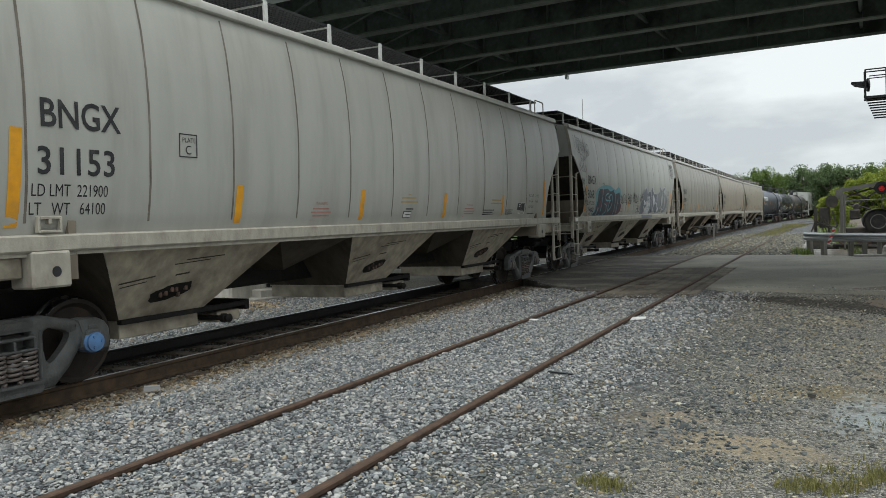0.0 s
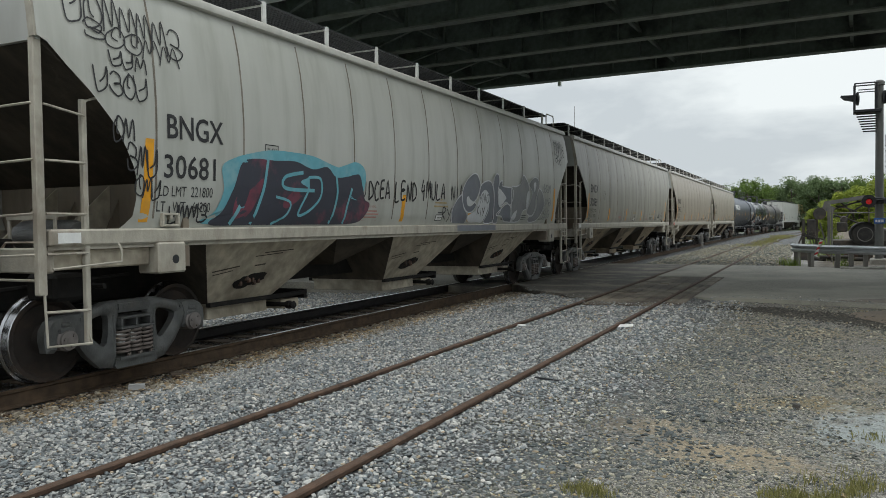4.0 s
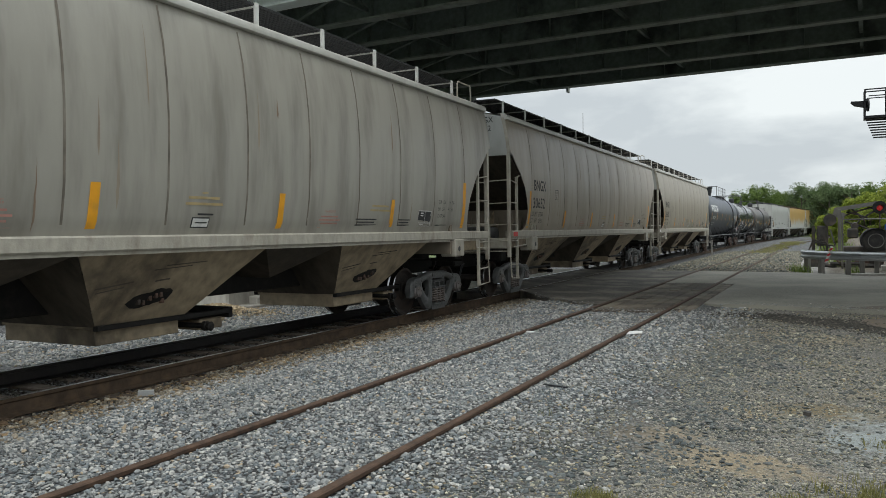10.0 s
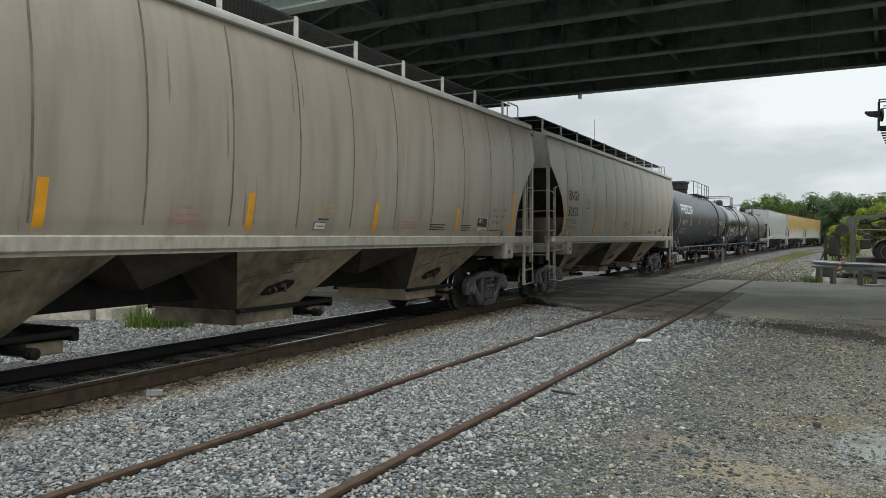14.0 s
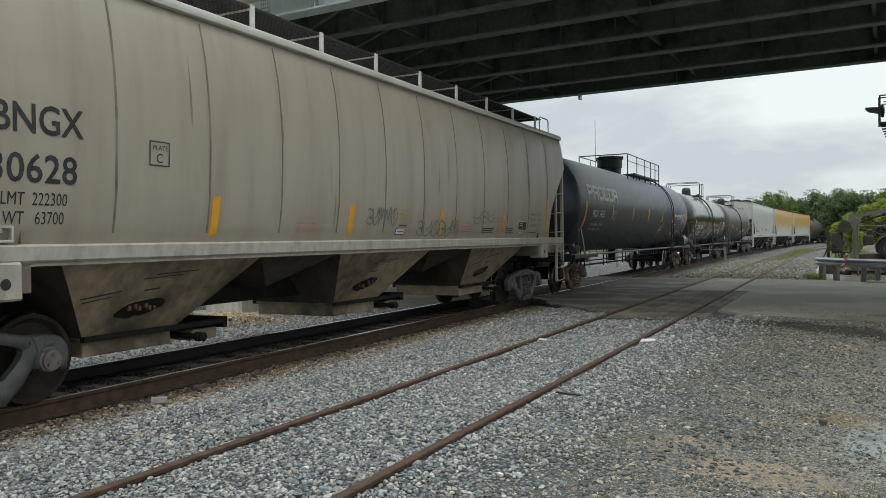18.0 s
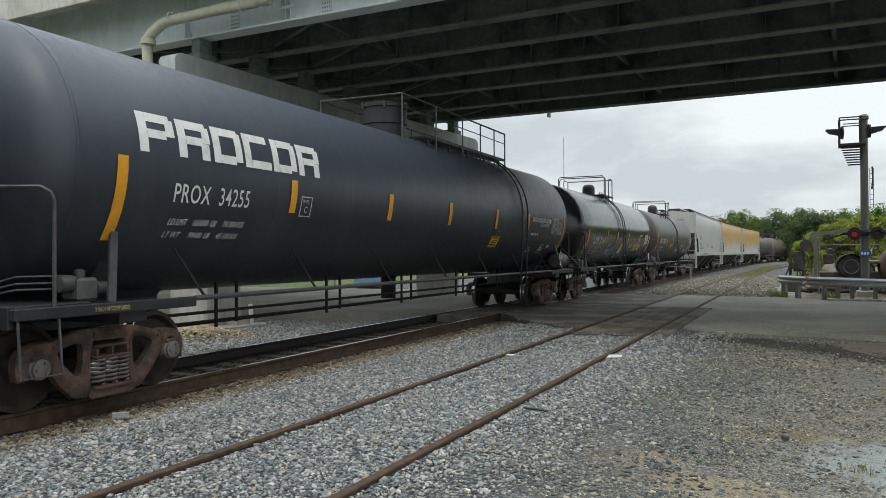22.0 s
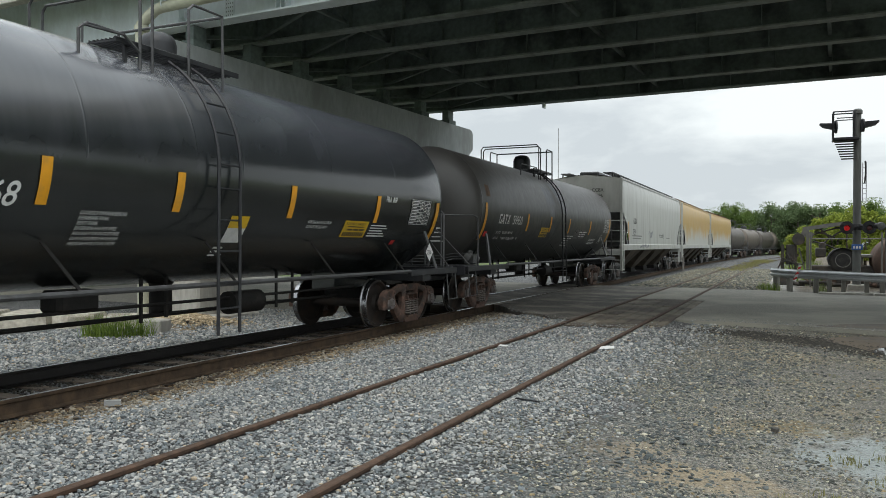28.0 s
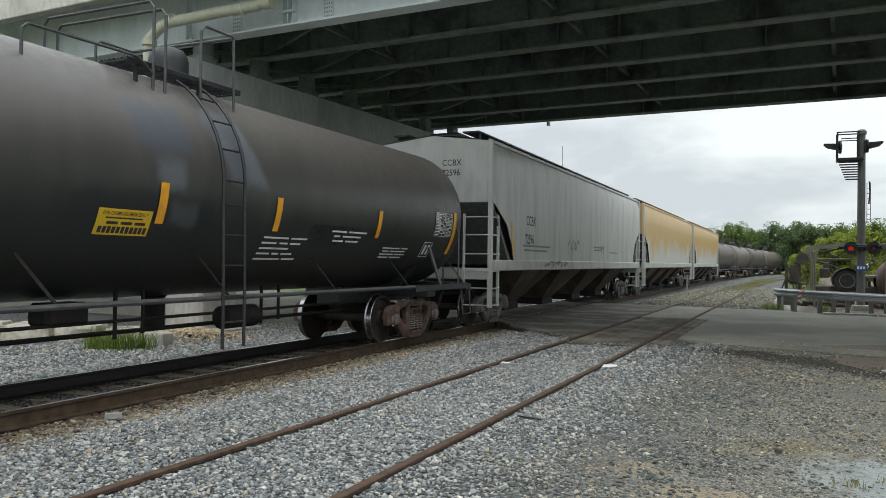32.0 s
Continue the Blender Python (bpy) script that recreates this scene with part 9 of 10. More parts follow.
line(sh, "4 FIBERGLASS INSULATION", 0.07, R, zc, 1.85, 1.90, 0.80, 0.001, 0.22)
line(sh, "DO NOT EXCEED 400 F", 0.07, R, zc, 1.85, 1.83, 0.80, 0.001, 0.22)
bars_on(tp, [(3.85, 4.5 - 0.08 * (i % 3), 1.72 + 0.045 * i, 0.02) for i in range(5)], M_WHITE, sh)
line(sh, "FRA AIP", 0.15, R, zc, 4.2, 2.33, 0.85, 0.003)
table_on(sh, R, zc, 5.26, 6.1, 1.97, 2.43)
diamond(car, 1.5, 6.0, 1.43, 0.2, M_WHITE, "2586")
part("data_tag", tank_patch(R, zc, 4.9, 5.05, 1.58, 1.66, 0.007, 1), M_RED, sh, fix=False)
part("head_lettering", letters("37468", 0.2, on_head(R, zc, half, 0.35, 3.0), 1.0, 0.004, 0.8), M_WHITE, sh)

# faded car
car, sh = FADED
R, zc, half = 1.45, 2.5, 7.68
tank_bar(sh, R, zc, -6.84, 1.70, 2.58)
for y in (-3.46, -1.15, 1.1, 4.1):
    tank_bar(sh, R, zc, y, 1.96, 2.43, 0.0, 0.13)
tank_bar(sh, R, zc, 7.42, 1.72, 2.6)
block_mark(sh, R, zc, -5.85, 2.115, 0.18, 0.24, 0.21, 0.12)
line(sh, "59950", 0.335, R, zc, -4.79, 2.115, 0.98, 0.006, 0.05)
line(sh, "LD LMT    191700LB   86950KG", 0.105, R, zc, -5.82, 1.865, 0.93, 0.001, 0.2)
line(sh, "LT WT       71300LB   32350KG  NEW   7-98", 0.105, R, zc, -5.81, 1.725, 0.93, 0.001, 0.2)
tp = lambda a, b, c, d: tank_patch(1.45, 2.5, a, b, c, d, 0.006, 2)
part("label_panel", tank_patch(R, zc, -2.04, -1.27, 1.81, 2.09, 0.006, 3), M_YELLOW, sh, "yellow emergency label", fix=False)
bars_on(lambda a, b, c, d: tank_patch(1.45, 2.5, a, b, c, d, 0.009, 1), [(-1.93, -1.40, 1.985, 0.016)] + [(-1.90 + 0.2 * i, -1.74 + 0.2 * i, 1.925, 0.03) for i in range(3)] + [(-1.99 + 0.064 * i, -1.942 + 0.064 * i, 1.83, 0.07) for i in range(11)], M_INK, sh)
line(sh, "FOR CHEMICAL EMERGENCY", 0.062, R, zc, -1.98, 2.025, 0.80, 0.002, 0.0, 1.0, M_INK, 0.009)
bars_on(tp, [(0.92 + w0, 0.92 + w1, 1.56 + 0.075 * i, 0.026) for i, row in enumerate((((0.0, 0.62), (0.68, 1.0)), ((0.0, 0.3), (0.36, 0.52), (0.58, 0.85)), ((0.0, 0.7),), ((0.0, 0.35), (0.42, 0.62), (0.68, 0.95)), ((0.0, 0.6), (0.66, 1.08)))) for w0, w1 in row]
        + [(2.72 + w0, 2.72 + w1, 1.86 + 0.075 * i, 0.028) for i, row in enumerate((((0.0, 0.32), (0.4, 0.8)), ((0.0, 0.18), (0.26, 0.85)), ((-0.1, 0.35), (0.42, 1.0)))) for w0, w1 in row]
        + [(4.5 + w0, 4.5 + w1, 1.62 + 0.055 * i, 0.022) for i, row in enumerate((((0.0, 0.4), (0.46, 0.9)), ((0.0, 0.55), (0.6, 1.0)), ((0.05, 0.3), (0.36, 0.95)), ((0.0, 0.7), (0.76, 1.02)))) for w0, w1 in row], M_WHITE, sh)
part("stencil_panel", tank_patch(R, zc, 2.05, 3.55, 1.80, 2.10, 0.004, 3), M_DARKPATCH, sh, fix=False)
table_on(sh, R, zc, 6.45, 7.28, 2.08, 2.55)
bars_on(tp, [(6.15, 6.17, 1.66, 0.28), (6.53, 6.55, 1.66, 0.28), (6.15, 6.55, 1.65, 0.015), (6.15, 6.55, 1.93, 0.015), (6.22, 6.32, 1.70, 0.19), (6.38, 6.48, 1.70, 0.19)], M_WHITE, sh)
M_RUSTPATCH = material("rust_patch", (0.13, 0.078, 0.045), 0.8, dirt=(0.06, 0.04, 0.028), dirt_scale=9, grain=0.3)
part("rust_patch", tank_patch(R, zc, -6.80, -6.52, 2.74, 3.02, 0.004, 3), M_RUSTPATCH, sh, fix=False)
part("data_tag", tank_patch(R, zc, -6.66, -6.46, 1.78, 1.9, 0.007, 1), M_RED, sh, fix=False)
part("head_lettering", letters("59950", 0.2, on_head(R, zc, half, -0.10, 2.89), 1.0, 0.004, 0.85), M_WHITE, sh)
part("head_lettering", letters("US GAL", 0.09, on_head(R, zc, half, 0.0, 2.77), 1.0, 0.002, 0.9), M_WHITE, sh)
part("head_lettering", letters("IMP GAL", 0.09, on_head(R, zc, half, 0.0, 2.67), 1.0, 0.002, 0.9), M_WHITE, sh)
bars = Shape()
for a0, a1, b0, b1 in ((-0.50, -0.46, 2.90, 3.03), (-0.50, -0.42, 3.00, 3.03), (-0.40, -0.36, 2.90, 3.03), (-0.30, -0.22, 3.00, 3.03), (-0.28, -0.24, 2.90, 3.03), (-0.20, -0.16, 2.90, 3.03)):
    pl = on_head(R, zc, half, a0, b0)
    bars.grid([[pl(a, b) for a in (0, a1 - a0)] for b in (0, b1 - b0)])
for i in range(3):
    for a0, a1 in ((-0.5, -0.3), (-0.26, -0.05)):
        pl = on_head(R, zc, half, a0, 2.76 - 0.1 * i)
        bars.grid([[pl(a, b) for a in (0, (a1 - a0) / 2, a1 - a0)] for b in (0, 0.055)])
for i in range(4):
    pl = on_head(R, zc, half, 0.0, 1.95 - 0.1 * i)
    bars.grid([[pl(a, b) for a in (0, 0.3, 0.6)] for b in (0, 0.03)])
part("head_lettering", bars, M_WHITE, sh, fix=False)

# pale straight-sided hopper
car, bd = PALE
flat_skin = lambda y, z: 1.59
side = lambda y0, z0: (lambda u, v: (1.596, y0 + u, z0 + v))
part("lettering", letters("CCBX", 0.36, side(-7.2, 2.55), 1.0, 0.010, 0.86), M_INK, bd)
part("lettering", letters("72596", 0.36, side(-7.3, 2.06), 1.0, 0.010, 0.86), M_INK, bd)
fp = lambda a, b, c, d: patch(a, b, c, d, flat_skin, 0.006, 1, 1)
bars_on(fp, [(-7.5, -4.9, 1.98, 0.05), (-7.4, -5.2, 1.86, 0.05), (0.6, 2.2, 2.1, 0.05), (0.7, 2.0, 2.0, 0.05), (3.4, 4.8, 1.95, 0.04)], M_SPRAY_FAINT, bd)
part("reflector_strip", patch(-8.35, -8.2, 1.8, 2.6, flat_skin, 0.006, 2, 1, -0.15), M_ORANGE, bd, "orange reflective strip", fix=False)
part("end_lettering", letters("CCBX", 0.21, lambda u, v: (0.28 + u, -9.81, 3.86 + v), 1.0, 0.005, 0.9), M_INK, bd)
part("end_lettering", letters("72596", 0.21, lambda u, v: (0.28 + u, -9.81, 3.62 + v), 1.0, 0.005, 0.9), M_INK, bd)
random.seed(5)
for cy, cz, w, n, mt in ((-2.9, 2.05, 1.5, 5, M_SPRAY_GREY), (-5.6, 1.5, 2.6, 9, M_SPRAY_GREY), (1.6, 2.0, 0.8, 3, M_SPRAY_FAINT)):
    for i in range(n):
        y = cy + w * i / n
        pts = [(y + random.uniform(-0.05, 0.3), cz + random.uniform(-0.12, 0.24) * (0.45 if cz < 1.6 else 1.0)) for _ in range(4)]
        part("graffiti_tag", stroke(curve(pts, 4), 0.05, (lambda yy, zz: 1.635) if cz < 1.6 else flat_skin, 0.007 + 0.0006 * i), mt, bd, fix=False)


# ---- ballast ----
def stone_bases(seed, n=10):
    """A few angular stones of twelve corners and twenty faces."""
    g_ = (1 + 5 ** 0.5) / 2
    v = np.array([(-1, g_, 0), (1, g_, 0), (-1, -g_, 0), (1, -g_, 0), (0, -1, g_), (0, 1, g_), (0, -1, -g_), (0, 1, -g_), (g_, 0, -1), (g_, 0, 1), (-g_, 0, -1), (-g_, 0, 1)]) / 1.9
    f = np.array([(0, 11, 5), (0, 5, 1), (0, 1, 7), (0, 7, 10), (0, 10, 11), (1, 5, 9), (5, 11, 4), (11, 10, 2), (10, 7, 6), (7, 1, 8), (3, 9, 4), (3, 4, 2), (3, 2, 6), (3, 6, 8), (3, 8, 9), (4, 9, 5), (2, 4, 11), (6, 2, 10), (8, 6, 7), (9, 8, 1)])
    rng = np.random.default_rng(seed)
    return [v * rng.uniform(0.62, 1.18, (12, 1)) + rng.normal(0, 0.06, (12, 3)) for _ in range(n)], f


BASES, STONE_FACES = stone_bases(3)


def stones(name, label, xy, z, size, flat, seed, mat):
    """Stones at the places xy, lying on z, of the sizes given, flattened."""
    rng = np.random.default_rng(seed)
    n = len(xy)
    base = np.stack(BASES)[rng.integers(0, len(BASES), n)]
    base = base * np.stack([rng.uniform(0.8, 1.35, n), rng.uniform(0.7, 1.1, n), rng.uniform(0.55, 0.95, n)], 1)[:, None, :]
    v = np.einsum("nij,nkj->nki", turned(rng, n), base)
    v[:, :, 2] *= flat
    v *= size[:, None, None] / 2
    v[:, :, 0] += xy[:, 0, None]
    v[:, :, 1] += xy[:, 1, None]
    v[:, :, 2] += (z + size * flat * 0.22)[:, None]
    f = (STONE_FACES[None] + 12 * np.arange(n)[:, None, None]).reshape(-1, 3)
    ob = part(name, quick(name, v, f, [mat]), None)
    return tagged(ob, label, "gravel", kind="stuff")


def m_stone(name, stops, brown, blue=0.885):
    """Stones each of their own colour, with dust."""
    mt = material(name, (0.3, 0.3, 0.3), 0.85, grain=0.2, grain_scale=60, bump=0.003, bump_scale=160)
    n, l = mt.node_tree.nodes, mt.node_tree.links
    p = n["Principled BSDF"]
    g_ = n.new("ShaderNodeNewGeometry")
    r = n.new("ShaderNodeValToRGB")
    r.color_ramp.interpolation = "CONSTANT"
    e = r.color_ramp.elements
    for i, (at, c) in enumerate(stops):
        q = e[i] if i < 2 else e.new(at)
        q.position, q.color = at, (c[0] * 1.06, c[1], c[2] * blue, 1)
    l.new(g_.outputs["Random Per Island"], r.inputs[0])
    tc = n.new("ShaderNodeTexCoord")
    nz = n.new("ShaderNodeTexNoise")
    nz.inputs["Scale"].default_value, nz.inputs["Detail"].default_value = 45.0, 5.0
    l.new(tc.outputs["Object"], nz.inputs["Vector"])
    mr = n.new("ShaderNodeMapRange")
    mr.inputs["From Min"].default_value, mr.inputs["From Max"].default_value = 0.3, 0.7
    mr.inputs["To Min"].default_value, mr.inputs["To Max"].default_value = 0.75, 1.2
    l.new(nz.outputs["Fac"], mr.inputs["Value"])
    sc = n.new("ShaderNodeVectorMath")
    sc.operation = "SCALE"
    l.new(r.outputs["Color"], sc.inputs[0])
    l.new(mr.outputs[0], sc.inputs["Scale"])
    n2 = n.new("ShaderNodeTexNoise")
    n2.inputs["Scale"].default_value, n2.inputs["Detail"].default_value = 1.1, 6.0
    l.new(tc.outputs["Object"], n2.inputs["Vector"])
    m2 = n.new("ShaderNodeMapRange")
    m2.inputs["From Min"].default_value, m2.inputs["From Max"].default_value = 0.45, 0.75
    m2.inputs["To Max"].default_value = 0.42
    l.new(n2.outputs["Fac"], m2.inputs["Value"])
    mx = n.new("ShaderNodeMix")
    mx.data_type = "RGBA"
    mx.inputs["B"].default_value = (*brown, 1)
    l.new(m2.outputs[0], mx.inputs[0])
    l.new(sc.outputs[0], mx.inputs["A"])
    l.new(mx.outputs["Result"], p.inputs["Base Color"])
    return mt


M_STONE = m_stone("ballast_stone", [(0.0, (0.155, 0.187, 0.208)), (0.2, (0.27, 0.296, 0.307)), (0.42, (0.115, 0.136, 0.15)), (0.58, (0.38, 0.402, 0.40)), (0.74, (0.20, 0.226, 0.232)), (0.87, (0.43, 0.447, 0.44)), (0.945, (0.341, 0.291, 0.213)), (0.988, (0.58, 0.58, 0.56))], (0.30, 0.29, 0.26), 0.945)
M_STONE_RAIL = m_stone("ballast_stone_grimy", [(0.0, (0.17, 0.155, 0.13)), (0.25, (0.26, 0.24, 0.205)), (0.5, (0.12, 0.105, 0.088)), (0.65, (0.33, 0.31, 0.27)), (0.78, (0.30, 0.225, 0.14)), (0.92, (0.46, 0.43, 0.37))], (0.15, 0.115, 0.08))
M_STONE_GRIT = m_stone("crushed_grit", [(0.0, (0.09, 0.102, 0.105)), (0.25, (0.19, 0.198, 0.195)), (0.5, (0.048, 0.058, 0.065)), (0.68, (0.30, 0.30, 0.28)), (0.86, (0.25, 0.208, 0.142)), (0.95, (0.46, 0.455, 0.43))], (0.17, 0.155, 0.125), 0.81)
# Between the main rails: oily stones, with the train's shade in their colour.
M_STONE_OIL_SHADE = m_stone("oily_black_ballast", [(0.0, (0.035, 0.032, 0.028)), (0.4, (0.06, 0.055, 0.048)), (0.7, (0.022, 0.02, 0.018)), (0.92, (0.13, 0.12, 0.105))], (0.03, 0.026, 0.02))
M_STONE_WET = m_stone("wet_dark_gravel", [(0.0, (0.040, 0.039, 0.037)), (0.4, (0.062, 0.060, 0.055)), (0.7, (0.03, 0.03, 0.03)), (0.93, (0.13, 0.125, 0.11))], (0.045, 0.04, 0.033))
_gz = np.vectorize(ground_z)


def scatter(x0, x1, y0, y1, per, seed):
    """Places per square metre in a strip, thinner with the way from the crossing's near side."""
    rng = np.random.default_rng(seed)
    n = int((x1 - x0) * (y1 - y0) * per)
    return np.stack([rng.uniform(x0, x1, n), rng.uniform(y0, y1, n)], 1), rng


def off_rails(xy):
    k = np.ones(len(xy), bool)
    for c in (SIDE_X - 0.7525, SIDE_X + 0.7525):
        k &= np.abs(xy[:, 0] - c) > 0.05
    for o in (-0.7525, 0.7525):
        c = X0 - 0.006 * xy[:, 1] + o
        k &= np.abs(xy[:, 0] - c) > 0.10
    return k


RIM = [(-7.3, 19.2), (-6.8, 18.75), (-6.2, 17.6), (-5.4, 17.0), (-4.9, 16.4), (-4.3, 16.0), (-4.25, 14.95), (-2.8, 15.2), (-2.05, 15.4), (-1.9, 17.2), (-1.2, 17.2), (0.4, 16.8), (3.2, 16.1), (9, 15.8)]
rim_x, rim_y = [p[0] for p in RIM], [p[1] for p in RIM]


def before_road(xy, rng, fray=0.3):
    return xy[:, 1] < np.interp(xy[:, 0], rim_x, rim_y) + rng.normal(0, fray, len(xy))


def in_fan(xy):
    """The wedge of ground in front of the standing place."""
    return (xy[:, 0] > -1.75 * xy[:, 1] - 1.0) & (xy[:, 0] < 0.42 * xy[:, 1] + 1.2)


for k, (y0, y1, per, big) in enumerate(((1.6, 8.5, 1250, 1.0), (8.5, 12.5, 900, 1.06), (12.5, 19.5, 450, 1.3))):
    xy, rng = scatter(-6.85, -1.0, y0, y1, per, 40 + k)
    keep = off_rails(xy) & before_road(xy, rng, 0.12) & in_fan(xy)
    keep &= xy[:, 0] < -2.05 + 0.05 * (xy[:, 1] - 6) + rng.normal(0, 0.40, len(xy))
    keep &= xy[:, 0] > -6.72 + np.abs(rng.normal(0, 0.42, len(xy)))
    xy = xy[keep]
    stones("ballast", "blue-grey crushed stone ballast between the tracks", xy, _gz(xy[:, 0], xy[:, 1]), big * np.clip(rng.lognormal(math.log(0.0290), 0.34, len(xy)), 0.013, 0.066), 0.72, 50 + k, M_STONE)
for k, (x0, x1, y0, y1, per) in enumerate(((-7.22, -5.95, 1.8, 18.8, 760), (-8.7, -7.25, 3, 18.4, 420))):
    xy, rng = scatter(x0, x1, y0, y1, per, 60 + k)
    keep = off_rails(xy) & in_fan(xy)
    if k == 0:
        keep &= xy[:, 0] < -6.38 + rng.normal(0, 0.34, len(xy))
    xy = xy[keep]
    stones("ballast", ("brown grimy ballast along the main rails", "oily ballast between the main rails, darkened for shade")[k], xy, _gz(xy[:, 0], xy[:, 1]), np.clip(rng.lognormal(math.log(0.033), 0.36, len(xy)), 0.013, 0.08), 0.75, 64 + k, (M_STONE_RAIL, M_STONE_OIL_SHADE)[k])
xy, rng = scatter(-14.5, -8.8, 7.0, 18.6, 300, 70)
xy = xy[off_rails(xy) & in_fan(xy)]
stones("ballast", "pale crushed stone ballast behind the train", xy, _gz(xy[:, 0], xy[:, 1]), np.clip(rng.lognormal(math.log(0.052), 0.3, len(xy)), 0.02, 0.09), 0.75, 71, M_STONE)
rng = np.random.default_rng(110)
r_, a_ = np.abs(rng.normal(0, 0.62, 2600)), rng.uniform(0, 6.283, 2600)
xy = np.stack([-13.15 + r_ * np.cos(a_) * 1.25, 14.2 + r_ * np.sin(a_) * 0.8], 1)
M_STONE_TAN = m_stone("tan_gravel", [(0.0, (0.36, 0.30, 0.21)), (0.3, (0.45, 0.38, 0.28)), (0.6, (0.26, 0.215, 0.15)), (0.85, (0.55, 0.49, 0.39))], (0.33, 0.27, 0.19))
stones("gravel_heap", "low heap of tan gravel beside the pier", xy, _gz(xy[:, 0], xy[:, 1]) + 0.20 * np.exp(-(r_ / 0.75) ** 2), np.clip(rng.lognormal(math.log(0.06), 0.35, 2600), 0.025, 0.13), 0.7, 111, M_STONE_TAN)
# crushed grit on the trodden ground
for k, (y0, y1, per) in enumerate(((4.0, 9.0, 2300), (9.0, 13.0, 1300), (13.0, 17.6, 620))):
    xy, rng = scatter(-2.6, 6.0, y0, y1, per, 80 + k)
    keep = before_road(xy, rng, 0.35) & in_fan(xy) & off_rails(xy)
    keep &= xy[:, 0] > -2.25 + 0.05 * (xy[:, 1] - 6) + rng.normal(0, 0.35, len(xy))
    bare = np.array([noise.noise(Vector((a * 0.9, b * 0.9, 4.0))) for a, b in xy])
    keep &= bare < 0.30 + rng.normal(0, 0.12, len(xy))
    for cx, cy, rx, ry in ((-1.25, 6.35, 0.46, 0.38), (-0.75, 5.85, 0.75, 0.3), (0.85, 6.95, 0.9, 0.8)):
        keep &= ((xy[:, 0] - cx) / rx) ** 2 + ((xy[:, 1] - cy) / ry) ** 2 > rng.uniform(0.15, 1.5, len(xy))
    keep &= ((xy[:, 0] - 2.9) / 1.75) ** 2 + ((xy[:, 1] - 14.3) / 1.2) ** 2 > 1.0
    xy = xy[keep]
    stones("grit", "dark flat crushed stones pressed into the ground", xy, _gz(xy[:, 0], xy[:, 1]) - 0.002, np.clip(rng.lognormal(math.log(0.0145 + 0.004 * k), 0.50, len(xy)), 0.006, 0.06), 0.58, 84 + k, M_STONE_GRIT)
# larger dark slate pieces between ballast and grit
xy, rng = scatter(-2.9, 1.2, 3.6, 14.5, 900, 87)
keep = in_fan(xy) & off_rails(xy) & (np.abs(xy[:, 0] + 1.35 - 0.06 * (xy[:, 1] - 6)) < np.abs(rng.normal(0, 0.85, len(xy))) + 0.15)
keep &= np.array([noise.noise(Vector((a * 0.7, b * 0.7, 9.0))) for a, b in xy]) > -0.15 + rng.normal(0, 0.15, len(xy))
xy = xy[keep]
M_SLATE = m_stone("slate_stone", [(0.0, (0.072, 0.089, 0.1)), (0.35, (0.112, 0.13, 0.143)), (0.65, (0.051, 0.062, 0.071)), (0.85, (0.175, 0.188, 0.188)), (0.95, (0.362, 0.346, 0.309))], (0.11, 0.11, 0.10))
stones("ballast", "dark flat slate pieces on the gravel", xy, _gz(xy[:, 0], xy[:, 1]), np.clip(rng.lognormal(math.log(0.028), 0.42, len(xy)), 0.012, 0.085), 0.45, 88, M_SLATE)
# gravel spilled over the asphalt edge
xy, rng = scatter(-6.9, 5.0, 14.8, 19.6, 320, 89)
d_ = xy[:, 1] - np.interp(xy[:, 0], rim_x, rim_y)
keep = (d_ > -0.1) & (d_ < np.abs(rng.normal(0, 0.45, len(xy)))) & off_rails(xy)
xy = xy[keep]
stones("grit", "loose gravel spilled over the asphalt edge", xy, np.full(len(xy), -0.012), np.clip(rng.lognormal(math.log(0.017), 0.4, len(xy)), 0.008, 0.05), 0.6, 93, M_STONE)
# dark wet band before the asphalt
rng = np.random.default_rng(90)
u = rng.uniform(0, 1, 9000)
xy = np.stack([-0.9 + 2.5 * u + rng.normal(0, 0.10, 9000), 15.55 - 1.6 * u ** 1.3 + rng.normal(0, 0.22 + 0.25 * u, 9000)], 1)
stones("grit", "dark wet gravel along the asphalt edge", xy, _gz(xy[:, 0], xy[:, 1]), np.clip(rng.lognormal(math.log(0.032), 0.35, len(xy)), 0.015, 0.07), 0.6, 91, M_STONE_WET)
xy = np.stack([rng.uniform(-2.0, -0.6, 900), rng.normal(15.6, 0.25, 900)], 1)
stones("grit", "dark wet gravel along the asphalt edge", xy, _gz(xy[:, 0], xy[:, 1]), np.clip(rng.lognormal(math.log(0.034), 0.35, len(xy)), 0.015, 0.07), 0.6, 92, M_STONE_WET)
# pale stones beyond the road
xy, rng = scatter(-6.4, -1.0, 30.2, 58.0, 110, 95)
xy = xy[off_rails(xy)]
stones("ballast", "grey ballast beyond the road", xy, _gz(xy[:, 0], xy[:, 1]), np.clip(rng.lognormal(math.log(0.062), 0.3, len(xy)), 0.04, 0.12), 0.6, 96, M_STONE_GRIT)
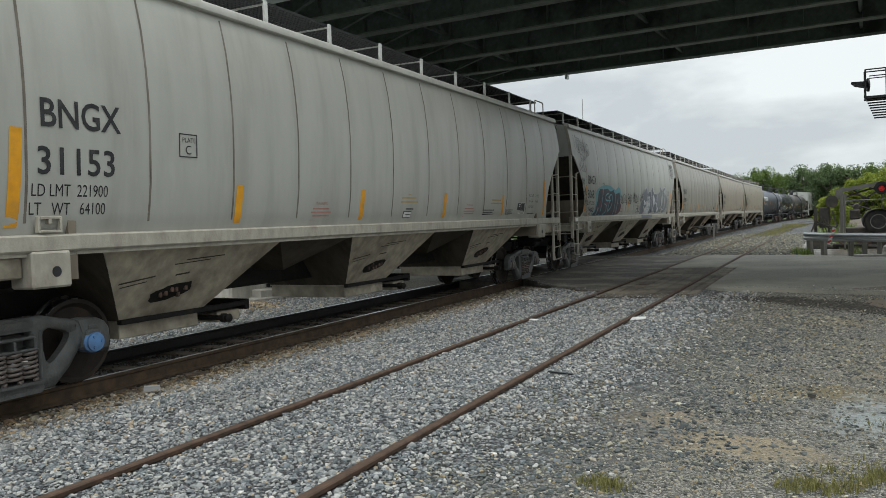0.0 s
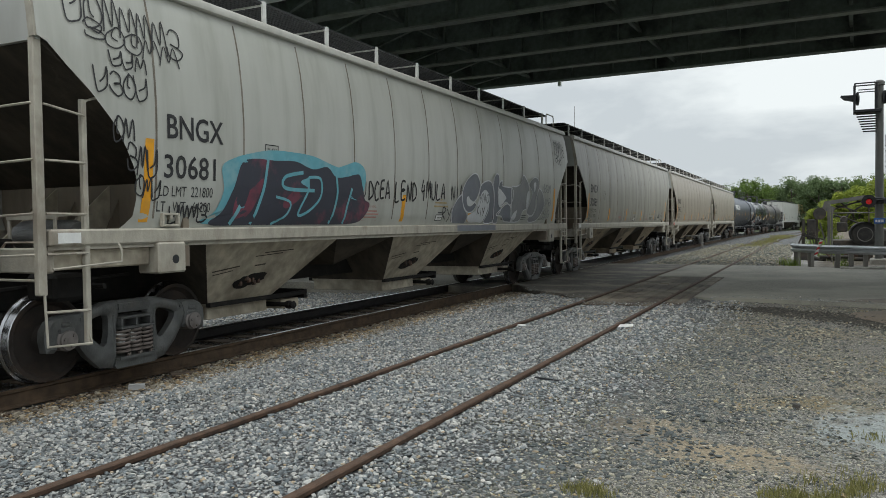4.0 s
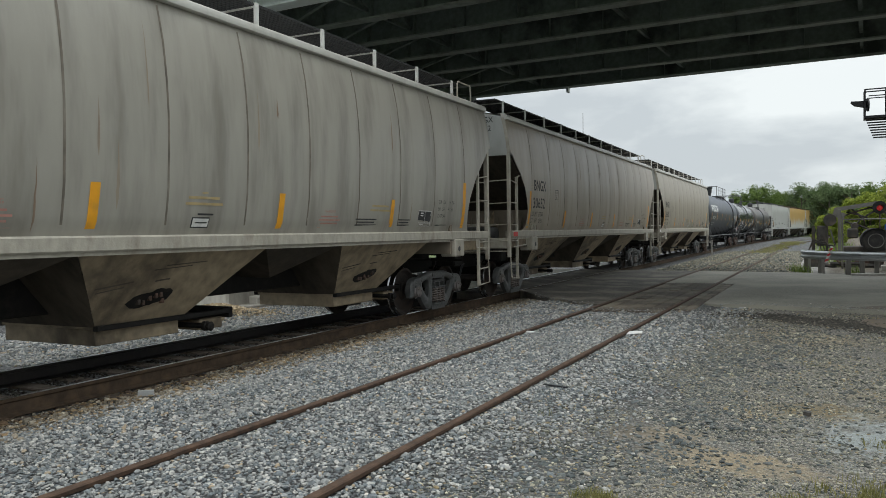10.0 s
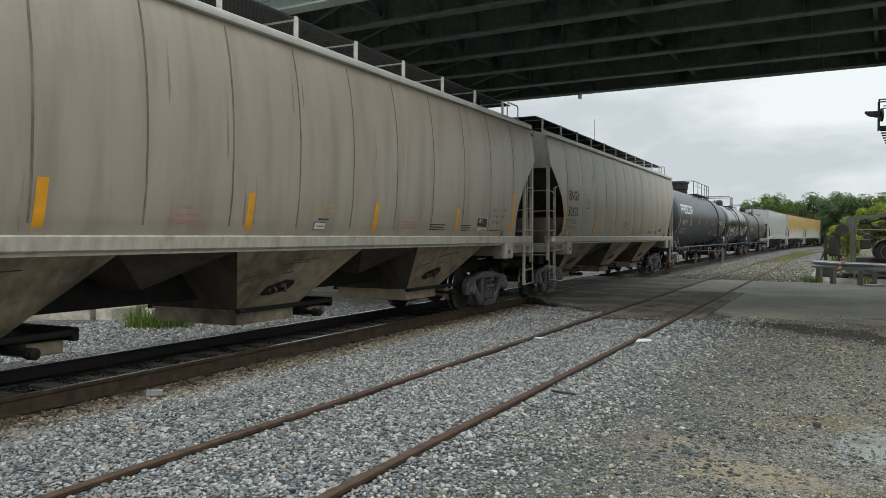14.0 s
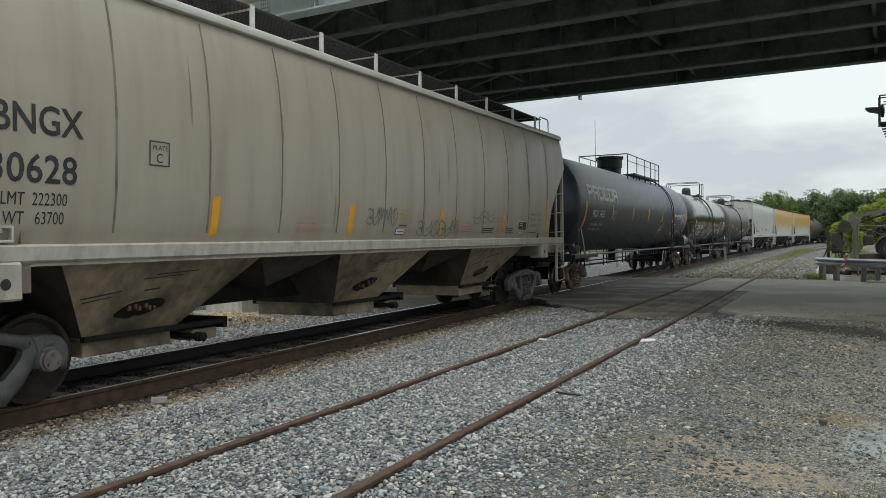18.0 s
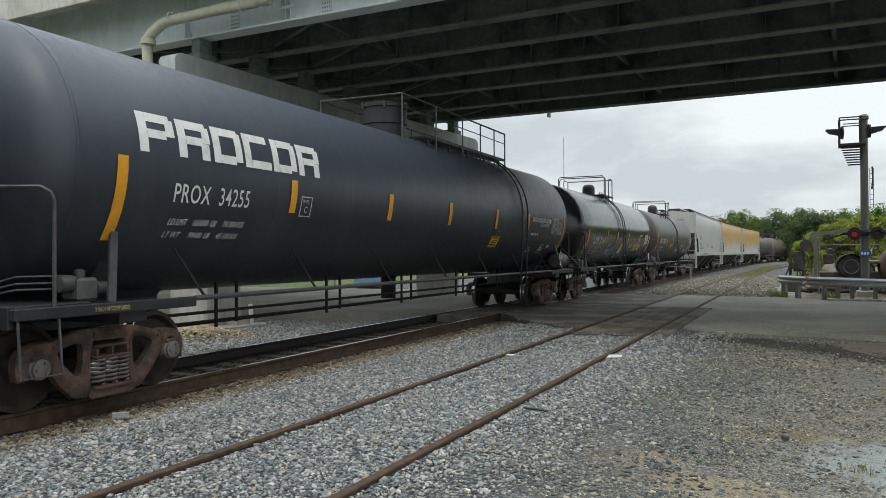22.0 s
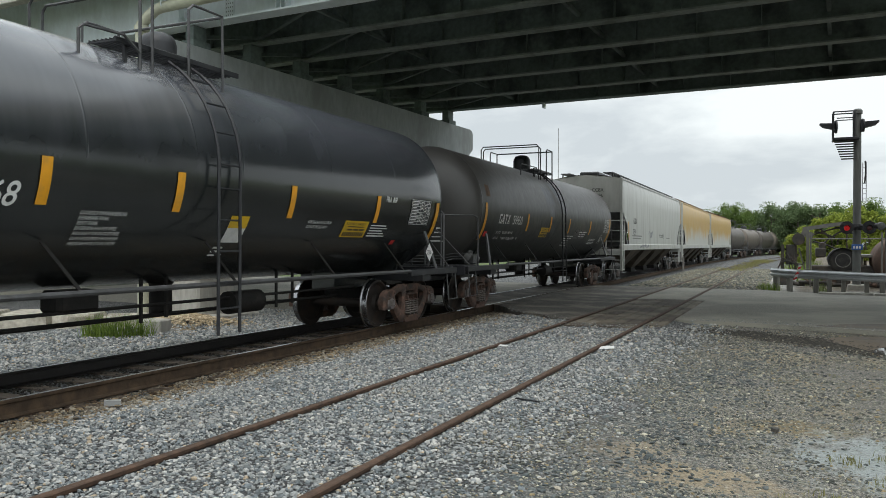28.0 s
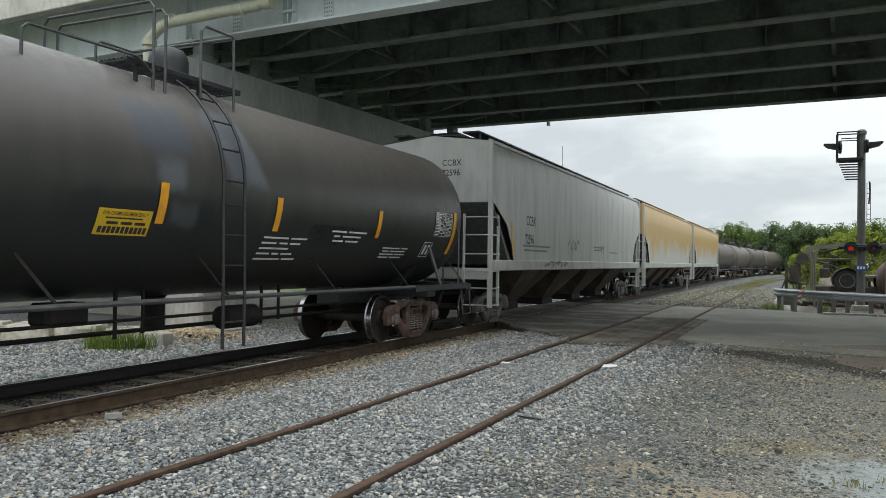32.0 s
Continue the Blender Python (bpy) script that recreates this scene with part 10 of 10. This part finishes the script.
# dark clods and pale broken stone at the foot of the near rail
M_CLOD = m_stone("rusty_clods", [(0.0, (0.075, 0.05, 0.034)), (0.3, (0.12, 0.083, 0.055)), (0.55, (0.045, 0.033, 0.025)), (0.8, (0.19, 0.135, 0.09))], (0.06, 0.043, 0.03))
xy, rng = scatter(-7.20, -6.72, 3.2, 18.4, 150, 98)
xy = xy[xy[:, 0] < -7.12 + np.abs(rng.normal(0, 0.17, len(xy))) - 0.006 * xy[:, 1]]
stones("clods", "dark rusty clods along the foot of the rail", xy, _gz(xy[:, 0], xy[:, 1]), np.clip(rng.lognormal(math.log(0.055), 0.42, len(xy)), 0.02, 0.13), 0.6, 99, M_CLOD)
xy, rng = scatter(-6.95, -6.2, 3.4, 14.0, 60, 100)
xy = xy[rng.uniform(0, 1, len(xy)) < 1.15 - (xy[:, 0] + 6.95) / 0.75]
stones("ballast", "larger tan broken stones beside the rail", xy, _gz(xy[:, 0], xy[:, 1]) + 0.004, np.clip(rng.lognormal(math.log(0.062), 0.3, len(xy)), 0.03, 0.12), 0.6, 101, M_STONE_RAIL)
# dry leaves and chips along the main rail
M_DRY = m_leaf("dry_leaves", (0.20, 0.13, 0.07), (0.45, 0.34, 0.20))
rng = np.random.default_rng(97)
c = np.stack([-7.05 + np.abs(rng.normal(0, 0.35, 700)), rng.uniform(4, 11, 700), np.zeros(700)], 1)
c[:, 2] = _gz(c[:, 0], c[:, 1]) + 0.028
tagged(part("dry_leaves", leaves("dry_leaves", c, 0.045, rng, [M_DRY], 0.6), None), "tan dry leaves and chips beside the rail", "leaves", kind="stuff")


# ---- puddles and mud ----
def pool(name, label, outline, z, mat, rough=0.12, seed=1):
    rng = np.random.default_rng(seed)
    pts = curve(outline, 8, True)[:-1]
    pts = [(x + rng.normal(0, 0.012), y + rng.normal(0, 0.02)) for x, y in pts]
    cx, cy = sum(p[0] for p in pts) / len(pts), sum(p[1] for p in pts) / len(pts)
    s = Shape()
    n = len(pts)
    s.add([(x, y, z) for x, y in pts] + [(cx, cy, z)], [(i, (i + 1) % n, n) for i in range(n)])
    return tagged(part(name, s, mat, fix=False), label, "puddle", kind="structure")


M_WATER = material("muddy_water", (0.045, 0.040, 0.032), 0.03, grain=0.1, rough_var=0.02, spec=0.6)
M_MUD = material("brown_mud", (0.098, 0.067, 0.034), 0.6, dirt=(0.05, 0.04, 0.027), dirt_scale=1.5, dirt_amount=0.8, grain=0.25, grain_scale=14, bump=0.006, bump_scale=30)
pool("puddle", "still puddle reflecting the bright sky", [(1.15, 13.95), (1.5, 13.35), (2.3, 13.05), (3.6, 13.3), (4.6, 14.2), (4.0, 15.2), (2.4, 15.5), (1.6, 14.9)], -0.093, M_WATER, seed=2)
pool("puddle", "shallow muddy puddle beside the broken concrete", [(-13.2, 12.9), (-12.6, 12.6), (-12.0, 12.75), (-11.9, 13.1), (-12.4, 13.3), (-13.0, 13.25)], -0.295, M_WATER, seed=4)
pool("mud_patch", "brown wet mud round the puddle", [(0.55, 15.2), (0.9, 14.5), (1.3, 13.7), (2.2, 12.9), (4.2, 13.0), (5.0, 14.4), (4.4, 15.9), (2.6, 16.2), (1.3, 16.2), (0.7, 15.8)], -0.0965, M_MUD, seed=5)
pool("mud_patch", "brown wet mud on the road edge", [(0.45, 17.0), (0.75, 17.45), (1.3, 17.85), (2.2, 18.2), (4.5, 18.2), (6.3, 17.4), (6.0, 16.15), (3.4, 16.4), (1.6, 16.85)], -0.0155, M_MUD, seed=3)


for car in TRAIN:
    draw_in(car, 0.9645)

# ---- movement ----
CENTRES = [11.63, 29.91, 48.01, 66.32, 84.53, 103.83, 121.53, 137.20, 155.69, 175.9, 196.2] + [215.2 + 17.79 * i for i in range(5)]
SPEED, SLOW = 4.1832, 0.00563


def rolled(t):
    """How far the train has come at t."""
    gain = 0.06 * ((t - 20.5) + math.sqrt((t - 20.5) ** 2 + 4.0))
    return SPEED * t - SLOW * t * t + gain - 0.00583


def motions():
    times = [i * 1.0 for i in range(33)]
    for car, centre in zip(TRAIN, CENTRES):
        rows = []
        for t in times:
            s = centre - rolled(t)
            xa, ya, _ = main_at(s - 6.5)
            xb, yb, _ = main_at(s + 6.5)
            rows.append((t, pose((xa + xb) / 2, (ya + yb) / 2, 0, 0, 0, math.degrees(math.atan2(xa - xb, yb - ya)))))
        walk(car, rows)
    spins = [i * 0.16 for i in range(200)] + [32.0]
    for wheel, q in SPIN:
        walk(wheel, [(t, pose(0, q, 0.457, math.degrees(rolled(t) / 0.457), 0, 0)) for t in spins])


motions()
